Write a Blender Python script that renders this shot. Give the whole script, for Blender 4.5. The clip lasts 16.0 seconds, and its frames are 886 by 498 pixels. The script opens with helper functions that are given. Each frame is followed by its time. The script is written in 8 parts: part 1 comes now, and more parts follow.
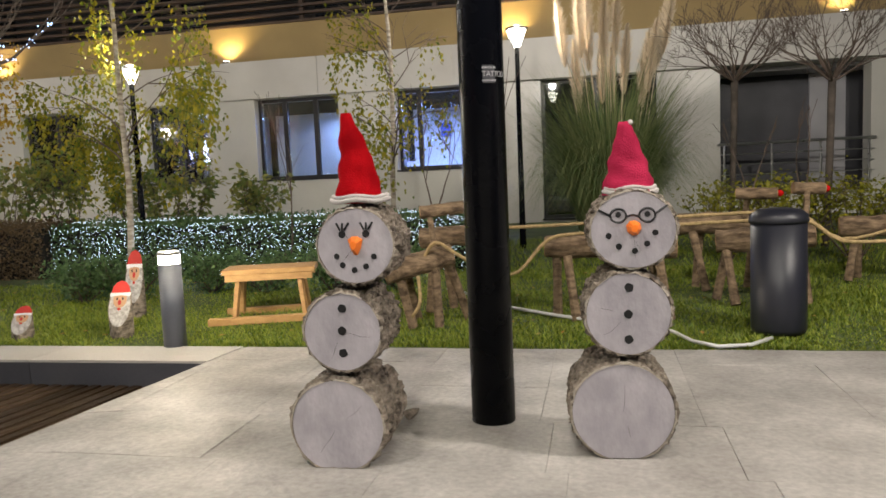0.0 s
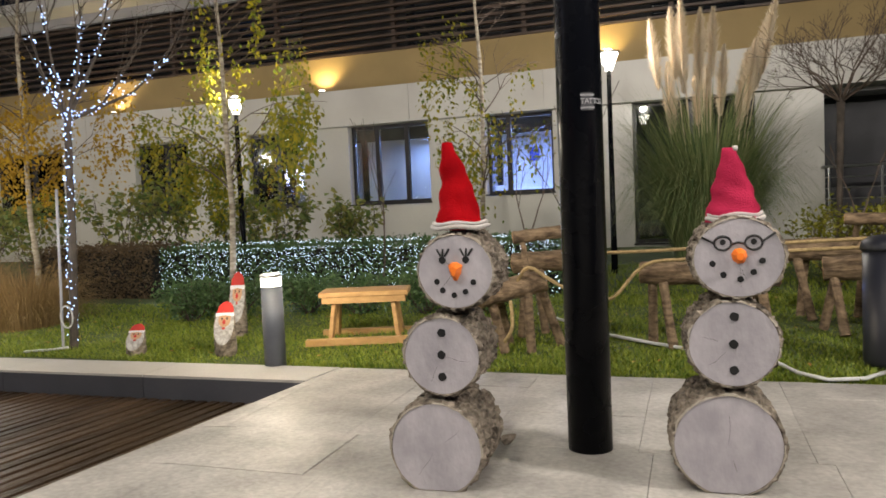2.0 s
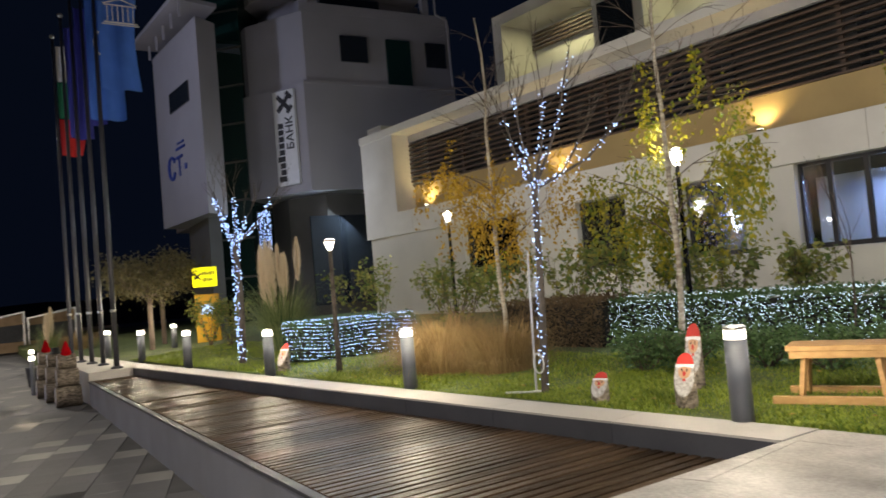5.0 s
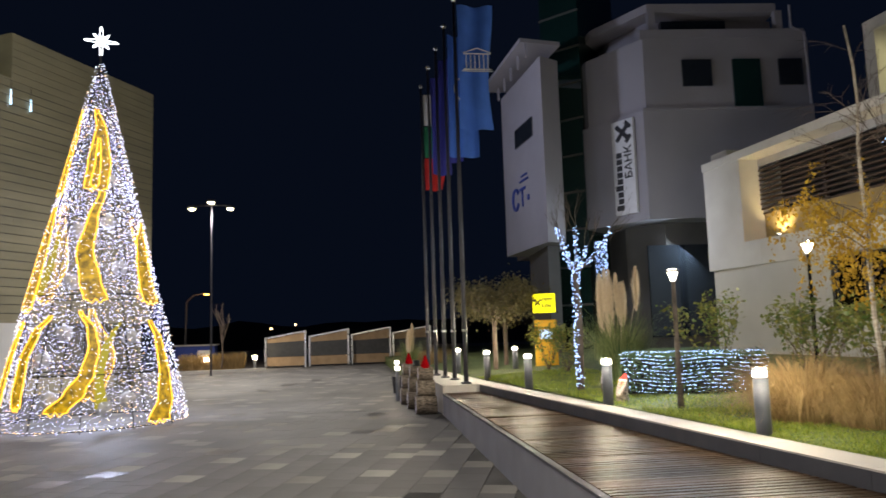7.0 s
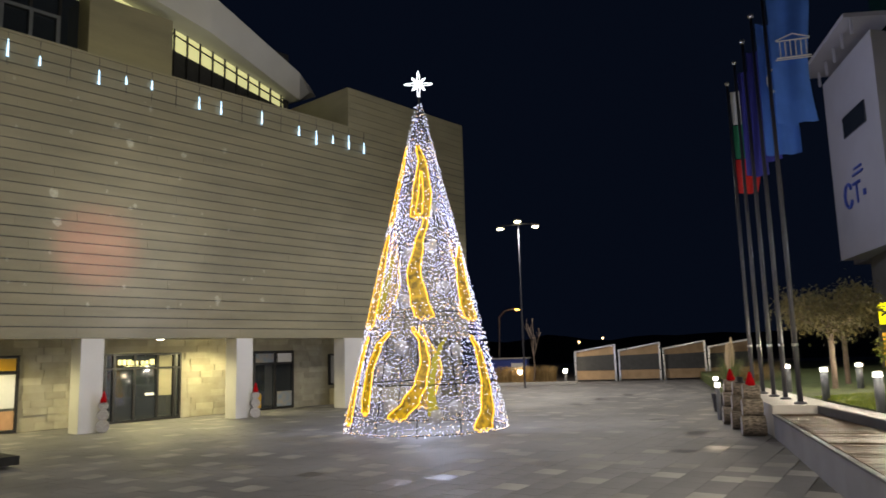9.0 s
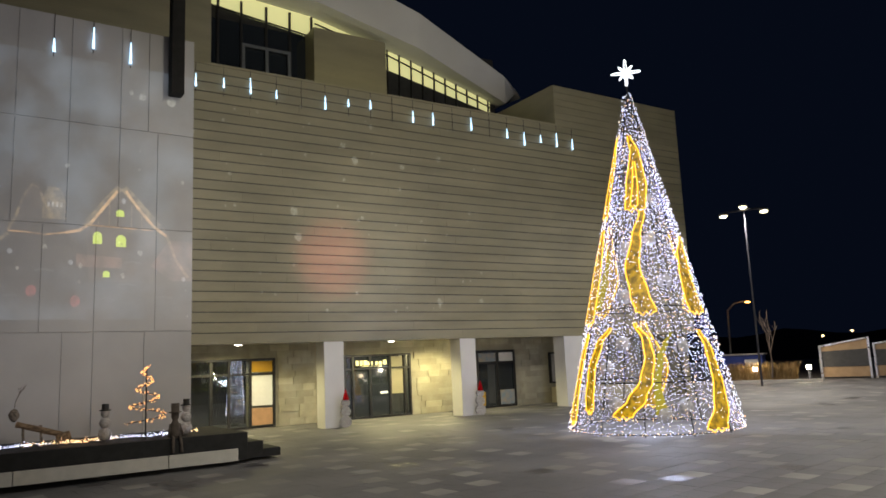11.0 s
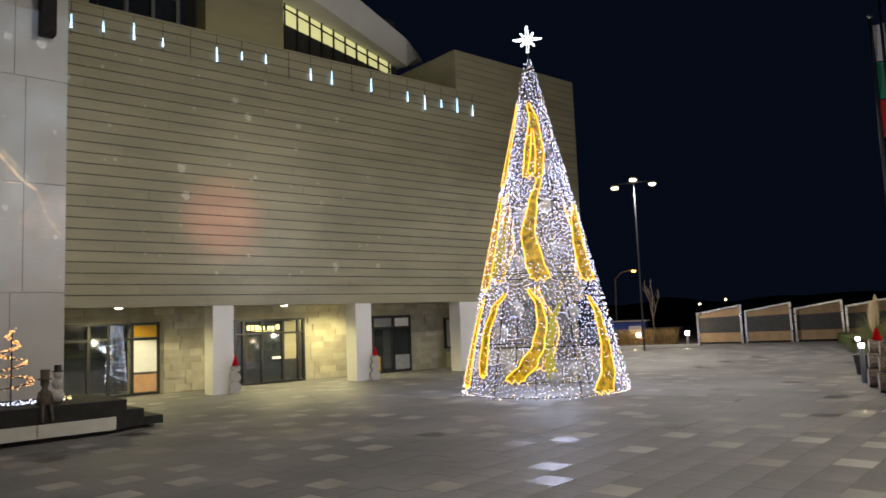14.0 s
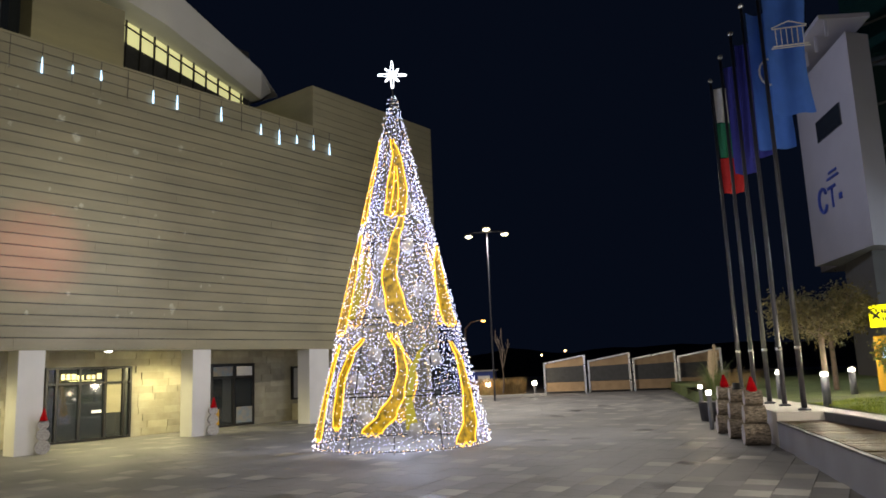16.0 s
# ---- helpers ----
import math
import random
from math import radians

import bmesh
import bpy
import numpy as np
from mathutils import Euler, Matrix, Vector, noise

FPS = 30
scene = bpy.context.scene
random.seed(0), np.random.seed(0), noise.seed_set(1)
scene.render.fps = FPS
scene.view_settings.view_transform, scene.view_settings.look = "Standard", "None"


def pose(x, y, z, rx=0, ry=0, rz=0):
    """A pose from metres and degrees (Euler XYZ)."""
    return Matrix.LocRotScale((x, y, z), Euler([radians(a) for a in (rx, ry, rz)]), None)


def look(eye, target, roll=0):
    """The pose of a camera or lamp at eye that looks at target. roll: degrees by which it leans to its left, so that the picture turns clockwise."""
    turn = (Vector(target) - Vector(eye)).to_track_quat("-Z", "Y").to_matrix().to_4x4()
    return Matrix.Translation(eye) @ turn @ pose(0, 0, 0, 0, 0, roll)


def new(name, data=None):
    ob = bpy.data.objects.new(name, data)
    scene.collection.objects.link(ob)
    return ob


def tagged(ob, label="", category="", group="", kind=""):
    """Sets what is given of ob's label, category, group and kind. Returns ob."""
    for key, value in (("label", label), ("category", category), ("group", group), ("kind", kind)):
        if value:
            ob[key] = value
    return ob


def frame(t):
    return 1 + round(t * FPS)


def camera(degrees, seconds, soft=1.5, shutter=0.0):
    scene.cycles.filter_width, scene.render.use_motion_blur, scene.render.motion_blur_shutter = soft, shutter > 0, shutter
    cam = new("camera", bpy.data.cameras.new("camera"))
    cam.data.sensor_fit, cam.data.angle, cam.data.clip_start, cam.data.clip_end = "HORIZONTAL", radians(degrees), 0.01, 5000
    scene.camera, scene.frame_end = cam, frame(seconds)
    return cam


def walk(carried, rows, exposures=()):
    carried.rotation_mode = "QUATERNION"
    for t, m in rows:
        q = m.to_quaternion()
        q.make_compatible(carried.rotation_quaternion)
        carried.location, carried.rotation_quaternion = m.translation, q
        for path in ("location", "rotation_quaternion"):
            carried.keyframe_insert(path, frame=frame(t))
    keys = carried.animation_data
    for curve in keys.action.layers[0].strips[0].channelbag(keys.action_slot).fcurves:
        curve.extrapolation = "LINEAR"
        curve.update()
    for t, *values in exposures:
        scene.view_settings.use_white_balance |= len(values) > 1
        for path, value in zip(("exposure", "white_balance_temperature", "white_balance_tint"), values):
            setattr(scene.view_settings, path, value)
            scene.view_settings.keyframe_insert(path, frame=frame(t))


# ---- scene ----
cam = camera(62.5, 16.0, soft=1.6, shutter=0.25)
PATH = [
    (0.0, 0.056, 0.479, 1.602, 17.96, -5.42, 2.46),
    (0.5, 0.032, 0.464, 1.611, 18.90, -5.01, 2.53),
    (1.0, 0.031, 0.454, 1.614, 20.32, -4.51, 2.57),
    (1.5, 0.027, 0.454, 1.614, 22.14, -3.94, 2.51),
    (2.0, 0.025, 0.428, 1.617, 24.69, -3.30, 2.54),
    (2.5, 0.001, 0.397, 1.630, 28.12, -2.60, 2.56),
    (3.0, -0.024, 0.365, 1.640, 32.71, -1.81, 2.84),
    (3.5, -0.043, 0.318, 1.646, 38.21, -0.92, 3.36),
    (4.0, -0.048, 0.274, 1.661, 44.38, 0.01, 3.97),
    (4.2, -0.047, 0.258, 1.669, 46.96, 0.50, 4.52),
    (6.3, -0.086, 0.137, 1.665, 73.92, 5.41, 2.39),
    (6.5, -0.081, 0.127, 1.665, 76.47, 5.77, 2.11),
    (7.0, -0.065, 0.095, 1.668, 82.91, 6.43, 1.76),
    (7.5, -0.061, 0.071, 1.673, 89.31, 6.97, 1.54),
    (8.0, -0.042, 0.052, 1.693, 95.50, 7.40, 1.47),
    (8.5, -0.022, 0.018, 1.691, 101.21, 7.82, 1.45),
    (9.0, 0.000, -0.000, 1.690, 106.48, 8.16, 1.59),
    (9.5, 0.029, -0.014, 1.692, 111.34, 8.37, 1.73),
    (10.0, 0.048, -0.023, 1.683, 115.92, 8.54, 1.92),
    (10.2, 0.048, -0.026, 1.679, 117.72, 8.64, 2.12),
    (12.3, -0.010, -0.054, 1.662, 126.85, 8.29, 2.11),
    (12.5, -0.014, -0.058, 1.664, 126.15, 8.15, 2.08),
    (13.0, -0.029, -0.072, 1.655, 123.14, 7.56, 2.20),
    (13.5, -0.085, -0.096, 1.645, 119.21, 6.67, 2.40),
    (14.0, -0.192, -0.144, 1.633, 115.29, 5.75, 2.23),
    (14.5, -0.356, -0.239, 1.610, 111.68, 5.37, 2.12),
    (15.0, -0.567, -0.389, 1.598, 108.86, 5.48, 1.97),
    (15.5, -0.788, -0.552, 1.582, 106.05, 7.21, 1.83),
    (16.0, -1.012, -0.721, 1.558, 103.24, 9.24, 2.21),
]
walk(cam, [(t, pose(x, y, z, 90 + p, r, w)) for t, x, y, z, w, p, r in PATH],
     [(0.0, -0.10), (3.0, -0.12), (4.0, -0.20), (6.5, 0.21), (7.5, 0.20), (9.0, 0.06), (12.5, 0.0), (14.0, 0.04), (16.0, 0.08)])

# ---- light ----
world = bpy.data.worlds.new("night_sky")
world.use_nodes = True
wn = world.node_tree.nodes["Background"]
wn.inputs["Color"].default_value = (0.07, 0.12, 0.29, 1)
wn.inputs["Strength"].default_value = 0.026
scene.world = world


def lamp(name, kind, m, watts, colour, size=0.1, spot=None, blend=0.6, size_y=None):
    data = bpy.data.lights.new(name, kind)
    data.energy, data.color = watts, colour
    if kind == "AREA":
        data.size = size
        if size_y:
            data.shape, data.size_y = "RECTANGLE", size_y
    else:
        data.shadow_soft_size = size
    if spot:
        data.spot_size, data.spot_blend = radians(spot), blend
    ob = new(name, data)
    ob.matrix_world = m
    return ob


WARM, NEUTRAL, COOL = (1.0, 0.80, 0.52), (1.0, 0.92, 0.83), (0.80, 0.87, 1.0)
GARDEN = pose(0, 4.8, 0, 0, 0, 6)
HALL = pose(-18.87, -11.83, 0, 0, 0, 155.5)


def gd(u, w, z):
    return GARDEN @ Vector((u, w, z))


def hl(u, w, z):
    return HALL @ Vector((u, w, z))


# unseen spots added to light the square: overhead beside the terrace, high over paving
lamp("unseen_plaza_spot", "SPOT", look((3.6, 2.6, 4.6), (0.6, 5.6, 0.6)), 930, NEUTRAL, 0.12, 130, 0.6)
lamp("unseen_plaza_spot", "SPOT", look((-2.5, -0.2, 5.0), (-1.8, 4.6, 0.6)), 420, NEUTRAL, 0.12, 130, 0.6)
lamp("unseen_plaza_spot", "SPOT", look((-0.6, 1.2, 6.0), (-0.8, 5.4, 0.6)), 300, NEUTRAL, 0.15, 120, 0.7)
lamp("unseen_plaza_spot", "SPOT", look((0.8, -4.2, 6.5), (-2.5, 10.0, 2.4)), 1450, (1.0, 0.95, 0.83), 0.3, 90, 0.7)
lamp("unseen_plaza_spot", "SPOT", look((-4.5, -3.0, 8.5), (-11.0, -4.4, 0.0)), 1600, (1.0, 0.91, 0.78), 0.3, 125, 0.8)
lamp("unseen_plaza_spot", "SPOT", look((-26.0, -1.5, 9.0), (-25.0, -2.5, 0.0)), 2500, (1.0, 0.92, 0.80), 0.3, 140, 0.8)
lamp("unseen_plaza_spot", "SPOT", look((-7.0, 1.0, 9.5), (-18.5, -12.0, 5.2)), 2450, (1.0, 0.925, 0.75), 0.3, 95, 0.9)
# led tree glow on the paving
for z, w in ((1.3, 95), (3.2, 170), (5.2, 120)):
    lamp("tree_glow", "POINT", pose(-16.15, -5.2, z), w * 1.4, (0.64, 0.72, 1.0), 0.5)

# ---- materials ----


def mat(name, base, rough=0.7, metal=0.0, vary=0.15, scale=6.0, bump=0.15, fine=60.0, second=None, coords="Object", spread=0.0, stretch=None, sheen=0.0, spec=0.5, detail=4):
    """Base colour with stains at a large scale and grain at a fine one."""
    m = bpy.data.materials.new(name)
    m.use_nodes = True
    t = m.node_tree
    n, l = t.nodes, t.links
    b = n["Principled BSDF"]
    b.inputs["Roughness"].default_value, b.inputs["Metallic"].default_value = rough, metal
    tc = n.new("ShaderNodeTexCoord")
    src = tc.outputs[coords]
    if stretch:
        mp = n.new("ShaderNodeMapping")
        mp.inputs["Scale"].default_value = stretch
        l.new(src, mp.inputs["Vector"])
        src = mp.outputs["Vector"]
    big, small = n.new("ShaderNodeTexNoise"), n.new("ShaderNodeTexNoise")
    for q, s, d in ((big, scale, detail), (small, fine, 3)):
        q.inputs["Scale"].default_value, q.inputs["Detail"].default_value = s, d
        l.new(src, q.inputs["Vector"])
    mix = n.new("ShaderNodeMix")
    mix.data_type = "RGBA"
    other = second or tuple(c * (1 - 2 * vary) for c in base)
    mix.inputs["A"].default_value, mix.inputs["B"].default_value = (*base, 1), (*other, 1)
    ramp = n.new("ShaderNodeMapRange")
    ramp.inputs["From Min"].default_value, ramp.inputs["From Max"].default_value = 0.32, 0.68
    l.new(big.outputs["Fac"], ramp.inputs["Value"])
    l.new(ramp.outputs["Result"], mix.inputs["Factor"])
    hue = n.new("ShaderNodeHueSaturation")
    val = n.new("ShaderNodeMapRange")
    val.inputs["To Min"].default_value, val.inputs["To Max"].default_value = 1 - vary, 1 + vary
    l.new(small.outputs["Fac"], val.inputs["Value"])
    out = val.outputs["Result"]
    if spread:
        info = n.new("ShaderNodeObjectInfo")
        r = n.new("ShaderNodeMapRange")
        r.inputs["To Min"].default_value, r.inputs["To Max"].default_value = 1 - spread, 1 + spread
        l.new(info.outputs["Random"], r.inputs["Value"])
        mu = n.new("ShaderNodeMath")
        mu.operation = "MULTIPLY"
        l.new(out, mu.inputs[0])
        l.new(r.outputs["Result"], mu.inputs[1])
        out = mu.outputs["Value"]
    l.new(out, hue.inputs["Value"])
    l.new(mix.outputs["Result"], hue.inputs["Color"])
    l.new(hue.outputs["Color"], b.inputs["Base Color"])
    rr = n.new("ShaderNodeMapRange")
    rr.inputs["To Min"].default_value, rr.inputs["To Max"].default_value = max(0.02, rough - 0.12), min(1, rough + 0.12)
    l.new(big.outputs["Fac"], rr.inputs["Value"])
    l.new(rr.outputs["Result"], b.inputs["Roughness"])
    if bump:
        bp = n.new("ShaderNodeBump")
        bp.inputs["Strength"].default_value, bp.inputs["Distance"].default_value = bump, 0.01
        l.new(small.outputs["Fac"], bp.inputs["Height"])
        l.new(bp.outputs["Normal"], b.inputs["Normal"])
    b.inputs["Specular IOR Level"].default_value = spec
    if sheen:
        b.inputs["Sheen Weight"].default_value = sheen
    return m


def leafmat(name, a, b2, rough=0.55, trans=0.25):
    """Leaves that differ one from another."""
    m = bpy.data.materials.new(name)
    m.use_nodes = True
    n, l = m.node_tree.nodes, m.node_tree.links
    b = n["Principled BSDF"]
    g = n.new("ShaderNodeNewGeometry")
    r = n.new("ShaderNodeValToRGB")
    r.color_ramp.elements[0].color, r.color_ramp.elements[1].color = (*a, 1), (*b2, 1)
    l.new(g.outputs["Random Per Island"], r.inputs["Fac"])
    l.new(r.outputs["Color"], b.inputs["Base Color"])
    b.inputs["Roughness"].default_value = rough
    tr = n.new("ShaderNodeBsdfTranslucent")
    l.new(r.outputs["Color"], tr.inputs["Color"])
    mx = n.new("ShaderNodeMixShader")
    mx.inputs["Fac"].default_value = trans
    l.new(b.outputs["BSDF"], mx.inputs[1])
    l.new(tr.outputs["BSDF"], mx.inputs[2])
    l.new(mx.outputs["Shader"], n["Material Output"].inputs["Surface"])
    return m


def glow(name, colour, strength, sampled=False, dark=False):
    m = bpy.data.materials.new(name)
    m.use_nodes = True
    b = m.node_tree.nodes["Principled BSDF"]
    b.inputs["Base Color"].default_value = (0.02, 0.015, 0.01, 1) if dark else (*colour, 1)
    b.inputs["Emission Color"].default_value, b.inputs["Emission Strength"].default_value = (*colour, 1), strength
    if not sampled:
        m.cycles.emission_sampling = "NONE"
    return m


def glassmat(name, tint=(0.02, 0.025, 0.03), rough=0.04):
    m = bpy.data.materials.new(name)
    m.use_nodes = True
    b = m.node_tree.nodes["Principled BSDF"]
    b.inputs["Base Color"].default_value = (*tint, 1)
    b.inputs["Roughness"].default_value = rough
    b.inputs["IOR"].default_value = 1.6
    b.inputs["Specular IOR Level"].default_value = 0.7
    return m


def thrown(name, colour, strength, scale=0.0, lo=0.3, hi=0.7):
    """Projected light put into a glowing sheet: it adds to the surface behind it, broken by cloud noise."""
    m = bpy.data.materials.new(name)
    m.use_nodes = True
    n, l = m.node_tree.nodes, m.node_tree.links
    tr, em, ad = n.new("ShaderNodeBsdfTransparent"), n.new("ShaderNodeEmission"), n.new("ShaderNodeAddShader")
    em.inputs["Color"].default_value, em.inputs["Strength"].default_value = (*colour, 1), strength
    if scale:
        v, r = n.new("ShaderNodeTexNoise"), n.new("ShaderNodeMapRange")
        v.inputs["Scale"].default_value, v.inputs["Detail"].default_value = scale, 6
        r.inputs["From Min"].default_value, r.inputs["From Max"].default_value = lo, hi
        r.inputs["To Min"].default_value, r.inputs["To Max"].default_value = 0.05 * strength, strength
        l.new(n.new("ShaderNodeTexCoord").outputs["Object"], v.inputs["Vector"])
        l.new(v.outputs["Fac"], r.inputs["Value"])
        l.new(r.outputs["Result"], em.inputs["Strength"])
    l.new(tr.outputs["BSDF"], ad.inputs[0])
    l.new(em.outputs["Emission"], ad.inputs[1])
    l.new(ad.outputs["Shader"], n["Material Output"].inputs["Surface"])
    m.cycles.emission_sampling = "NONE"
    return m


def clearglass(name):
    m = bpy.data.materials.new(name)
    m.use_nodes = True
    n, l = m.node_tree.nodes, m.node_tree.links
    gl, tr, mx, fr = n.new("ShaderNodeBsdfGlossy"), n.new("ShaderNodeBsdfTransparent"), n.new("ShaderNodeMixShader"), n.new("ShaderNodeFresnel")
    gl.inputs["Roughness"].default_value = 0.03
    fr.inputs["IOR"].default_value = 2.0
    tr.inputs["Color"].default_value = (0.85, 0.9, 0.9, 1)
    l.new(fr.outputs["Fac"], mx.inputs["Fac"])
    l.new(tr.outputs["BSDF"], mx.inputs[1])
    l.new(gl.outputs["BSDF"], mx.inputs[2])
    l.new(mx.outputs["Shader"], n["Material Output"].inputs["Surface"])
    return m


M_STONE = mat("terrace_stone", (0.47, 0.445, 0.415), 0.55, vary=0.36, scale=3.2, bump=0.45, fine=42, second=(0.30, 0.28, 0.258), spread=0.07, detail=11)
M_KERB = mat("kerb_stone", (0.43, 0.41, 0.385), 0.65, vary=0.14, scale=2.2, bump=0.1, second=(0.40, 0.38, 0.35), spread=0.05)
M_PAVER = mat("plaza_paver", (0.20, 0.195, 0.195), 0.62, vary=0.16, scale=0.45, bump=0.2, second=(0.125, 0.122, 0.125), spread=0.10)
M_PAVER_PALE = mat("pale_plaza_paver", (0.40, 0.39, 0.36), 0.72, vary=0.15, scale=1.2, bump=0.2, second=(0.28, 0.27, 0.255), spread=0.20, spec=0.2)
M_DARKPAVER = mat("dark_wet_paver", (0.075, 0.072, 0.075), 0.35, vary=0.2, scale=2.0, bump=0.15, second=(0.05, 0.05, 0.052), spread=0.25)
M_JOINT = mat("paving_bed", (0.13, 0.127, 0.125), 0.75, vary=0.2, scale=1.0)
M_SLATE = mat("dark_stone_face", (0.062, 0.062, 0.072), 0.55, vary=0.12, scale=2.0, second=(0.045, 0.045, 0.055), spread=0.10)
M_DECKWALL = mat("deck_wall_render", (0.235, 0.235, 0.27), 0.7, vary=0.12, scale=1.5, bump=0.1, second=(0.20, 0.20, 0.225))
M_WALLPLAIN = mat("wall_render_grey", (0.42, 0.41, 0.43), 0.7, vary=0.06, scale=1.5, bump=0.08, second=(0.33, 0.33, 0.35))
M_DECK = mat("wet_deck_wood", (0.066, 0.042, 0.026), 0.40, vary=0.35, scale=2.0, bump=0.9, fine=26, second=(0.028, 0.018, 0.011), spread=0.35, stretch=(1, 0.3, 1), spec=0.035)
# near-black colour for black parts and for the shade inside gaps and hedges
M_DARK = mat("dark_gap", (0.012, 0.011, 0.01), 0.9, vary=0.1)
M_POLE = mat("black_painted_metal", (0.004, 0.0045, 0.007), 0.27, 0.0, vary=0.08, bump=0.02, spec=0.12)
M_BIN = mat("dark_blue_grey_metal", (0.016, 0.017, 0.026), 0.42, 0.0, vary=0.08, bump=0.03)
M_BOLLARD = mat("grey_bollard_metal", (0.12, 0.128, 0.15), 0.5, 0.1, vary=0.08, bump=0.03)
M_FACADE = mat("pale_facade_panel", (0.60, 0.585, 0.54), 0.32, vary=0.04, scale=0.8, bump=0.03, second=(0.53, 0.52, 0.48), fine=25)
M_BAND = mat("white_render", (0.66, 0.645, 0.61), 0.7, vary=0.05, scale=0.9, bump=0.05, second=(0.55, 0.53, 0.50))
M_GOLD = mat("ochre_render", (0.40, 0.29, 0.13), 0.75, vary=0.06, scale=1.2, bump=0.06, second=(0.33, 0.24, 0.11))
M_LOUVRE = mat("brown_louvre_wood", (0.085, 0.056, 0.042), 0.5, vary=0.12, scale=3, bump=0.1)
# near-black: the shade of unlit rooms and recesses is put into the colour
M_SHADE = mat("painted_interior_shade", (0.02, 0.02, 0.022), 0.8, vary=0.1)
M_FRAME = mat("dark_window_frame", (0.022, 0.021, 0.022), 0.4, 0.2, vary=0.06, bump=0.02)
M_GLASS = glassmat("window_glass", (0.018, 0.022, 0.028))
M_GLASSGREEN = glassmat("green_glass", (0.008, 0.03, 0.025), 0.06)
M_CLEAR = clearglass("clear_glass")
M_SIDING = mat("beige_siding", (0.300, 0.268, 0.172), 0.46, 0.0, vary=0.10, scale=0.6, bump=0.08, fine=14, second=(0.235, 0.215, 0.14), spread=0.04, stretch=(1, 1, 4))
M_HALLROOF = mat("pale_roof_soffit", (0.55, 0.54, 0.52), 0.6, vary=0.06, scale=0.6)
M_STONEWALL = mat("warm_wall_stone", (0.42, 0.39, 0.29), 0.7, vary=0.12, scale=3.0, bump=0.2, second=(0.33, 0.30, 0.22), spread=0.2)
M_COLUMN = mat("white_column_paint", (0.68, 0.67, 0.65), 0.6, vary=0.05, scale=1.4, bump=0.05)
M_PANEL = mat("grey_cladding_panel", (0.40, 0.39, 0.385), 0.5, vary=0.05, scale=0.8, bump=0.05, second=(0.34, 0.335, 0.33), spread=0.05)
M_STAGE = mat("black_stage_cloth", (0.010, 0.010, 0.010), 0.85, vary=0.15)
M_STAGEWHITE = mat("stage_white_skirt", (0.45, 0.44, 0.40), 0.7, vary=0.06)
M_BANK = mat("bank_grey_render", (0.34, 0.325, 0.365), 0.7, vary=0.08, scale=0.5, bump=0.05, second=(0.30, 0.29, 0.315))
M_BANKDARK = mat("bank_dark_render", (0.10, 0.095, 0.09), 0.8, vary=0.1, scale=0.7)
M_BARK = mat("log_bark", (0.30, 0.25, 0.20), 0.92, vary=0.45, scale=34, bump=1.0, fine=90, second=(0.05, 0.038, 0.028), stretch=(1, 0.4, 1), detail=8)
M_BRANCH = mat("brown_branch_bark", (0.29, 0.20, 0.12), 0.9, vary=0.35, scale=30, bump=0.8, fine=80, second=(0.075, 0.048, 0.028), stretch=(0.35, 1, 1), detail=6)
M_LOGWHITE = mat("white_painted_log_end", (0.44, 0.41, 0.445), 0.42, vary=0.10, scale=7, bump=0.3, fine=38, second=(0.32, 0.30, 0.33), stretch=(1.4, 1, 0.9))
M_LOGEDGE = mat("torn_pale_bark_edge", (0.40, 0.36, 0.31), 0.85, vary=0.3, scale=25, bump=0.4, second=(0.28, 0.24, 0.19))
M_BLACKPAINT = mat("black_paint", (0.010, 0.010, 0.011), 0.5, vary=0.1, bump=0.05)
M_ORANGE = mat("orange_paint", (0.90, 0.20, 0.02), 0.5, vary=0.06, bump=0.05)
M_FELTRED = mat("red_felt", (0.40, 0.004, 0.008), 0.95, vary=0.12, scale=9, bump=0.35, fine=160, second=(0.25, 0.002, 0.005), spec=0.05)
M_FELTPINK = mat("crimson_felt", (0.44, 0.026, 0.075), 0.95, vary=0.12, scale=9, bump=0.35, fine=160, second=(0.30, 0.016, 0.05), spec=0.05)
M_FELTWHITE = mat("grey_white_felt", (0.52, 0.48, 0.46), 0.95, vary=0.1, scale=14, bump=0.3, fine=150, second=(0.40, 0.37, 0.36), sheen=0.4)
M_PINE = mat("raw_pine_wood", (0.50, 0.30, 0.12), 0.55, vary=0.15, scale=4, bump=0.15, fine=40, second=(0.38, 0.21, 0.08), stretch=(1, 6, 6))
M_ROPE = mat("jute_rope", (0.48, 0.34, 0.16), 0.9, vary=0.2, scale=40, bump=0.5, fine=120)
M_HOSE = mat("white_cable_hose", (0.62, 0.62, 0.60), 0.5, vary=0.06, bump=0.03)
M_CUTWOOD = mat("cut_log_wood", (0.46, 0.28, 0.14), 0.75, vary=0.2, scale=20, bump=0.2)
M_REDBALL = mat("red_glass_ball", (0.55, 0.01, 0.01), 0.12, vary=0.02, bump=0)
M_SOIL = mat("lawn_soil", (0.085, 0.115, 0.028), 0.95, vary=0.3, scale=2.5, bump=0.6, second=(0.05, 0.068, 0.018))
M_GRASS = leafmat("lawn_blades", (0.09, 0.165, 0.014), (0.34, 0.38, 0.045))
M_PAMPAS = leafmat("pampas_blades", (0.06, 0.12, 0.035), (0.31, 0.34, 0.15))
M_PLUME = leafmat("pampas_plume", (0.60, 0.50, 0.36), (0.78, 0.68, 0.52), 0.9, 0.3)
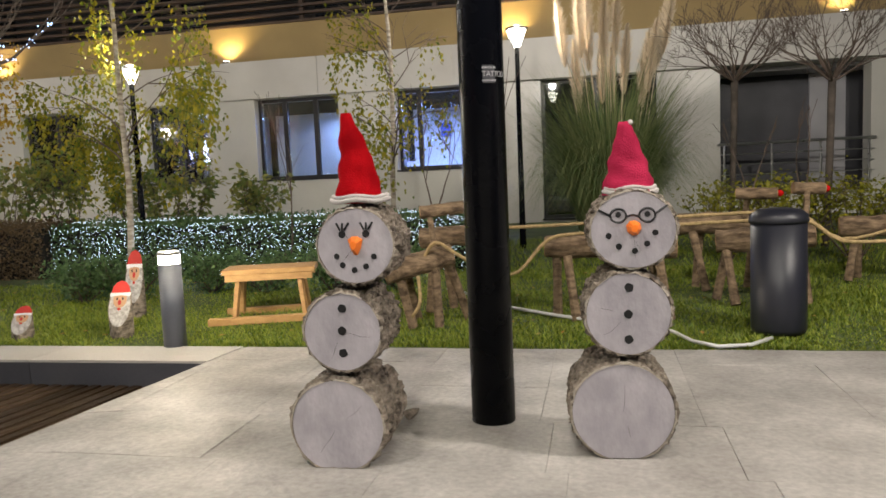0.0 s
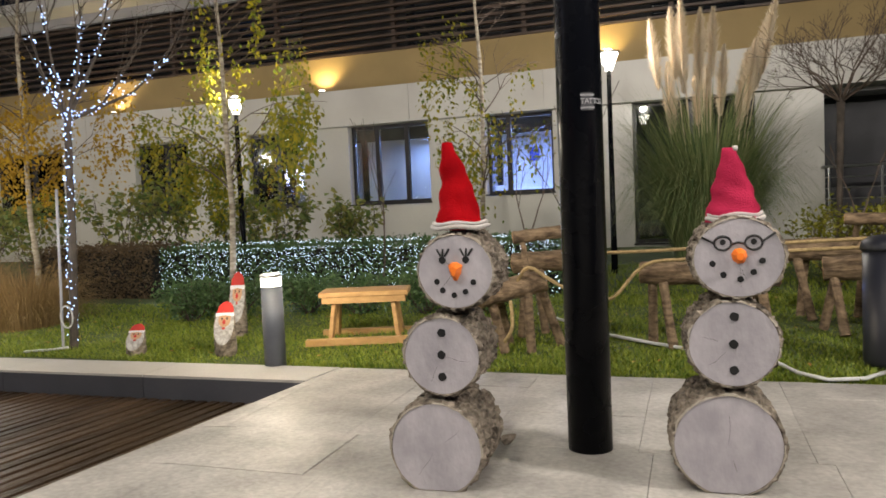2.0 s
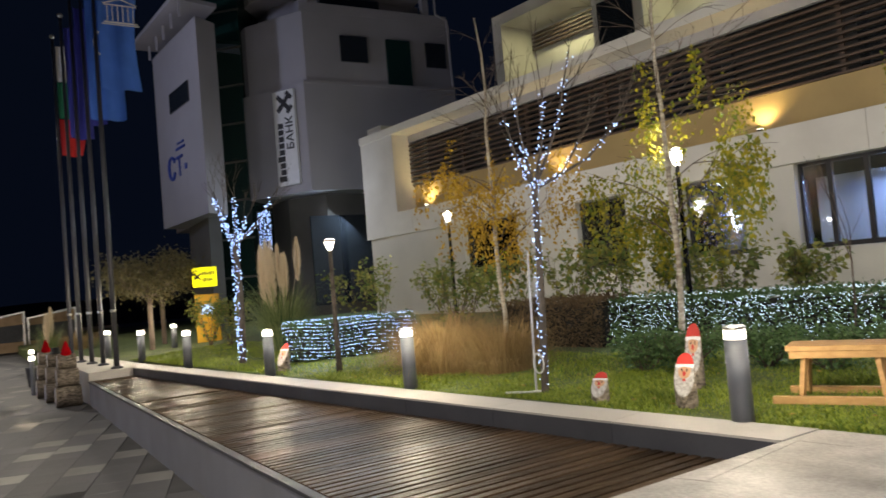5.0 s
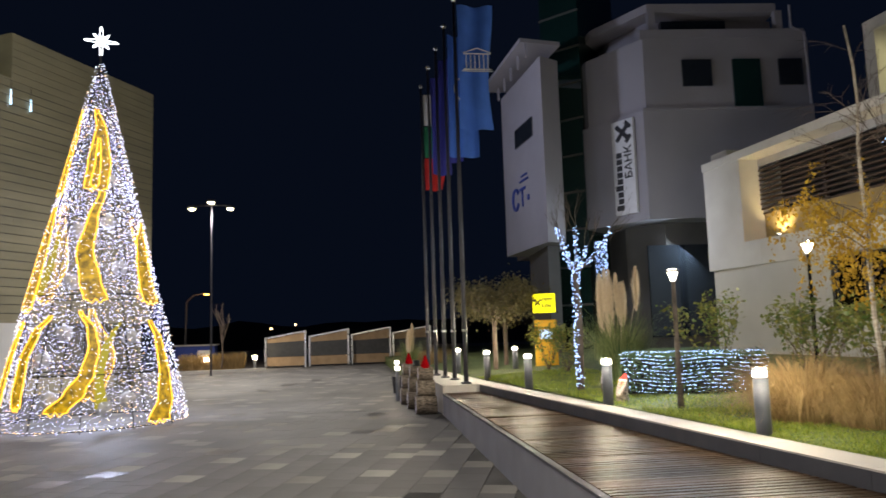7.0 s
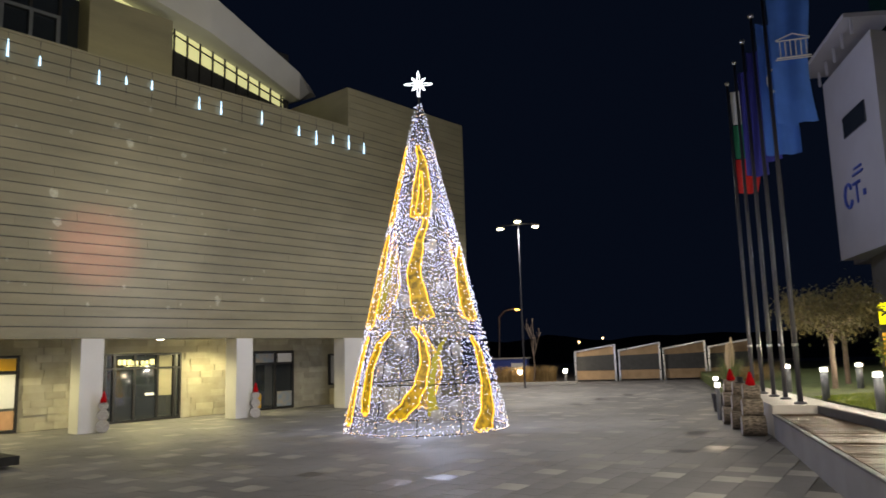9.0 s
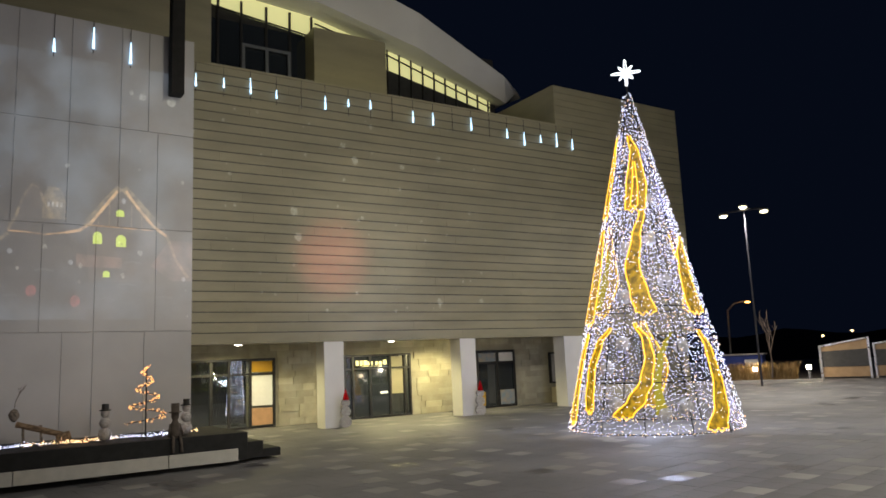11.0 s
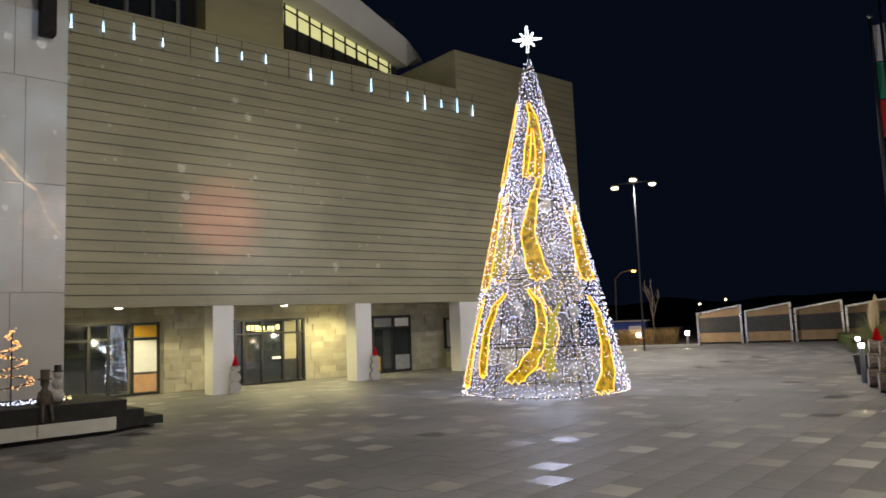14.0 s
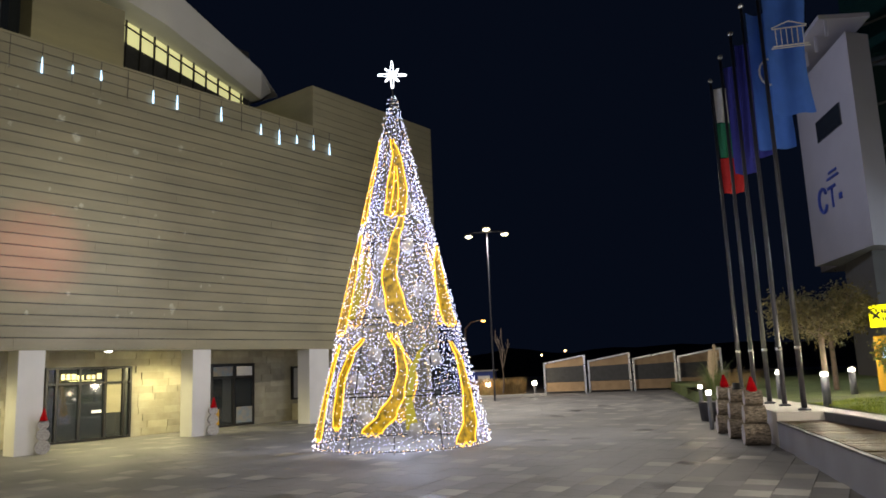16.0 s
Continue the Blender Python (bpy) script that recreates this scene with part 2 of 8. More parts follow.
M_DRYGRASS = leafmat("dry_grass_blades", (0.20, 0.13, 0.05), (0.38, 0.26, 0.115), 0.8, 0.2)
M_BIRCHLEAF = leafmat("birch_leaves", (0.10, 0.15, 0.012), (0.38, 0.31, 0.016), 0.5, 0.45)
M_AMBERLEAF = leafmat("amber_leaves", (0.30, 0.17, 0.012), (0.55, 0.36, 0.03), 0.5, 0.4)
M_SHRUB = leafmat("shrub_leaves", (0.04, 0.09, 0.03), (0.13, 0.21, 0.07))
M_LAUREL = leafmat("laurel_leaves", (0.09, 0.16, 0.035), (0.30, 0.28, 0.07))
M_BROWNOLIVE = leafmat("brown_olive_leaves", (0.05, 0.048, 0.018), (0.13, 0.105, 0.04))
M_BROWNHEDGE = leafmat("brown_hedge_leaves", (0.08, 0.055, 0.03), (0.17, 0.115, 0.06))
M_YELLOWSHRUB = leafmat("yellow_shrub_leaves", (0.13, 0.15, 0.01), (0.30, 0.27, 0.02))
M_FALLEN = leafmat("fallen_leaves", (0.35, 0.17, 0.03), (0.45, 0.30, 0.08), 0.8, 0.1)
M_TWIG = mat("grey_brown_twig", (0.13, 0.095, 0.075), 0.9, vary=0.2, bump=0.2)
M_BIRCHBARK = mat("birch_bark", (0.50, 0.45, 0.37), 0.8, vary=0.15, scale=10, bump=0.3, second=(0.20, 0.16, 0.12), stretch=(1, 1, 3))
M_TRUNK = mat("dark_tree_bark", (0.10, 0.08, 0.065), 0.9, vary=0.25, scale=10, bump=0.5)
M_LEDWHITE = glow("cold_white_led", (0.62, 0.80, 1.0), 3.0)
M_LEDHAZE = glow("faint_led_and_haze", (0.50, 0.48, 0.90), 0.8)
M_OLIVEMESH = glow("olive_tinsel_fill", (0.62, 0.54, 0.0), 0.55, dark=True)
M_LEDTREE = glow("tree_led", (0.70, 0.74, 1.0), 5.2)
M_LEDWARM = glow("warm_led", (1.0, 0.62, 0.30), 7.0)
M_LEDBLUE = glow("blue_white_led", (0.38, 0.56, 1.0), 4.5)
M_GOLDLED = glow("gold_rope_light", (1.0, 0.50, 0.03), 2.4, dark=True)
M_BAUBLE = mat("pale_bauble_mesh", (0.55, 0.55, 0.57), 0.5, vary=0.2, scale=14, bump=0.2)
M_GOLDMESH = glow("gold_tinsel_fill", (0.80, 0.47, 0.0), 0.60, dark=True)
gn, gl_ = M_GOLDMESH.node_tree.nodes, M_GOLDMESH.node_tree.links
gv, gr = gn.new("ShaderNodeTexNoise"), gn.new("ShaderNodeMapRange")
gv.inputs["Scale"].default_value, gv.inputs["Detail"].default_value = 9.0, 4
for k, v in (("From Min", 0.36), ("From Max", 0.66), ("To Min", 0.16), ("To Max", 0.80)):
    gr.inputs[k].default_value = v
gl_.new(gn.new("ShaderNodeTexCoord").outputs["Object"], gv.inputs["Vector"])
gl_.new(gv.outputs["Fac"], gr.inputs["Value"])
gl_.new(gr.outputs["Result"], gn["Principled BSDF"].inputs["Emission Strength"])
M_LEDICICLE = glow("icicle_led", (0.50, 0.74, 1.0), 2.6)
M_STAR = glow("star_tube_light", (0.88, 0.93, 1.0), 4.0)
M_LAMPGLOW = glow("lamp_diffuser", (1.0, 0.93, 0.78), 9.0)
M_BOLLGLOW = glow("bollard_diffuser", (1.0, 0.90, 0.74), 12.0)
M_YELLOWSIGN = glow("yellow_sign_face", (0.80, 0.75, 0.0), 1.3)
M_ATM = mat("yellow_machine_paint", (0.50, 0.28, 0.01), 0.4, vary=0.05)
M_SCREEN = glow("machine_screen", (0.35, 0.50, 0.80), 1.2)
M_SIGNWHITE = mat("white_sign_board", (0.70, 0.70, 0.72), 0.5, vary=0.04)
M_INKBLACK = mat("black_sign_ink", (0.015, 0.015, 0.02), 0.5, vary=0.05, bump=0)
M_INKBLUE = mat("blue_sign_ink", (0.03, 0.06, 0.30), 0.5, vary=0.05, bump=0)
M_POSTER = mat("faded_blue_poster", (0.16, 0.22, 0.30), 0.5, vary=0.25, scale=6, bump=0, second=(0.30, 0.26, 0.22))
M_FLAGBLUE = mat("blue_flag_cloth", (0.05, 0.16, 0.62), 0.85, vary=0.06, scale=3, bump=0.1)
M_FLAGNAVY = mat("navy_flag_cloth", (0.035, 0.04, 0.30), 0.85, vary=0.08, scale=3, bump=0.1)
M_FLAGWHITE = mat("white_cloth", (0.65, 0.65, 0.65), 0.85, vary=0.05)
M_FLAGGREEN = mat("green_cloth", (0.02, 0.20, 0.10), 0.85, vary=0.05)
M_FLAGRED = mat("red_cloth", (0.50, 0.02, 0.02), 0.85, vary=0.05)
M_STEEL = mat("brushed_steel", (0.50, 0.50, 0.50), 0.3, 0.9, vary=0.06, bump=0.02)
M_FLAGPOLE = mat("dark_flagpole_metal", (0.055, 0.055, 0.07), 0.4, 0.4, vary=0.06, bump=0.02)
M_TREEFRAME = mat("dark_wire_frame", (0.008, 0.008, 0.009), 0.7, 0.0, vary=0.05, bump=0)
M_FENCEWOOD = mat("pale_fence_wood", (0.40, 0.27, 0.15), 0.7, vary=0.12, scale=3, bump=0.1)
M_FENCEMESH = mat("dark_fence_board", (0.055, 0.055, 0.055), 0.6, vary=0.1)
M_SANTARED = mat("red_figure_paint", (0.50, 0.03, 0.02), 0.6, vary=0.1)
M_SANTAWHITE = mat("white_figure_paint", (0.50, 0.485, 0.47), 0.7, vary=0.25, scale=40, second=(0.24, 0.22, 0.21))
M_SANTASKIN = mat("buff_figure_paint", (0.52, 0.30, 0.17), 0.6, vary=0.1)
M_POT = mat("dark_planter", (0.05, 0.05, 0.06), 0.6, vary=0.1)
M_HILL = mat("dark_far_land", (0.008, 0.008, 0.009), 0.95, vary=0.3, scale=0.05, bump=0)

# ---- builders ----


class Geo:
    """Vertices and faces of one mesh."""

    def __init__(self):
        self.v, self.f = [], []

    def box(self, c, s, m=None, bevel=0.0):
        x, y, z = (q / 2 for q in s)
        c = Vector(c)
        k = len(self.v)
        if bevel:
            b = min(bevel, x * 0.9, y * 0.9, z * 0.9)
            ring = [(-x, -y + b), (-x + b, -y), (x - b, -y), (x, -y + b), (x, y - b), (x - b, y), (-x + b, y), (-x, y - b)]
            pts = [(p[0], p[1], -z) for p in ring] + [(p[0], p[1], z - b) for p in ring]
            top = [(-x + b, -y + b, z), (x - b, -y + b, z), (x - b, y - b, z), (-x + b, y - b, z)]
            pts += top
            fs = [tuple(range(7, -1, -1))]
            fs += [(i, (i + 1) % 8, 8 + (i + 1) % 8, 8 + i) for i in range(8)]
            fs += [(8, 9, 16), (9, 10, 17, 16), (10, 11, 17), (11, 12, 18, 17), (12, 13, 18), (13, 14, 19, 18), (14, 15, 19), (15, 8, 16, 19), (16, 17, 18, 19)]
        else:
            pts = [(i, j, h) for h in (-z, z) for i, j in ((-x, -y), (x, -y), (x, y), (-x, y))]
            fs = [(3, 2, 1, 0), (4, 5, 6, 7), (0, 1, 5, 4), (1, 2, 6, 5), (2, 3, 7, 6), (3, 0, 4, 7)]
        for p in pts:
            q = Vector(p) + c
            self.v.append(tuple(m @ q) if m else tuple(q))
        self.f += [tuple(i + k for i in f) for f in fs]
        return self

    def tube(self, pts, radii, n=8, caps=True, wob=0.0, freq=6.0):
        pts = [Vector(p) for p in pts]
        if not hasattr(radii, "__len__"):
            radii = [radii] * len(pts)
        k0 = len(self.v)
        ref = None
        for i, p in enumerate(pts):
            d = (pts[min(i + 1, len(pts) - 1)] - pts[max(i - 1, 0)]).normalized()
            if ref is None:
                ref = d.orthogonal().normalized()
            ref = (ref - d * ref.dot(d)).normalized()
            s = d.cross(ref)
            for j in range(n):
                a = 2 * math.pi * j / n
                o = ref * math.cos(a) + s * math.sin(a)
                r = radii[i]
                if wob:
                    r *= 1 + wob * noise.noise((p + o * radii[i]) * freq + Vector((k0 * 0.37, 0, 0)))
                self.v.append(tuple(p + o * r))
        for i in range(len(pts) - 1):
            for j in range(n):
                a, b = k0 + i * n + j, k0 + i * n + (j + 1) % n
                self.f.append((a, b, b + n, a + n))
        if caps:
            self.f.append(tuple(range(k0 + n - 1, k0 - 1, -1)))
            e = k0 + (len(pts) - 1) * n
            self.f.append(tuple(range(e, e + n)))
        return self

    def lathe(self, c, prof, n=24, m=None):
        """Turned shape: prof is a list of (radius, height)."""
        k0 = len(self.v)
        c = Vector(c)
        for r, h in prof:
            for j in range(n):
                a = 2 * math.pi * j / n
                q = c + Vector((r * math.cos(a), r * math.sin(a), h))
                self.v.append(tuple(m @ q) if m else tuple(q))
        for i in range(len(prof) - 1):
            for j in range(n):
                a, b = k0 + i * n + j, k0 + i * n + (j + 1) % n
                self.f.append((a, b, b + n, a + n))
        self.f.append(tuple(range(k0 + n - 1, k0 - 1, -1)))
        e = k0 + (len(prof) - 1) * n
        self.f.append(tuple(range(e, e + n)))
        return self

    def dot(self, p, r):
        k = len(self.v)
        x, y, z = p
        self.v += [(x + r, y, z), (x - r, y, z), (x, y + r, z), (x, y - r, z), (x, y, z + r), (x, y, z - r)]
        self.f += [tuple(k + i for i in f) for f in ((0, 2, 4), (2, 1, 4), (1, 3, 4), (3, 0, 4), (2, 0, 5), (1, 2, 5), (3, 1, 5), (0, 3, 5))]
        return self

    def leaf(self, p, d, up, length, width):
        """A leaf of two faces, folded along its middle."""
        k = len(self.v)
        p, d = Vector(p), Vector(d).normalized()
        s = d.cross(Vector(up))
        s = s.normalized() if s.length > 1e-4 else d.orthogonal().normalized()
        nrm = s.cross(d)
        a, b = p + d * length * 0.5 + s * width * 0.5 + nrm * width * 0.15, p + d * length * 0.5 - s * width * 0.5 + nrm * width * 0.15
        self.v += [tuple(p), tuple(a), tuple(p + d * length), tuple(b)]
        self.f += [(k, k + 1, k + 2), (k, k + 2, k + 3)]
        return self

    def blade(self, p, lean, height, width, droop=0.5, seg=4):
        """An arching strip that narrows to its tip."""
        k = len(self.v)
        p, lean = Vector(p), Vector(lean)
        side = Vector((-lean.y, lean.x, 0))
        side = side.normalized() * width / 2 if side.length > 1e-6 else Vector((width / 2, 0, 0))
        for i in range(seg + 1):
            t = i / seg
            q = p + lean * (t ** 1.6) + Vector((0, 0, height * (t - droop * t ** 3)))
            w = side * (1 - t) ** 0.6
            if i < seg:
                self.v += [tuple(q - w), tuple(q + w)]
            else:
                self.v.append(tuple(q))
        for i in range(seg - 1):
            self.f.append((k + 2 * i, k + 2 * i + 1, k + 2 * i + 3, k + 2 * i + 2))
        e = k + 2 * (seg - 1)
        self.f.append((e, e + 1, k + 2 * seg))
        return self

    def poly(self, pts):
        k = len(self.v)
        self.v += [tuple(p) for p in pts]
        self.f.append(tuple(range(k, k + len(pts))))
        return self

    def prism(self, outline, depth, m):
        """An outline in the x-z plane pushed along y by depth."""
        k, n = len(self.v), len(outline)
        for y in (0, depth):
            for a, b in outline:
                self.v.append(tuple(m @ Vector((a, y, b))))
        self.f.append(tuple(range(k, k + n)))
        self.f.append(tuple(range(k + 2 * n - 1, k + n - 1, -1)))
        for i in range(n):
            j = (i + 1) % n
            self.f.append((k + j, k + i, k + n + i, k + n + j))
        return self

    def mesh(self, name, material, smooth=False):
        me = bpy.data.meshes.new(name)
        me.from_pydata(self.v, [], self.f)
        if material:
            me.materials.append(material)
        if smooth:
            me.polygons.foreach_set("use_smooth", [True] * len(me.polygons))
        me.update()
        return me


def part(name, geo, material, parent=None, label="", smooth=False):
    ob = new(name, geo.mesh(name, material, smooth) if isinstance(geo, Geo) else geo)
    if parent:
        ob.parent = parent
    if label:
        ob["label"] = label
    return ob


def solo(name, geo, material, label, category, group="", kind="", smooth=False):
    return tagged(part(name, geo, material, None, "", smooth), label, category, group, kind)


def base(name, label, category, group="", m=None, kind=""):
    ob = new(name)
    ob.empty_display_size = 0.1
    if m:
        ob.matrix_world = m
    return tagged(ob, label, category, group, kind)


def ground_z(x, y):
    """Height of the garden: it rises slowly away from its kerb."""
    q = GARDEN.inverted() @ Vector((x, y, 0))
    w = max(0.0, q.y)
    return 0.565 + 0.032 * w + 0.02 * noise.noise(Vector((x * 0.7, y * 0.7, 0)))


def plaza_z(x):
    return -0.013 * (x + 15.0) if x > -15 else 0.0


rnd = random.Random(7)


def rv(s=1.0):
    return Vector((rnd.uniform(-s, s), rnd.uniform(-s, s), rnd.uniform(-s, s)))


# ---- ground ----
g = Geo()
xs = [-1500, -60, -44, -15, 6, 40, 1500]
ys = [-1500, -60, -13, 1.9, 40, 1500]
for i in range(len(xs) - 1):
    for j in range(len(ys) - 1):
        a, b, c, d = xs[i], xs[i + 1], ys[j], ys[j + 1]
        f = lambda q: plaza_z(min(max(q, -60), 40)) - 0.012
        g.poly([(a, c, f(a)), (b, c, f(b)), (b, d, f(b)), (a, d, f(a))])
ground = solo("ground", g, M_JOINT, "dark paved ground sheet of a night-time town square", "ground", kind="structure")

# terrace and deck: the front wall runs along y = 1.90
KERB_A, KERB_B = Vector((-2.66, 4.12, 0)), Vector((-14.9, 2.66, 0))


def slab(name, pts, z0, z1, material, label, category, parent=None, kind="structure"):
    q = Geo()
    k = len(pts)
    q.v = [(p[0], p[1], z0) for p in pts] + [(p[0], p[1], z1) for p in pts]
    q.f = [tuple(range(k - 1, -1, -1)), tuple(range(k, 2 * k))] + [(i, (i + 1) % k, k + (i + 1) % k, k + i) for i in range(k)]
    ob = part(name, q, material, parent)
    return tagged(ob, label, category, kind=kind) if not parent else ob


terrace = slab("terrace", [(-2.66, 1.90), (9, 1.90), (9, 5.72), (-2.66, 4.50)], -0.35, 0.573, M_KERB, "pale stone terrace raised above the square", "terrace")
slab("garden_bed", [(-30.0, 1.9), (-21.2, 1.9), (-21.2, 2.55), (-14.9, 3.05), (-2.66, 4.50), (9, 5.72), (40, 9.0), (40, 60), (-60, 60), (-60, 1.9)], -0.4, 0.40, M_SOIL, "raised garden soil bed behind the kerb", "soil")
deck_base = slab("deck_base", [(-14.9, 1.96), (-2.66, 1.96), (-2.66, 4.12), (-14.9, 2.66)], -0.3, 0.395, M_DARK, "dark void under the wooden deck", "deck base")
wall = slab("deck_wall", [(-14.9, 1.90), (-2.66, 1.90), (-2.66, 1.955), (-14.9, 1.955)], -0.35, 0.40, M_DECKWALL, "grey rendered low wall in front of the wooden deck", "low wall")
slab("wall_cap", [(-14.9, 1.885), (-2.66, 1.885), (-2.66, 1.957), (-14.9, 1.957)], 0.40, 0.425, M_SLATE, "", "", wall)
flag_base = slab("flag_platform", [(-21.2, 1.80), (-14.9, 1.90), (-14.9, 3.05), (-21.2, 2.55)], -0.3, 0.575, M_KERB, "pale stone platform that carries the flagpoles", "platform")
# back kerb in stone lengths
kd = (KERB_B - KERB_A).normalized()
kn = Vector((-kd.y, kd.x, 0))
kn = kn if kn.y > 0 else -kn
kerb = base("kerb", "pale stone kerb with a dark face along the lawn", "kerb", kind="structure")
klen = (KERB_B - KERB_A).length
n_k = 10
for i in range(n_k):
    a, b = KERB_A + kd * (klen * i / n_k + 0.003), KERB_A + kd * (klen * (i + 1) / n_k - 0.003)
    fa = 0.38 - 0.0 * i
    q = slab("kerb_stone", [b, a, a + kn * fa - kd * (0.048 if i == 0 else 0), b + kn * fa], 0.564, 0.58, M_KERB, "", "", kerb)
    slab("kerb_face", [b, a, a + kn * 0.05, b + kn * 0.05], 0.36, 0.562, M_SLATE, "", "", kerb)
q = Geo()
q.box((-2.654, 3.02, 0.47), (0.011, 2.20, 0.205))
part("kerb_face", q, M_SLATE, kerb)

# ---- low building behind the garden ----
W0 = 8.0
build = base("office_building", "long pale two-storey building with dark windows behind the garden", "building", kind="structure")


def gbox(q, u0, u1, w0, w1, z0, z1, bevel=0.0):
    return q.box(((u0 + u1) / 2, (w0 + w1) / 2, (z0 + z1) / 2), (u1 - u0, w1 - w0, z1 - z0), GARDEN, bevel)


OPEN = [(-15.2, -13.2, 1.75, 3.15), (-11.30, -9.95, 1.70, 3.15), (-8.60, -7.36, 1.72, 3.17), (-6.40, -4.82, 1.70, 3.17), (-3.78, -2.60, 1.77, 3.17), (-1.30, 0.55, 0.85, 3.17), (1.50, 3.66, 1.18, 3.17)]
edge = -19.6
for u0, u1, z0, z1 in OPEN + [(9.0, 9.0, 0, 0)]:
    # wall piers in panels between the openings
    q = gbox(Geo(), edge, u0, W0, W0 + 0.35, 0.3, 3.17)
    part("wall", q, M_FACADE, build)
    if u1 > u0:
        q = gbox(Geo(), u0, u1, W0, W0 + 0.35, 0.3, z0)
        part("wall", q, M_FACADE, build)
        part("window_sill", gbox(Geo(), u0 - 0.02, u1 + 0.02, W0 - 0.03, W0 + 0.2, z0 + 0.003, z0 + 0.03), M_FRAME, build)
    edge = u1
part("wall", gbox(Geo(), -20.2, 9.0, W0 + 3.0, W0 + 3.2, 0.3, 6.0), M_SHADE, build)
part("recess_wall", gbox(Geo(), 1.06, 4.2, W0 + 1.06, W0 + 1.2, 1.17, 3.16), M_SLATE, build)
part("recess_ceiling", gbox(Geo(), 1.06, 4.2, W0 + 0.36, W0 + 1.05, 3.10, 3.16), M_WALLPLAIN, build)
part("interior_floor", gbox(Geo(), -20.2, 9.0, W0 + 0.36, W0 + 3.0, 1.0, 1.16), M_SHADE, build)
for u in (-9.2, -4.4, -2.0, 1.0):
    part("partition", gbox(Geo(), u - 0.05, u + 0.05, W0 + 0.36, W0 + 3.0, 1.16, 3.1), M_WALLPLAIN, build)
# band with panel joints, ochre wall, louvres and roof slab
for i in range(12):
    a = -19.65 + i * 2.42
    part("band_panel", gbox(Geo(), a + 0.006, a + 2.414, W0 - 0.12, W0 + 0.5, 3.17, 3.83), M_BAND, build)
part("band_core", gbox(Geo(), -19.65, 9.1, W0 - 0.10, W0 + 0.9, 3.19, 3.80), M_BAND, build)
part("ochre_wall", gbox(Geo(), -18.6, 9.1, W0 + 0.62, W0 + 0.8, 3.8, 4.62), M_GOLD, build)
# wall behind the louvres, its shade put into the colour
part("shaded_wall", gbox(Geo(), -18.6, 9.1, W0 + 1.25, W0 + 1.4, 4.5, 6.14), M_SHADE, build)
part("sill_beam", gbox(Geo(), -18.6, 9.1, W0 + 0.55, W0 + 1.3, 4.60, 4.64), M_LOUVRE, build)
for i in range(9):
    z = 4.72 + i * 0.135
    part("louvre", gbox(Geo(), -18.4, 9.1, W0 + 0.50, W0 + 0.60, z, z + 0.045), M_LOUVRE, build)
for i in range(11):
    a = -18.2 + i * 2.5
    part("louvre_post", gbox(Geo(), a, a + 0.08, W0 + 0.62, W0 + 0.7, 4.64, 6.14), M_LOUVRE, build)
part("fascia_panel", gbox(Geo(), -18.4, 9.1, W0 + 0.5, W0 + 0.61, 5.93, 6.135), M_WALLPLAIN, build)
# dark windows behind the louvres
for a in (-13.8, -9.4, -5.6, -1.0):
    part("upper_window", gbox(Geo(), a, a + 1.5, W0 + 1.2, W0 + 1.24, 4.66, 5.8), M_GLASS, build)
part("roof_slab", gbox(Geo(), -19.65, 9.3, W0 - 0.15, W0 + 4.0, 6.14, 6.36), M_BAND, build)
part("roof_parapet", gbox(Geo(), -18.6, 9.3, W0 + 0.9, W0 + 4.0, 6.36, 6.50), M_BAND, build)
part("parapet_block", gbox(Geo(), -19.5, -18.75, W0 + 0.1, W0 + 1.2, 6.36, 6.62), M_BAND, build)
part("end_wall", gbox(Geo(), -19.65, -17.95, W0 - 0.10, W0 + 0.6, 3.83, 6.14), M_BAND, build)
part("end_block", gbox(Geo(), -19.6, -18.0, W0 + 0.6, W0 + 8, 0.3, 6.14), M_BAND, build)
# upper storey: a pale box with lit loggias
UW = W0 + 4.2
part("upper_back_wall", gbox(Geo(), -17.3, 9.0, UW + 1.5, UW + 1.7, 6.52, 9.9), M_BAND, build)
part("upper_roof", gbox(Geo(), -17.7, 9.0, UW, UW + 5, 9.9, 10.25), M_BAND, build)
part("upper_side_wall", gbox(Geo(), -17.7, -17.31, UW, UW + 5, 6.52, 9.9), M_BAND, build)
for a, b in ((-13.6, -11.9), (-8.2, -6.5), (-2.8, 9.0)):
    part("upper_pier", gbox(Geo(), a, b, UW + 0.01, UW + 1.5, 6.52, 9.9), M_BAND, build)
    part("upper_window", gbox(Geo(), a + 0.2, a + 1.4, UW - 0.03, UW + 0.005, 7.0, 9.2), M_GLASS, build)
for a in (-17.3, -11.9, -6.5):
    for k in range(5):
        part("louvre", gbox(Geo(), a + 0.05, a + 3.65, UW + 1.36, UW + 1.46, 9.2 + k * 0.13, 9.25 + k * 0.13), M_LOUVRE, build)
    lamp("loggia_light", "AREA", GARDEN @ pose(a + 1.9, UW + 0.7, 9.86), 42, (1.0, 0.93, 0.48), 1.6, size_y=0.5)


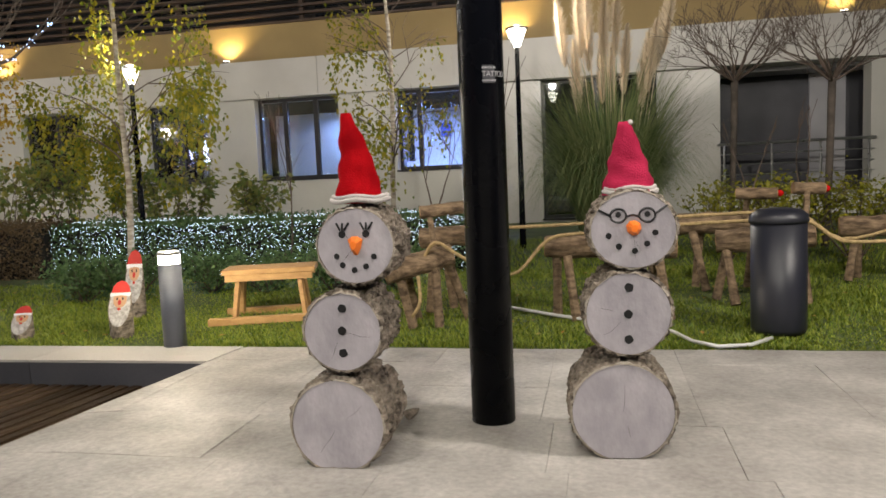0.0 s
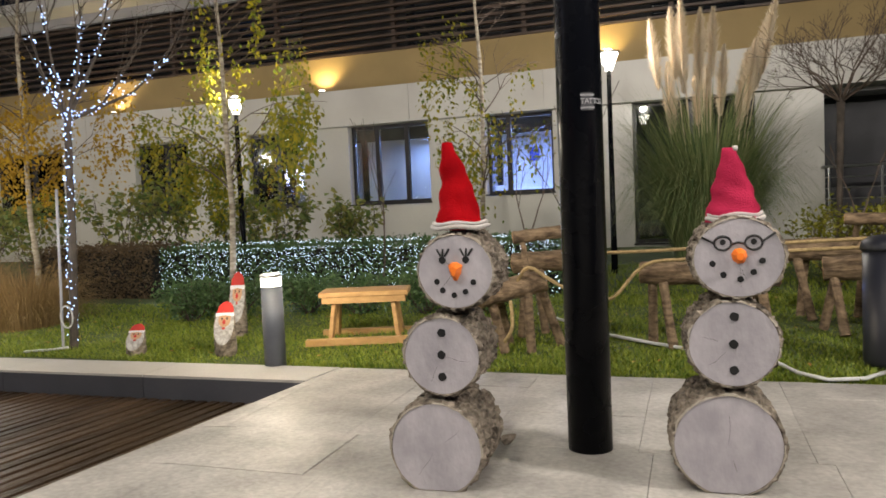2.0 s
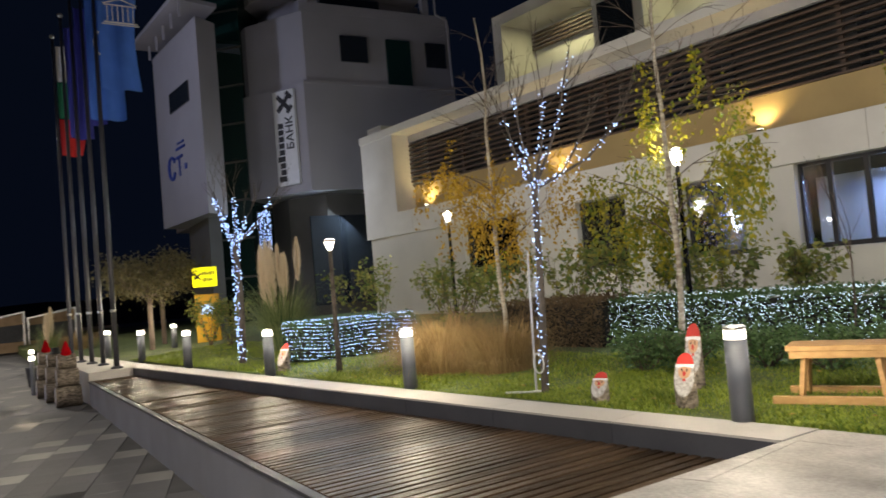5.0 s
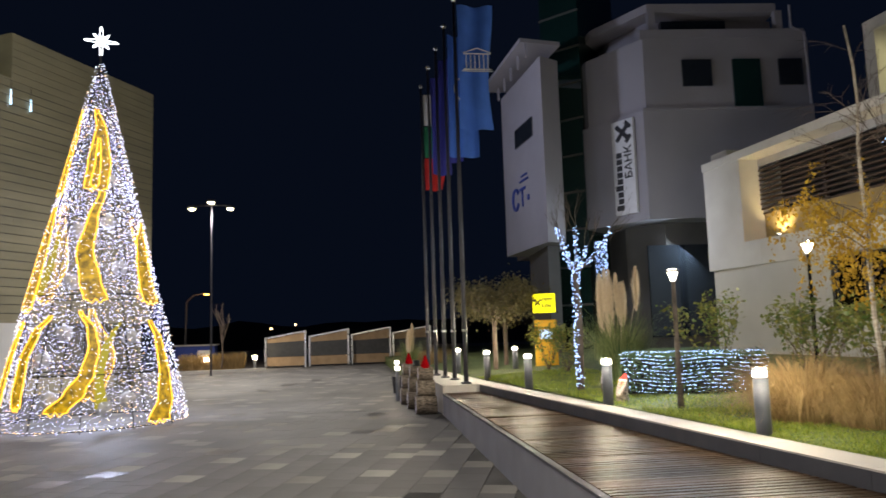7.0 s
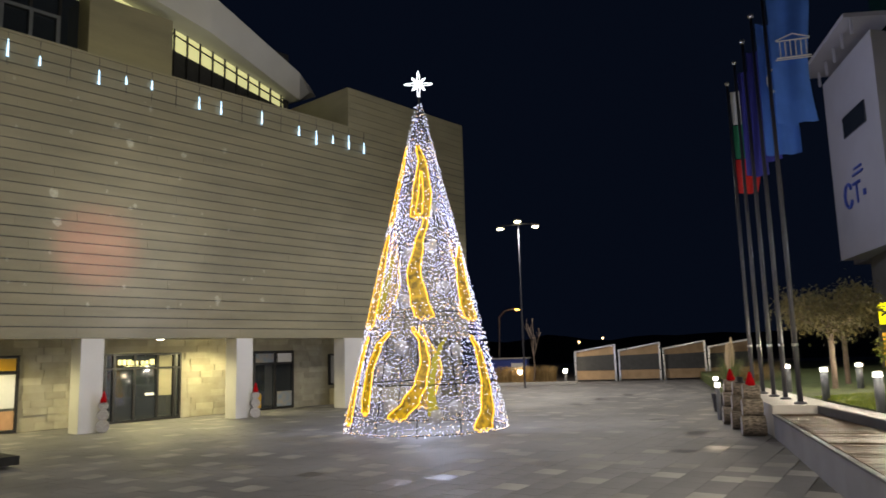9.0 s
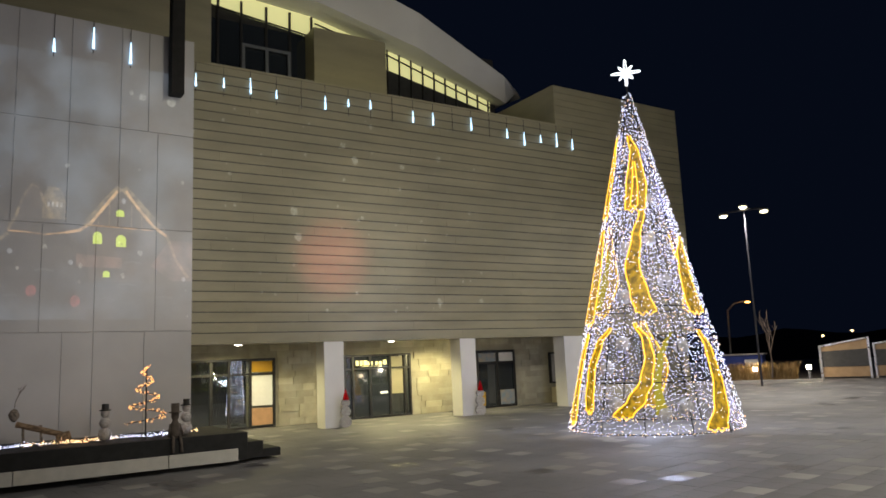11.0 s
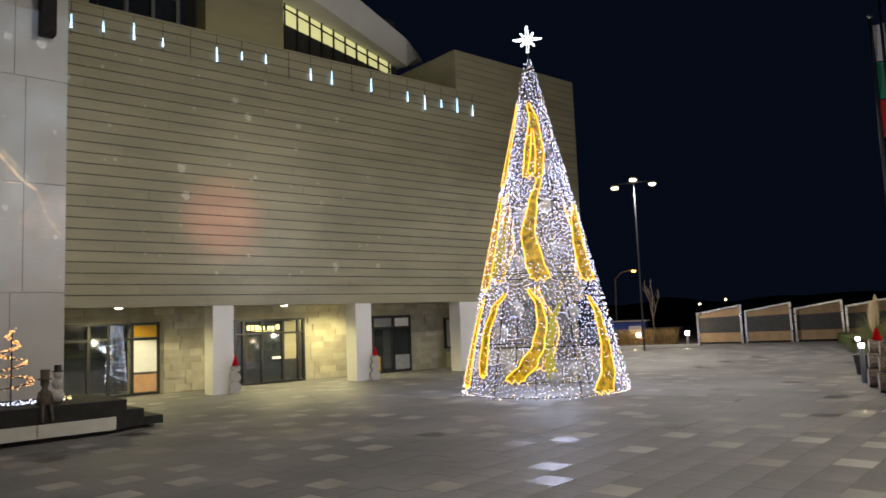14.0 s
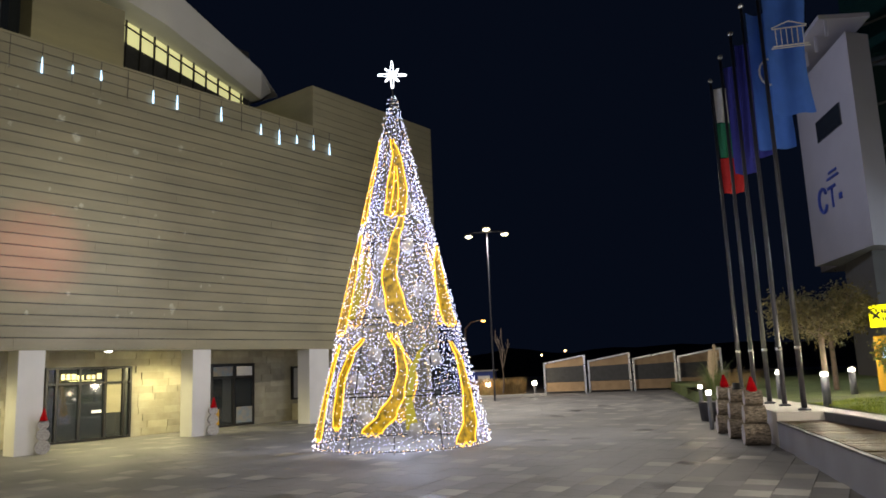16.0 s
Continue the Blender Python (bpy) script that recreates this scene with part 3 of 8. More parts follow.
def window(name, u0, u1, z0, z1, mullions, label):
    wdw = base(name, label, "window", "office windows", kind="structure")
    t = 0.055
    fr = Geo()
    w = W0 + 0.16
    for a, b, c, d in ((u0, u0 + t, z0 + 0.03, z1), (u1 - t, u1, z0 + 0.03, z1), (u0 + t, u1 - t, z0 + 0.03, z0 + 0.03 + t), (u0 + t, u1 - t, z1 - t, z1)):
        gbox(fr, a, b, w, w + 0.07, c, d)
    part("window_frame", fr, M_FRAME, wdw)
    edges = [u0 + t] + mullions + [u1 - t]
    for m_ in mullions:
        part("mullion", gbox(Geo(), m_ - 0.04, m_ + 0.04, w, w + 0.07, z0 + 0.085, z1 - t), M_FRAME, wdw)
    for a, b in zip(edges, edges[1:]):
        p = part("pane", gbox(Geo(), a + 0.005, b - 0.005, w + 0.03, w + 0.04, z0 + 0.085, z1 - t), M_CLEAR, wdw)
        p.visible_shadow = False
    return wdw


window("window_1", *OPEN[0], [-14.2], "dark window in the pale wall, half hidden by shrubs")
window("window_2", *OPEN[1], [-10.62], "dark window behind yellow birch leaves")
window("window_3", *OPEN[2], [-8.0], "dark window behind yellow birch leaves")
window("window_4", *OPEN[3], [-5.89, -5.31], "three-part dark framed window with lights mirrored in it")
window("window_5", *OPEN[4], [-3.40], "window of a room with cold blue light")
window("window_6", *OPEN[5], [-0.4], "tall dark glazed door behind the pampas grass")
lamp("room_pane_light", "AREA", GARDEN @ pose(-3.2, W0 + 1.4, 3.0, 0, 0, 0), 200, (0.28, 0.40, 1.0), 1.2)
# unseen lamps added behind the darker panes to lift the look of their glass
lamp("room_pane_light", "AREA", GARDEN @ pose(-5.4, W0 + 1.7, 3.0, 0, 0, 0), 60, (0.28, 0.42, 1.0), 0.8)
lamp("room_pane_light", "AREA", GARDEN @ pose(-0.6, W0 + 1.4, 3.05, 0, 0, 0), 22, (0.9, 1.0, 0.9), 0.5)
lamp("room_pane_light", "AREA", GARDEN @ pose(-8.1, W0 + 1.4, 3.0, 0, 0, 0), 10, (0.45, 0.6, 1.0), 0.8)
lamp("room_pane_light", "AREA", GARDEN @ pose(-10.4, W0 + 1.4, 3.0, 0, 0, 0), 10, (0.5, 0.7, 0.9), 0.8)
# pale panels added in the rooms to catch that light
part("inner_wall", gbox(Geo(), -7.1, -4.5, W0 + 2.4, W0 + 2.5, 1.17, 3.1), M_BAND, build)
part("inner_wall", gbox(Geo(), -11.4, -7.3, W0 + 2.4, W0 + 2.5, 1.17, 3.1), M_WALLPLAIN, build)
shelf = base("room_cabinet", "pale cabinets and pinned papers in the blue-lit room", "cabinet")
part("cabinet_body", gbox(Geo(), -4.2, -2.1, W0 + 2.2, W0 + 2.6, 1.16, 2.0), M_BAND, shelf)
part("board", gbox(Geo(), -4.2, -2.1, W0 + 2.9, W0 + 2.95, 1.2, 3.1), M_BAND, shelf)
for a, z in ((-3.6, 2.5), (-3.1, 2.3), (-2.7, 2.6)):
    part("paper", gbox(Geo(), a, a + 0.2, W0 + 2.86, W0 + 2.89, z, z + 0.28), M_INKBLUE, shelf)
# uplights on the band
for u in (-17.2, -12.1, -7.11, -1.8, 3.4):
    up = base("wall_uplight", "small round uplight that washes the ochre wall warm", "light", "uplights")
    part("housing", Geo().lathe(gd(u, W0 + 0.42, 3.83), [(0.07, 0), (0.07, 0.10), (0.06, 0.12)], 14), M_FRAME, up)
    part("lens", Geo().lathe(gd(u, W0 + 0.42, 3.95), [(0.055, 0.002), (0.055, 0.012)], 14), M_LAMPGLOW, up)
    lamp("uplight", "SPOT", look(gd(u, W0 + 0.40, 4.0), gd(u, W0 + 0.63, 4.62)), 80 if u < -17 else 60, (1.0, 0.74, 0.32), 0.05, 130, 0.8)
# railing before the recess
rail = base("balcony_railing", "thin steel railing in front of the dark recess", "railing")
for u in (1.55, 2.25, 2.95, 3.62):
    part("post", Geo().tube([gd(u, W0 - 0.05, 1.15), gd(u, W0 - 0.05, 1.95)], 0.018, 8), M_STEEL, rail)
for z in (1.32, 1.48, 1.64, 1.80):
    part("bar", Geo().tube([gd(1.5, W0 - 0.05, z), gd(3.7, W0 - 0.05, z)], 0.008, 6), M_STEEL, rail)
part("handrail", Geo().tube([gd(1.45, W0 - 0.05, 1.96), gd(3.72, W0 - 0.05, 1.97)], 0.022, 8), M_STEEL, rail)
part("inner_door", gbox(Geo(), 3.05, 3.6, W0 + 0.98, W0 + 1.05, 1.17, 3.08), M_WALLPLAIN, build)

# ---- hall across the square ----
hall = base("hall_building", "large windowless hall clad in beige horizontal siding", "building", kind="structure")


def hbox(q, a, b, c, d, z0, z1, bevel=0.0):
    return q.box(((a + b) / 2, (c + d) / 2, (z0 + z1) / 2), (b - a, d - c, z1 - z0), HALL, bevel)


part("wall_core", hbox(Geo(), -16, 10.75, 0.03, 0.4, 2.33, 9.6), M_BANKDARK, hall)
part("side_wall", hbox(Geo(), 10.45, 10.75, 0.4, 14, 0, 11.1), M_SIDING, hall)
part("end_wall", hbox(Geo(), 4.4, 10.75, 0.03, 0.4, 9.6, 11.12), M_SIDING, hall)
part("end_block_side", hbox(Geo(), 4.4, 4.7, 0.4, 9, 9.6, 11.12), M_SIDING, hall)
part("ledge_cap", hbox(Geo(), -16, 4.4, -0.02, 0.45, 9.62, 9.68), M_SIDING, hall)
part("terrace_floor", hbox(Geo(), -16, 10.4, 0.45, 9, 9.2, 9.4), M_PANEL, hall)
# siding boards with open joints
row_h = 0.262
nrow = int((9.62 - 2.33) / row_h)
for i in range(nrow + 1):
    z = 2.33 + i * row_h
    off = (i * 1.7) % 3.1
    a = -9.2 - off
    top = min(z + row_h - 0.022, 9.615)
    while a < 10.75:
        b = min(a + 4.65, 10.75)
        if b > -9.0:
            part("board", hbox(Geo(), max(a, -9.2) + 0.0015, b - 0.0015, 0.0, 0.028, z + 0.004, top), M_SIDING, hall)
        a = b
for i in range(6):
    z = 9.63 + i * 0.25
    part("board", hbox(Geo(), 4.404, 10.746, 0.0, 0.028, z, z + 0.235), M_SIDING, hall)
part("soffit", hbox(Geo(), -16, 10.7, 0.4, 2.4, 2.36, 2.5), M_STONEWALL, hall)
part("soffit_edge", hbox(Geo(), -16, 10.75, 0.0, 0.4, 2.30, 2.33), M_SIDING, hall)
for a, b, z0, z1 in ((-16, -7.55, -0.1, 2.4), (-5.75, 10.7, -0.1, 2.4), (-7.55, -5.75, 1.95, 2.4)):
    part("back_wall", hbox(Geo(), a, b, 2.3, 2.6, z0, z1), M_STONEWALL, hall)
# dark box added behind the door, its shade put into the colour
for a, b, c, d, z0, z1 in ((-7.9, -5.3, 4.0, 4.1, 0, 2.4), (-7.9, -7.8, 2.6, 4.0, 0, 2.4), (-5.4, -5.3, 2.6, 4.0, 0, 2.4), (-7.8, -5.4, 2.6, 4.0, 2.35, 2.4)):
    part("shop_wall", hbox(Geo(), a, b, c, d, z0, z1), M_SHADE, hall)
part("shop_floor", hbox(Geo(), -7.8, -5.4, 2.6, 4.0, 0.0, 0.03), M_SLATE, hall)
# stone courses on the back wall
r2 = random.Random(3)
DOORS = [(-7.6, -5.02), (-2.84, -0.50), (2.1, 3.73), (5.35, 5.85)]
for i in range(12):
    z = 0.0 + i * 0.195
    a = -8.4
    while a < 10.4:
        b = a + r2.uniform(0.35, 0.85)
        blocked = any(b > d0 and a < d1 and z < 2.0 for d0, d1 in DOORS)
        if not blocked:
            part("stone", hbox(Geo(), a + 0.004, b - 0.004, 2.3 - r2.uniform(0.012, 0.04), 2.3, z + 0.004, z + 0.19), M_STONEWALL, hall)
        a = b
for a, b in ((-4.42, -3.85), (-0.01, 0.55), (4.15, 4.98)):
    part("column", hbox(Geo(), a, b, 0.005, 0.55, -0.05, 2.30), M_COLUMN, hall)
part("plinth", hbox(Geo(), 5.4, 10.6, 1.3, 2.28, -0.05, 0.55), M_STONEWALL, hall)
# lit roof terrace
# near-black sheet behind the glazing, unlit depth put into its colour
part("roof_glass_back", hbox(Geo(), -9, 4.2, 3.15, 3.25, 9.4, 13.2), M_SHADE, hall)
for a, b, z1 in ((-9.0, -7.4, 12.2), (-3.61, -1.0, 12.52)):
    part("roof_box", hbox(Geo(), a, b, 2.3, 3.2, 9.4, z1), M_SIDING, hall)
for a in (-7.2, -6.49, -5.76, -4.95, -4.16, -3.4):
    part("glazing_bar", hbox(Geo(), a - 0.035, a + 0.035, 2.98, 3.06, 9.4, 13.2), M_FRAME, hall)
part("glazing_bar", Geo().tube([hl(-7.2, 3.02, 12.95), hl(-3.4, 3.02, 12.52)], 0.03, 4), M_FRAME, hall)
for a, b, z0, z1 in ((-5.76, -5.66, 9.4, 11.7), (-5.0, -4.9, 9.4, 11.7), (-4.26, -4.16, 9.4, 11.7), (-5.76, -4.16, 11.7, 11.8)):
    part("terrace_door_frame", hbox(Geo(), a, b, 2.94, 2.975, z0, z1), M_BOLLARD, hall)
part("glazing", hbox(Geo(), -7.2, -3.4, 3.06, 3.08, 9.4, 12.5), M_GLASS, hall)
# lit ceiling behind the glazing, its light put into a glowing band
part("glowing_ceiling_band", Geo().prism([(-7.2, 12.98), (-3.2, 12.50), (-0.6, 11.95), (1.87, 11.42), (3.9, 11.0), (3.9, 11.6), (1.9, 12.2), (-0.68, 13.06), (-2.68, 13.45), (-7.2, 13.9)], 0.02, HALL @ Matrix.Translation((0, 3.10, 0))), glow("lit_ceiling_strip", (0.80, 0.77, 0.36), 0.6), hall)
for i in range(10):
    a = -0.55 + i * 0.48
    part("glazing_bar", hbox(Geo(), a - 0.025, a + 0.025, 3.0, 3.06, 9.4, 12.95 - i * 0.16), M_FRAME, hall)
part("transom_bar", Geo().tube([hl(-3.3, 2.98, 13.0), hl(-0.6, 2.98, 12.42), hl(1.88, 2.98, 11.70), hl(3.9, 2.98, 11.15)], 0.03, 4), M_FRAME, hall)
part("glazing", hbox(Geo(), -0.55, 3.9, 3.07, 3.085, 9.4, 10.9), M_GLASS, hall)
# sloping pale roof: its eave falls to the right
q = Geo()
lo = [(-9.0, 2.0, 13.62), (-3.4, 2.0, 13.22), (0.2, 2.0, 12.42), (4.3, 2.6, 11.28), (5.4, 3.2, 12.1)]
hi = [(-9.0, 1.6, 14.95), (-3.4, 1.6, 14.45), (0.0, 1.6, 13.50), (4.0, 2.2, 12.15), (5.4, 3.0, 11.8)]
bk = [(p[0], 12.0, p[2] + 0.6) for p in hi]
for a in (lo, hi, bk):
    q.v += [tuple(hl(*p)) for p in a]
for i in range(4):
    q.f += [(i, i + 1, 5 + i + 1, 5 + i), (5 + i, 6 + i, 11 + i, 10 + i)]
bl = [(p[0], 4.0, p[2] + 0.1) for p in lo]
q.v += [tuple(hl(*p)) for p in bl]
for i in range(4):
    q.f.append((i + 1, i, 15 + i, 16 + i))
part("roof", q, M_HALLROOF, hall)
lamp("roof_terrace_light", "AREA", HALL @ pose(-2.5, 1.6, 9.9, 180, 0, 0), 15, (1.0, 0.93, 0.55), 5.0, size_y=0.6)
# soffit downlights
for a in (-6.55, -1.99, 0.19):
    dl = base("soffit_downlight", "round recessed ceiling light glowing warm white", "light", "soffit lights")
    part("ring", Geo().lathe(hl(a, 0.7, 2.30), [(0.12, 0), (0.12, 0.06)], 18), M_STEEL, dl)
    part("diffuser", Geo().lathe(hl(a, 0.7, 2.275), [(0.06, 0), (0.10, 0.024)], 18), M_LAMPGLOW, dl)
    lamp("downlight", "SPOT", HALL @ pose(a, 1.0, 2.24), 260, (1.0, 0.88, 0.44), 0.1, 165, 0.5)


def shopfront(name, a, b, bars, label, glass=None):
    sf = base(name, label, "door", kind="structure")
    y = 2.2
    part("glass", hbox(Geo(), a, b, y + 0.04, y + 0.06, 0.0, 1.95), glass or M_GLASS, sf).visible_shadow = glass is None
    fr = Geo()
    for p in [a, b - 0.06]:
        hbox(fr, p, p + 0.06, y - 0.02, y + 0.08, 0.0, 1.95)
    hbox(fr, a + 0.06, b - 0.06, y - 0.02, y + 0.08, 1.89, 1.95)
    hbox(fr, a + 0.06, b - 0.06, y - 0.02, y + 0.08, 0.0, 0.06)
    part("door_frame", fr, M_FRAME, sf)
    for p in bars:
        part("frame_bar", hbox(Geo(), p - 0.035, p + 0.035, y - 0.01, y + 0.07, 0.06, 1.89), M_FRAME, sf)
    part("transom", hbox(Geo(), a + 0.06, b - 0.06, y - 0.015, y + 0.075, 1.48, 1.54), M_FRAME, sf)
    return sf


d1 = shopfront("door_1", -7.6, -5.02, [-6.85, -6.35, -5.75], "dark glazed shop entrance with posters and a mirrored light tree", M_CLEAR)
# lights added behind the glass stand in for the tree mirrored in it
mirror_tree = base("mirrored_light_tree", "slim tree of white and violet lights standing in for a reflection in the glass", "christmas tree")
rt = random.Random(66)
for nm, mt in (("light_string", M_LEDTREE), ("violet_light_string", M_LEDHAZE), ("warm_light_string", M_LEDWARM)):
    q = Geo()
    for k in range(520 if mt != M_LEDWARM else 110):
        z = 0.31 + 2.0 * rt.random()
        a, r = rt.uniform(0, 6.2832), 0.29 * (1 - (z - 0.31) / 3.4)
        q.dot(hl(-5.88 + r * math.cos(a), 3.2 + r * math.sin(a), z), 0.0075)
    tagged(part(nm, q, mt, mirror_tree), kind="stuff")
part("stand", Geo().lathe(hl(-5.88, 3.2, 0.03), [(0.14, 0), (0.14, 0.03), (0.02, 0.06), (0.02, 2.2)], 12), M_TREEFRAME, mirror_tree)
for z0, z1, c in ((1.56, 1.87, M_ATM), (0.62, 1.46, M_SIGNWHITE), (0.08, 0.55, M_SANTASKIN)):
    part("poster", hbox(Geo(), -5.70, -5.10, 2.20, 2.23, z0, z1), c, d1)
d2 = shopfront("door_2", -2.84, -0.50, [-2.55, -1.95, -1.25, -0.72], "dark glazed museum entrance with pale lettering bars above")
for i, wdt in enumerate((0.10, 0.10, 0.12, 0.09, 0.05, 0.10, 0.09, 0.13)):
    part("letter_bar", hbox(Geo(), -2.45 + i * 0.135, -2.45 + i * 0.135 + wdt, 2.195, 2.2, 1.62, 1.62 + (0.15 if i in (0, 1, 2, 7) else 0.11)), glow("lit_letter", (0.85, 0.78, 0.40), 0.45) if i == 0 else bpy.data.materials["lit_letter"], d2)
part("letter_bar", hbox(Geo(), -2.25, -1.55, 2.195, 2.2, 1.575, 1.59), bpy.data.materials["lit_letter"], d2)
part("notice", hbox(Geo(), -1.62, -1.35, 2.195, 2.2, 0.72, 0.80), M_SIGNWHITE, d2)
# pane drawn as a pale sheet, its lit look put into the colour
part("lit_pane", hbox(Geo(), -1.20, -0.78, 2.235, 2.238, 0.70, 1.87), M_SIDING, d2)
d3 = shopfront("door_3", 2.1, 3.73, [2.95], "dark glazed shop door with coloured posters")
for a, b, z0, z1, c in ((2.15, 2.9, 1.56, 1.86, M_SCREEN), (3.05, 3.65, 1.56, 1.86, M_SIGNWHITE), (3.05, 3.65, 0.08, 0.58, M_POSTER), (2.16, 2.4, 0.08, 0.55, M_ATM)):
    part("poster", hbox(Geo(), a, b, 2.20, 2.23, z0, z1), c if c != M_SCREEN else M_POSTER, d3)
w7 = base("window_7", "narrow dark framed display case on the stone wall", "window", kind="structure")
part("window_frame", hbox(Geo(), 5.35, 5.85, 2.2, 2.29, 0.68, 1.80), M_FRAME, w7)
part("pane", hbox(Geo(), 5.41, 5.79, 2.19, 2.20, 0.74, 1.74), M_WALLPLAIN, w7)
# icicle lights hung under the hall's ledge
r3 = random.Random(11)
for i in range(26):
    a = -8.6 + i * 0.72
    if a > 5.6:
        break
    ic = base("icicle_light", "thin hanging tube of cold white lights on the siding", "light", "icicle lights")
    ln = r3.uniform(0.25, 0.55)
    part("tube", Geo().tube([hl(a, -0.06, 9.60), hl(a, -0.06, 9.58 - 0.8)], 0.007, 6), M_FLAGPOLE, ic)
    zz = 9.45 - r3.uniform(0.0, 0.3)
    if r3.random() < 0.72:
        part("lit_length", Geo().tube([hl(a, -0.06, zz), hl(a, -0.06, zz - ln * 0.6), hl(a, -0.06, zz - ln * 0.9)], [0.009, 0.022, 0.026], 6), M_LEDICICLE, ic)

# ---- screen wall with the stage ----
SCREEN = pose(-10.0, -12.95, 0, 0, 0, 155.5 + 1.5)
screen = base("screen_wall", "tall grey panel wall that carries a projected picture", "wall", kind="structure")


def sbox(q, a, b, c, d, z0, z1, bevel=0.0):
    return q.box(((a + b) / 2, (c + d) / 2, (z0 + z1) / 2), (b - a, d - c, z1 - z0), SCREEN, bevel)


part("wall_core", sbox(Geo(), -14, -0.02, 0.03, 2.4, -0.1, 8.95), M_PANEL, screen)
r4 = random.Random(5)
for z0, z1 in ((0.0, 2.50), (2.51, 4.62), (4.63, 6.72), (6.73, 8.95)):
    b = 0.0
    while b > -12:
        a = b - r4.choice((0.55, 0.75, 0.95, 1.15))
        part("panel", sbox(Geo(), a + 0.007, b - 0.007, 0.0, 0.028, z0 + 0.006, z1 - 0.006), M_PANEL, screen)
        b = a
q = Geo()
q.box((-0.44, -0.25, 8.75), (0.26, 0.3, 2.4), SCREEN)
solo("hanging_beam", q, M_DARK, "black steel beam hanging beside the screen wall", "beam", kind="structure")
part("upper_wall", hbox(Geo(), -16, -7.35, 0.5, 3.3, 9.4, 16), M_SIDING, hall)
stage = base("stage", "low black stage with steps and a pale skirt", "stage")
STG = pose(-9.55, -10.85, 0, 0, 0, 157.5)
for nm, a, b, c, d, z0, z1, mt in (("skirt", -1.335, -0.10, 0.0, 0.05, 0.0, 0.22, M_STAGEWHITE), ("skirt", -3.7, -1.345, 0.0, 0.05, 0.0, 0.22, M_STAGEWHITE), ("skirt", -6.1, -3.71, 0.0, 0.05, 0.0, 0.22, M_STAGEWHITE), ("skirt", -12, -6.11, 0.0, 0.05, 0.0, 0.22, M_STAGEWHITE), ("platform", -12, 0.10, 0.06, 2.3, 0.0, 0.50, M_STAGE), ("step", 0.10, 0.45, 0.2, 2.2, 0.0, 0.30, M_STAGE), ("step", 0.45, 0.80, 0.2, 2.2, 0.0, 0.15, M_STAGE)):
    q = Geo().box(((a + b) / 2, (c + d) / 2, (z0 + z1) / 2), (b - a, d - c, z1 - z0), STG, 0.01)
    part(nm, q, mt, stage)

# ---- bank building ----
bank = base("bank_building", "grey angular bank building with a glass stair tower", "building", kind="structure")
A_, B_, C_, D_, E_ = (-30.3, 6.7), (-25.2, 7.1), (-27.5, 9.4), (-24.9, 10.8), (-24.4, 17.2)
slab("left_wing", [A_, B_, (-25.7, 7.9), (-30.7, 9.0)], 4.72, 11.6, M_BANK, "", "", bank)
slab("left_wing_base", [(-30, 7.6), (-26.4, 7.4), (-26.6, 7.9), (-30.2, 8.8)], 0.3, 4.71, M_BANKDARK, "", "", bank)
slab("stair_tower", [(-28.9, 8.2), (-27.62, 9.42), (-30.5, 12.0), (-33, 10.0)], 0.3, 16.5, M_GLASSGREEN, "", "", bank)
for i in range(11):
    z = 1.0 + i * 1.5
    slab("tower_band", [(-28.93, 8.15), (-27.58, 9.40), (-27.62, 9.46), (-28.95, 8.22)], z, z + 0.08, M_BANKDARK, "", "", bank)
slab("main_block", [C_, D_, E_, (-40, 19), (-40, 9.4)], 5.45, 9.47, M_BANK, "", "", bank)
slab("main_upper", [(-27.3, 9.55), (-24.95, 10.95), (-24.45, 17.2), (-40, 19), (-40, 9.6)], 9.48, 12.2, M_BANK, "", "", bank)
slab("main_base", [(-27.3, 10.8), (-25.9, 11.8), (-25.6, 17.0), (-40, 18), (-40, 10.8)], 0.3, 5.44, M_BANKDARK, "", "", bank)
slab("roof_room", [(-28, 10.8), (-26.0, 11.6), (-25.6, 16.5), (-38, 18), (-38, 10.8)], 12.2, 13.3, M_BANK, "", "", bank)
slab("roof_edge", [(-27.6, 9.9), (-25.05, 11.25), (-24.7, 16.2), (-38, 18), (-38, 9.9)], 13.3, 13.62, M_BANK, "", "", bank)
slab("pergola", [(-31, 6.0), (-25.3, 6.4), (-25.6, 8.0), (-31, 7.6)], 12.15, 12.3, M_BANK, "", "", bank)
for i in range(5):
    x = -30.5 + i * 1.25
    slab("pergola_post", [(x, 6.6), (x + 0.08, 6.6), (x + 0.08, 6.68), (x, 6.68)], 11.6, 12.15, M_BANK, "", "", bank)
dv = (Vector((*E_, 0)) - Vector((*D_, 0))).normalized()
FACE = Matrix.Translation((*D_, 0)) @ pose(0, 0, 0, 0, 0, math.degrees(math.atan2(dv.y, dv.x)))


def fbox(m, a, b, c, d, z0, z1):
    return Geo().box(((a + b) / 2, (c + d) / 2, (z0 + z1) / 2), (b - a, d - c, z1 - z0), m)


for a, b, z0, z1, mt in ((1.55, 2.65, 10.35, 11.35, M_GLASS), (3.45, 4.50, 9.55, 11.35, M_GLASSGREEN), (5.2, 6.1, 10.35, 11.35, M_GLASS)):
    part("window", fbox(FACE, a, b, -0.06, 0.02, z0, z1), mt, bank)
part("roof_window", fbox(FACE, 1.1, 3.6, 0.62, 0.9, 12.5, 13.12), M_GLASS, bank)
for a in (0.45, 5.3):
    part("roof_post", fbox(FACE, a, a + 0.26, 0.12, 0.38, 12.2, 13.3), M_BANK, bank)
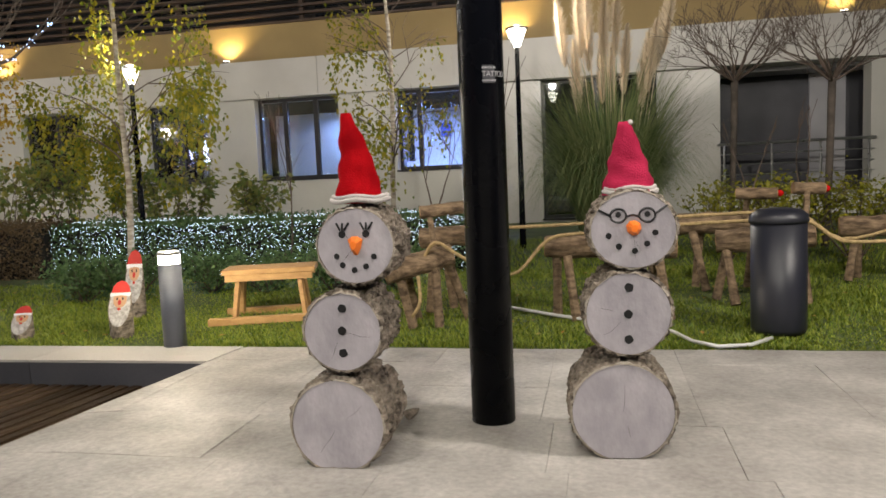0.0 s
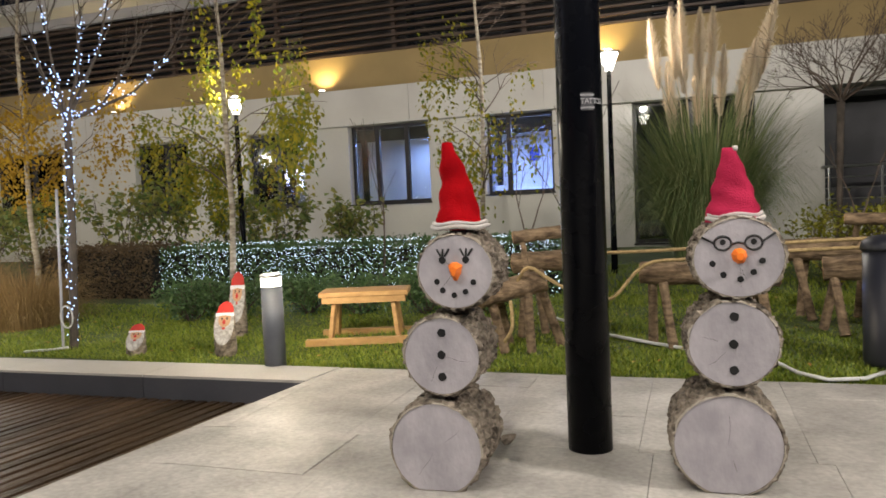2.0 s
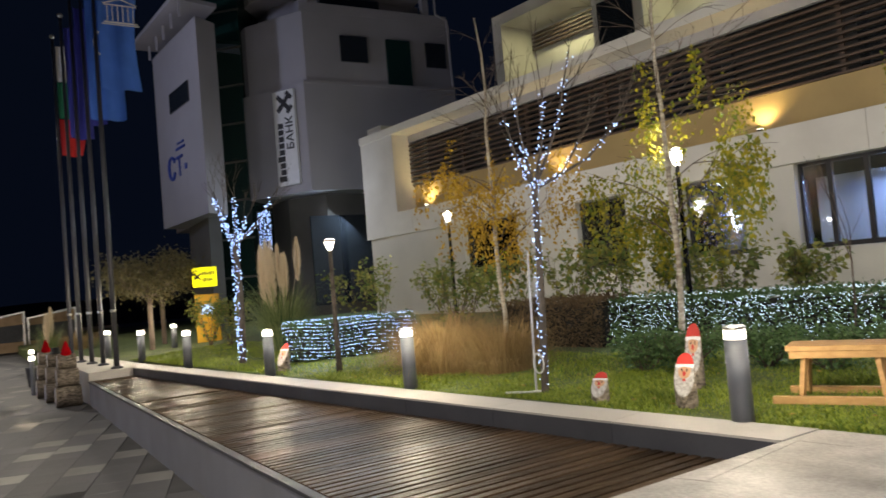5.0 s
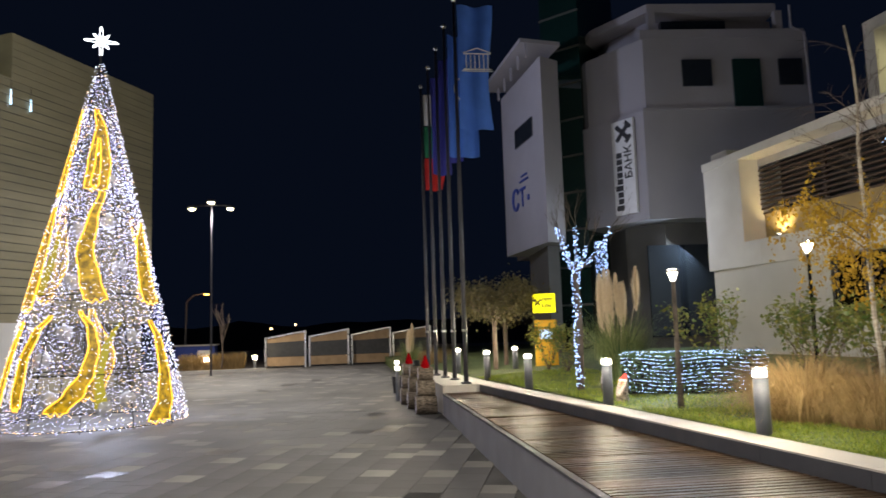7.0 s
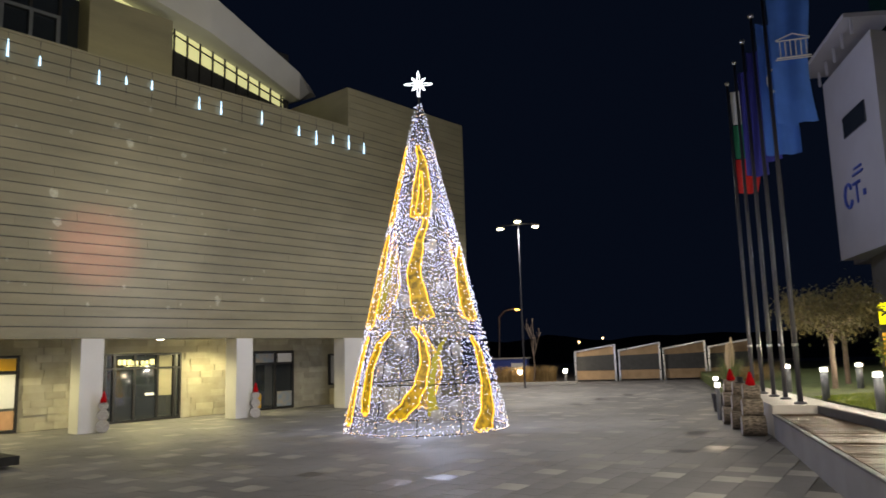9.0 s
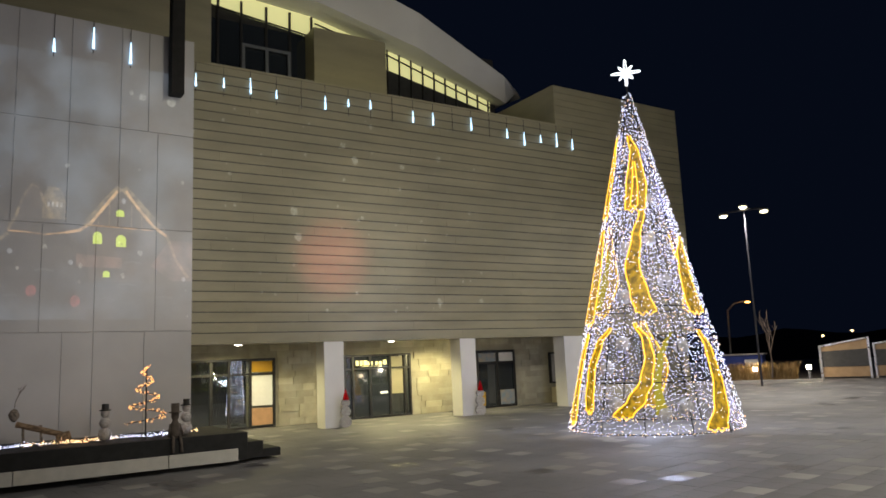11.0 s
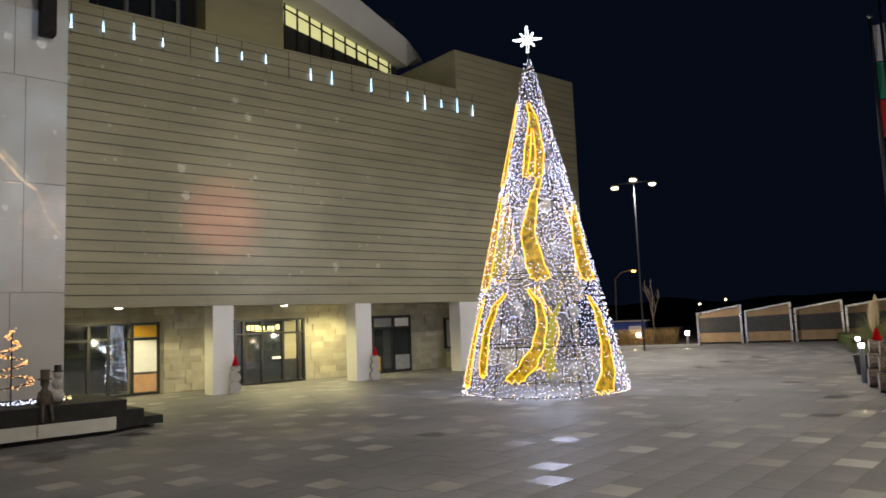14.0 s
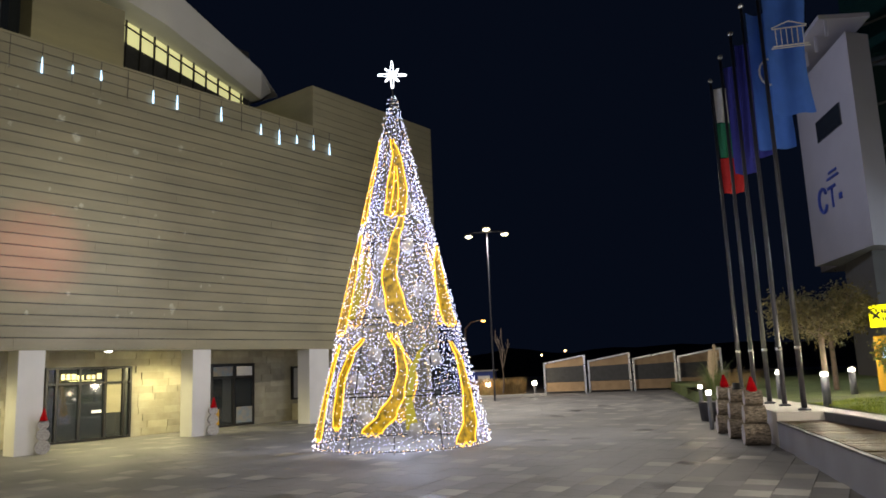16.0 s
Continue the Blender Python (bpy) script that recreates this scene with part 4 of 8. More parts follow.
part("parapet", fbox(FACE, 0.05, 6.3, 0.03, 0.14, 12.2, 12.55), M_BANK, bank)
part("string_course", fbox(FACE, 0.0, 6.4, -0.05, -0.002, 9.44, 9.56), M_BANK, bank)
part("drain_pipe", Geo().tube([FACE @ Vector(p) for p in ((5.75, -0.1, 13.4), (5.75, -0.1, 12.55), (6.25, -0.08, 12.35), (6.3, -0.08, 9.6))], 0.045, 8), M_BANK, bank)
curtain = base("led_curtain", "curtain of small blue-white lights in the bank's lower window", "light")
part("backing", Geo().box((-26.36, 9.42, 4.15), (0.04, 0.5, 1.45)), M_GLASS, curtain)
cq, cr_ = Geo(), random.Random(77)
for k in range(220):
    cq.dot((-26.30, 9.2 + 0.055 * cr_.randint(0, 8), 4.85 - 1.4 * cr_.random()), 0.014)
tagged(part("light_string", cq, M_LEDBLUE, curtain), kind="stuff")
part("lower_window", fbox(FACE, 0.2, 3.4, 1.0, 1.1, 1.2, 4.6), M_GLASS, bank)
cv = (Vector((*D_, 0)) - Vector((*C_, 0))).normalized()
FACE2 = Matrix.Translation((*C_, 0)) @ pose(0, 0, 0, 0, 0, math.degrees(math.atan2(cv.y, cv.x)))
sign = base("vertical_bank_sign", "tall white sign board with a black crossed emblem and lettering bars", "sign")
part("board", fbox(FACE2, 1.55, 2.55, -0.16, -0.04, 5.75, 9.30), M_SIGNWHITE, sign)
q = Geo()
for s in (-1, 1):
    q.box((0, 0, 0), (0.82, 0.02, 0.17), FACE2 @ pose(2.07, -0.175, 8.82, 0, 45 * s, 0))
    q.box((0.38, 0, 0.0), (0.15, 0.02, 0.34), FACE2 @ pose(2.07, -0.177, 8.82, 0, 45 * s, 0))
part("emblem", q, M_INKBLACK, sign)
zz = 5.90
for i in range(9):
    wide = 0.34 if i in (0, 3) else 0.25
    part("letter_bar", fbox(FACE2, 1.98 - wide, 1.98, -0.18, -0.165, zz, zz + 0.20), M_INKBLACK, sign)
    zz += 0.248
tx = bpy.data.curves.new("lettering", "FONT")
tx.body, tx.size, tx.align_x, tx.align_y = "БАНК", 0.46, "LEFT", "BOTTOM_BASELINE"
tx.extrude, tx.offset = 0.006, 0.008
tx.materials.append(M_INKBLACK)
lt = new("lettering", tx)
lt.parent = sign
lt.matrix_world = FACE2 @ Matrix.Translation((2.43, -0.172, 7.05)) @ Matrix(((0, -1, 0, 0), (0, 0, -1, 0), (1, 0, 0, 0), (0, 0, 0, 1)))
wing = (Vector((*B_, 0)) - Vector((*A_, 0))).normalized()
FACE3 = Matrix.Translation((*A_, 0)) @ pose(0, 0, 0, 0, 0, math.degrees(math.atan2(wing.y, wing.x)))
logo = base("wall_logo", "blue ring and bar emblem on the bank wing", "sign")
q = Geo()
q.tube([FACE3 @ Vector((1.65 + 0.36 * math.cos(a), -0.03, 6.85 + 0.42 * math.sin(a))) for a in np.linspace(0.5, 5.8, 20)], 0.06, 6)
part("ring", q, M_INKBLUE, logo)
for a, b, z0, z1 in ((2.45, 2.55, 6.45, 7.2), (2.15, 2.85, 7.1, 7.2), (3.1, 3.3, 6.6, 6.8), (2.2, 3.2, 7.42, 7.5), (2.4, 3.1, 7.62, 7.69)):
    part("bar", fbox(FACE3, a, b, -0.05, -0.01, z0, z1), M_INKBLUE, logo)
part("window", fbox(FACE3, 1.85, 4.0, -0.05, 0.02, 8.9, 9.65), M_GLASS, bank)
lamp("bank_lobby_light", "AREA", look((-25.2, 12.6, 4.6), (-23.0, 9.0, 0.6)), 130, (0.70, 0.85, 1.0), 1.2)
# no street lamp stands here: unseen fills added to brighten the bank's walls
lamp("unseen_bank_fill", "POINT", pose(-21.5, 8.5, 4.2), 130, (0.85, 0.9, 1.0), 0.4)
lamp("unseen_bank_fill", "SPOT", look((-23.0, -2.5, 9.0), (-27.0, 9.0, 9.0)), 1200, (0.70, 0.75, 1.0), 0.3, 80, 0.9)

# ---- led cone tree ----
TC = Vector((-16.17, -5.22, 0))
TR, TH = 1.84, 7.75
cone = base("light_tree", "tall cone of white lights with gold ribbons and star", "christmas tree")


def on_cone(a, z, out=0.0):
    r = TR * (1 - z / TH) + 0.02 + out
    return Vector((TC.x + r * math.cos(a), TC.y + r * math.sin(a), z))


r5 = random.Random(21)
q, qw, qf = Geo(), Geo(), Geo()
STRINGS = 128
for k in range(STRINGS):
    # every string hangs from the height at which its neighbours leave it room
    reach = 0.99 if k % 8 == 0 else (0.95 if k % 4 == 0 else (0.86 if k % 2 == 0 else 0.66))
    a0 = 2 * math.pi * k / STRINGS
    z = r5.uniform(0.02, 0.14)
    while z < TH * reach:
        a = a0 + r5.gauss(0, 0.016) / (1.05 - z / TH)
        (qw if r5.random() < 0.15 else q).dot(on_cone(a, z, r5.uniform(-0.04, 0.05)), r5.uniform(0.0062, 0.0105))
        z += r5.uniform(0.08, 0.14)
# glowing dots added inside imitate the lilac haze between the lights
for i in range(4200):
    z = TH * (1 - math.sqrt(r5.random())) * 0.99
    qf.dot(on_cone(r5.uniform(0, 6.2832), z, r5.uniform(-0.12, -0.02)), r5.uniform(0.007, 0.012))
tagged(part("haze_dots", qf, M_LEDHAZE, cone), kind="stuff")
for i in range(150):
    a = 2 * math.pi * i / 150
    (qw if i % 3 else q).dot(on_cone(a, 0.06), 0.007)
tagged(part("light_string", q, M_LEDTREE, cone), kind="stuff")
tagged(part("warm_light_string", qw, M_LEDWARM, cone), kind="stuff")
for z in (0.05, 1.05, 2.6, 4.2, 5.8):
    q = Geo().tube([on_cone(2 * math.pi * i / 48, z, -0.05) for i in range(49)], 0.013, 6, False)
    part("frame_ring", q, M_TREEFRAME, cone)
for i in range(12):
    a = 2 * math.pi * i / 12 + 0.2
    part("frame_rod", Geo().tube([on_cone(a, 0.0, -0.05), on_cone(a, TH * 0.98, -0.03)], 0.011, 6), M_TREEFRAME, cone)
face = math.atan2(-TC.y, -TC.x)


def ribbon(line, lit=True):
    """A gold ribbon along a centre line: (angle from the open side, height, half width)."""
    pts = []
    for (a0, z0, w0), (a1, z1, w1) in zip(line, line[1:]):
        for k in range(6):
            t = k / 6
            t2 = t * t * (3 - 2 * t)
            pts.append((a0 + (a1 - a0) * t2, z0 + (z1 - z0) * t, w0 + (w1 - w0) * t))
    pts.append(line[-1])
    out = 0.03 if lit else -0.05
    L, R_ = [], []
    for a, z, w in pts:
        r = TR * (1 - z / TH) + 0.05
        L.append(on_cone(face + a - w / r, z, out))
        R_.append(on_cone(face + a + w / r, z, out))
    # the lower hem sags unevenly between its corners
    hem = [L[-1].lerp(R_[-1], k / 6) + Vector((0, 0, 0.05 * math.sin(k * 2.6) - 0.03)) for k in range(1, 6)]
    q = Geo()
    q.v = [tuple(p) for pair in zip(L, R_) for p in pair]
    q.f = [(2 * i, 2 * i + 1, 2 * i + 3, 2 * i + 2) for i in range(len(L) - 1)]
    rib = part("gold_ribbon", q, M_GOLDMESH if lit else M_OLIVEMESH, cone, "gold tinsel ribbon edged with rope light")
    if lit:
        part("rope_light", Geo().tube(L + hem + R_[::-1], 0.014, 5), M_GOLDLED, rib)


ribbon([(-0.15, 6.56, 0.03), (0.10, 6.14, 0.09), (0.04, 5.39, 0.22), (-0.05, 4.78, 0.22)])
ribbon([(0.02, 5.9, 0.02), (0.0, 5.4, 0.05), (-0.08, 4.85, 0.08)])
ribbon([(0.12, 4.72, 0.05), (-0.08, 4.14, 0.09), (-0.19, 3.49, 0.15), (-0.08, 2.86, 0.19), (0.01, 2.49, 0.21)])
ribbon([(-0.18, 2.28, 0.02), (-0.03, 1.9, 0.07), (0.0, 1.56, 0.09), (-0.06, 1.1, 0.12), (-0.18, 0.74, 0.18), (-0.35, 0.40, 0.21)])
ribbon([(0.35, 2.04, 0.03), (0.24, 1.82, 0.06), (0.14, 1.55, 0.07), (0.07, 0.98, 0.07), (0.09, 0.42, 0.13)], False)
ribbon([(1.2, 4.15, 0.05), (1.0, 3.74, 0.15), (0.91, 3.24, 0.18), (0.90, 2.76, 0.22), (0.94, 2.46, 0.24)])
ribbon([(0.81, 2.08, 0.03), (0.92, 1.72, 0.10), (0.92, 1.12, 0.15), (0.85, 0.58, 0.21), (0.70, 0.12, 0.27)])
ribbon([(-1.15, 4.42, 0.05), (-1.19, 3.58, 0.22), (-1.2, 2.94, 0.27), (-1.21, 2.34, 0.28)])
ribbon([(-0.85, 3.9, 0.05), (-0.9, 3.2, 0.13), (-1.0, 2.6, 0.14)], False)
ribbon([(-0.58, 2.2, 0.03), (-0.77, 1.87, 0.09), (-0.87, 1.36, 0.11), (-0.85, 0.8, 0.13), (-0.82, 0.5, 0.11)])
ribbon([(-1.1, 2.1, 0.03), (-1.2, 1.6, 0.10), (-1.22, 1.0, 0.13), (-1.2, 0.25, 0.2)])
ribbon([(-1.3, 6.6, 0.02), (-1.2, 5.94, 0.10), (-1.22, 5.26, 0.13), (-1.21, 4.7, 0.16)])
ribbon([(2.2, 4.4, 0.05), (2.0, 3.4, 0.2), (2.2, 2.6, 0.25)])
ribbon([(3.2, 2.4, 0.05), (3.0, 1.4, 0.2), (3.2, 0.4, 0.3)])
ribbon([(-2.2, 4.6, 0.05), (-2.4, 3.4, 0.2), (-2.2, 2.6, 0.25)])
for a, z in ((-0.42, 1.85), (0.52, 1.75), (0.40, 0.55), (-0.50, 0.62), (-0.42, 2.85), (0.48, 3.15), (-0.42, 3.9), (0.12, 0.42), (0.42, 5.0), (-0.7, 1.35), (0.3, 4.1)):
    part("bauble", Geo().lathe(on_cone(face + a, z, -0.16), [(0.03, -0.16), (0.12, -0.11), (0.16, 0), (0.12, 0.11), (0.03, 0.16)], 14), M_BAUBLE, cone, smooth=True)
side = Vector((-math.sin(face), math.cos(face), 0))
sc = TC + Vector((0, 0, 8.18))
star = Geo()
for i in range(8):
    a = math.pi * i / 4
    ln, wd = (0.34, 0.032) if i % 2 == 0 else (0.225, 0.024)
    d = side * math.cos(a) + Vector((0, 0, 1)) * math.sin(a)
    o = side * -math.sin(a) + Vector((0, 0, 1)) * math.cos(a)
    # each ray is a narrow loop of light tube
    star.tube([sc + d * 0.02, sc + d * ln * 0.35 + o * wd, sc + d * ln * 0.9 + o * wd * 0.6, sc + d * ln, sc + d * ln * 0.9 - o * wd * 0.6, sc + d * ln * 0.35 - o * wd, sc + d * 0.02], 0.0075, 6)
star_ob = part("star", star, M_STAR, cone, "eight-pointed star of white light tubes")
part("star_stem", Geo().tube([TC + Vector((0, 0, 7.6)), sc - Vector((0, 0, 0.03))], 0.012, 6), M_TREEFRAME, cone)

# ---- flagpoles ----
POLES = [(-15.27, 2.44, 8.85), (-16.55, 2.38, 8.80), (-17.45, 2.28, 8.6), (-18.5, 2.19, 8.5), (-20.0, 2.15, 8.5)]


def cloth(o, width, z1, z0, seed, waves=3):
    q = Geo()
    nx, nz = 8, 10
    for j in range(nz + 1):
        for i in range(nx + 1):
            s, t = i / nx, j / nz
            q.v.append((o[0] + 0.07 * math.sin(s * waves * 3.1 + t * 2.0 + seed), o[1] + 0.06 + s * width * (0.92 + 0.08 * math.cos(t * 5 + seed)), z1 + (z0 - z1) * t - 0.03 * math.sin(s * 3)))
    for j in range(nz):
        for i in range(nx):
            a = j * (nx + 1) + i
            q.f.append((a, a + 1, a + nx + 2, a + nx + 1))
    return q


for i, (x, y, z) in enumerate(POLES):
    fp = base("flagpole", ("dark metal flagpole with a bright blue flag", "dark metal flagpole with a blue and white flag", "dark metal flagpole with a navy flag", "dark metal flagpole with a navy flag", "dark metal flagpole with a white, green and red flag")[i], "flagpole", "flagpoles")
    part("mast", Geo().tube([(x, y, 0.57), (x, y, 4), (x, y, z)], [0.050, 0.042, 0.030], 12), M_FLAGPOLE, fp, smooth=True)
    part("finial", Geo().lathe((x, y, z), [(0.02, 0), (0.06, 0.05), (0.06, 0.09), (0.02, 0.13)], 12), M_STEEL, fp)
    part("cleat", Geo().lathe((x, y, 1.64), [(0.045, 0), (0.062, 0.015), (0.062, 0.045), (0.045, 0.06)], 12), M_STEEL, fp)
    part("foot", Geo().lathe((x, y, 0.572), [(0.11, 0), (0.11, 0.03), (0.065, 0.05)], 14), M_FLAGPOLE, fp)
    if i == 4:
        for k, mt in enumerate((M_FLAGWHITE, M_FLAGGREEN, M_FLAGRED)):
            part("flag_band", cloth((x, y), 0.55, z - 0.15 - k * 0.92, z - 0.15 - (k + 1) * 0.92, 4), mt, fp, smooth=True)
    else:
        fl = part("flag", cloth((x, y), (0.80, 0.70, 0.62, 0.60)[i], z - (0.05, 0.15, 0.2, 0.2)[i], z - (2.85, 3.1, 2.8, 2.8)[i], i * 1.7), (M_FLAGBLUE, M_FLAGBLUE, M_FLAGNAVY, M_FLAGNAVY)[i], fp, smooth=True)
        if i == 0:
            em = Geo()
            for k in range(6):
                em.box((x + 0.13, y + 0.22 + k * 0.095, z - 1.38), (0.006, 0.018, 0.30))
            em.box((x + 0.13, y + 0.46, z - 1.56), (0.006, 0.62, 0.03))
            em.box((x + 0.13, y + 0.46, z - 1.60), (0.006, 0.68, 0.02))
            em.box((x + 0.13, y + 0.46, z - 1.21), (0.006, 0.60, 0.025))
            for s in (-1, 1):
                em.tube([(x + 0.13, y + 0.46 + s * 0.31, z - 1.19), (x + 0.13, y + 0.46, z - 1.08)], 0.012, 5)
            part("emblem", em, M_FLAGWHITE, fl, "plain white temple emblem")
        if i == 1:
            part("emblem", Geo().tube([(x + 0.10, y + 0.4 + 0.2 * math.cos(a), z - 1.5 + 0.28 * math.sin(a)) for a in np.linspace(0, 6.28, 16)], 0.02, 5), M_FLAGWHITE, fl)

# ---- lamps ----


def bollard(x, y, z, watts):
    b = base("bollard_light", "grey cylindrical garden bollard with a lit top ring", "bollard light", "bollard lights")
    part("post", Geo().lathe((x, y, z - 0.05), [(0.074, 0), (0.074, 0.59)], 20), M_BOLLARD, b, smooth=True)
    part("diffuser", Geo().lathe((x, y, z + 0.54), [(0.069, 0.002), (0.069, 0.060)], 20), M_BOLLGLOW, b, "glowing ring", True)
    part("cap", Geo().lathe((x, y, z + 0.602), [(0.074, 0), (0.074, 0.018), (0.066, 0.026)], 20), M_STEEL, b, "pale metal cap")
    for k in range(2):
        a = 0.6 + 2.4 * k
        part("rib", Geo().tube([(x + 0.071 * math.cos(a), y + 0.071 * math.sin(a), z + 0.54), (x + 0.071 * math.cos(a), y + 0.071 * math.sin(a), z + 0.602)], 0.004, 4), M_BOLLARD, b)
    lamp("bollard_lamp", "POINT", pose(x, y, z + 0.75), watts, (1.0, 0.87, 0.64), 0.10)


for x, y in ((-3.16, 4.47), (-6.93, 4.09), (-10.25, 3.70), (-13.5, 3.34), (-16.4, 3.10), (-19.2, 2.85), (-19.3, 4.4)):
    bollard(x, y, 0.585, 48 if x > -5 else (105 if x > -8 else (95 if x > -12 else 60)))
for x, y in ((-38.5, -7.2), (-40.0, -5.0)):
    b = base("low_bollard_light", "short dark bollard with a small glowing top", "bollard light")
    part("post", Geo().lathe((x, y, 0), [(0.07, 0), (0.07, 0.5)], 12), M_BOLLARD, b)
    part("diffuser", Geo().lathe((x, y, 0.5), [(0.11, 0), (0.11, 0.2)], 12), M_BOLLGLOW, b)
    lamp("bollard_lamp", "POINT", pose(x + 0.3, y, 0.85), 45, WARM, 0.1)


def street_lamp(x, y, z0, z1, watts, label, dark=M_POLE):
    s = base("street_lamp", label, "street lamp", "garden lamps")
    part("pole", Geo().tube([(x, y, z0 - 0.1), (x, y, z0 + 0.5), (x, y, z1 - 0.06 - 0.20 * (1.0 if z1 > 3.3 else (0.8 if z1 > 2.6 else 0.6)))], [0.045, 0.035, 0.026], 12), dark, s, smooth=True)
    k = 1.0 if z1 > 3.3 else (0.8 if z1 > 2.6 else 0.6)
    part("diffuser", Geo().lathe((x, y, z1 - 0.07 - 0.20 * k), [(0.04 * k, 0), (0.115 * k, 0.19 * k), (0.115 * k, 0.20 * k)], 18), M_LAMPGLOW, s, "glowing white conical glass", True)
    part("cap", Geo().lathe((x, y, z1 - 0.05), [(0.14 * k, -0.015), (0.14 * k, 0.0), (0.05, 0.03)], 18), dark, s)
    for j in range(4):
        a = math.pi / 4 + j * math.pi / 2
        part("bracket", Geo().tube([(x + 0.045 * k * math.cos(a), y + 0.045 * k * math.sin(a), z1 - 0.07 - 0.20 * k), (x + 0.125 * k * math.cos(a), y + 0.125 * k * math.sin(a), z1 - 0.06)], 0.006, 5), dark, s)
    lamp("street_lamp_light", "POINT", pose(x, y, z1 + 0.08), watts, NEUTRAL, 0.06)


street_lamp(-1.8, 9.3, 0.7, 3.42, 130, "slim black street lamp with a glowing conical head by the pampas")
street_lamp(-5.8, 7.35, 0.65, 3.05, 75, "slim black street lamp shining through birch leaves")
street_lamp(-11.3, 7.65, 0.7, 3.0, 190, "slim black street lamp before the end of the pale building")
street_lamp(-9.25, 4.32, 0.6, 2.42, 60, "short brown lamp post with a small lit head", M_TRUNK)
mast = base("mast_lamp", "tall grey mast with three glowing floodlights", "street lamp")
MX, MY = -34.3, -6.2
part("mast", Geo().tube([(MX, MY, 0), (MX, MY, 7.95)], [0.05, 0.03], 10), M_FLAGPOLE, mast)
part("arm", Geo().tube([(MX + 0.0, MY - 0.85, 7.75), (MX, MY + 0.85, 7.75)], 0.04, 6), M_FLAGPOLE, mast)
for dy, dz in ((-0.85, 7.65), (0, 7.95), (0.85, 7.65)):
    hd = part("head", Geo().box((MX + 0.1, MY + dy, dz), (0.35, 0.34, 0.10), None, 0.02), M_FLAGPOLE, mast)
    part("lens", Geo().lathe((MX + 0.14, MY + dy, dz - 0.09), [(0.10, -0.06), (0.17, 0), (0.12, 0.03)], 12), glow("flood_lens", (1.0, 0.88, 0.55), 9) if "flood_lens" not in bpy.data.materials else bpy.data.materials["flood_lens"], hd)
lamp("mast_light", "SPOT", pose(MX + 0.3, MY, 7.5), 2600, NEUTRAL, 0.3, 150, 0.7)

# ---- big pole, bin ----
pole = base("pavilion_pole", "thick black painted steel pole standing on the terrace", "pole")
part("shaft", Geo().lathe((-0.712, 3.41, 0.555), [(0.092, 0), (0.092, 4.2)], 40), M_POLE, pole, smooth=True)
part("foot_ring", Geo().lathe((-0.712, 3.41, 0.558), [(0.108, 0), (0.108, 0.006), (0.093, 0.010)], 32), M_DARK, pole)
sd = Vector((0.02, 0.45, 0)) - Vector((-0.712, 3.41, 0))
sa = math.atan2(sd.y, sd.x) + 0.12
q = Geo()
for j, (z0, z1) in enumerate(((1.975, 2.045),)):
    for i in range(8):
        a0, a1 = sa - 0.05 + i * 0.07, sa - 0.05 + (i + 1) * 0.07
        q.poly([(-0.712 + 0.0932 * math.cos(a), 3.41 + 0.0932 * math.sin(a), z) for a, z in ((a0, z0), (a1, z0), (a1, z1), (a0, z1))])
sticker = tagged(part("sticker", q, M_SLATE), "small worn dark sticker with pale lettering on the pole", "sticker")
ta = sa + 0.22
for i, ch in enumerate("TATTOO"):
    tx = bpy.data.curves.new("lettering", "FONT")
    tx.body, tx.size, tx.align_x, tx.align_y = ch, 0.031, "CENTER", "CENTER"
    tx.extrude = 0.0003
    tx.materials.append(M_WALLPLAIN)
    lt = new("lettering", tx)
    lt.parent = sticker
    la = sa + 0.02 + i * 0.18
    lt.matrix_world = pose(-0.712 + 0.0942 * math.cos(la), 3.41 + 0.0942 * math.sin(la), 2.010, 90, 0, math.degrees(la) + 90)
for zz in (1.985, 2.035):
    qb = Geo()
    for i in range(9):
        qb.box((-0.026 + i * 0.0065, 0, 0), (0.0042, 0.0006, 0.007), pose(-0.712 + 0.0945 * math.cos(ta), 3.41 + 0.0945 * math.sin(ta), zz, 0, 0, math.degrees(ta) + 90))
    part("lettering_bar", qb, M_WALLPLAIN, sticker)
bin_ = base("litter_bin", "dark grey metal cylinder with a domed lid on the lawn edge", "bin")
part("body", Geo().lathe((0.61, 5.26, 0.60), [(0.150, 0), (0.158, 0.03), (0.158, 0.66)], 36), M_BIN, bin_, smooth=True)
part("lid", Geo().lathe((0.61, 5.26, 1.262), [(0.166, 0), (0.168, 0.02), (0.160, 0.05), (0.12, 0.078), (0.05, 0.088)], 36), M_BIN, bin_, smooth=True)
part("foot", Geo().lathe((0.61, 5.26, 0.55), [(0.12, 0), (0.12, 0.055)], 24), M_DARK, bin_)

# ---- log snowmen ----


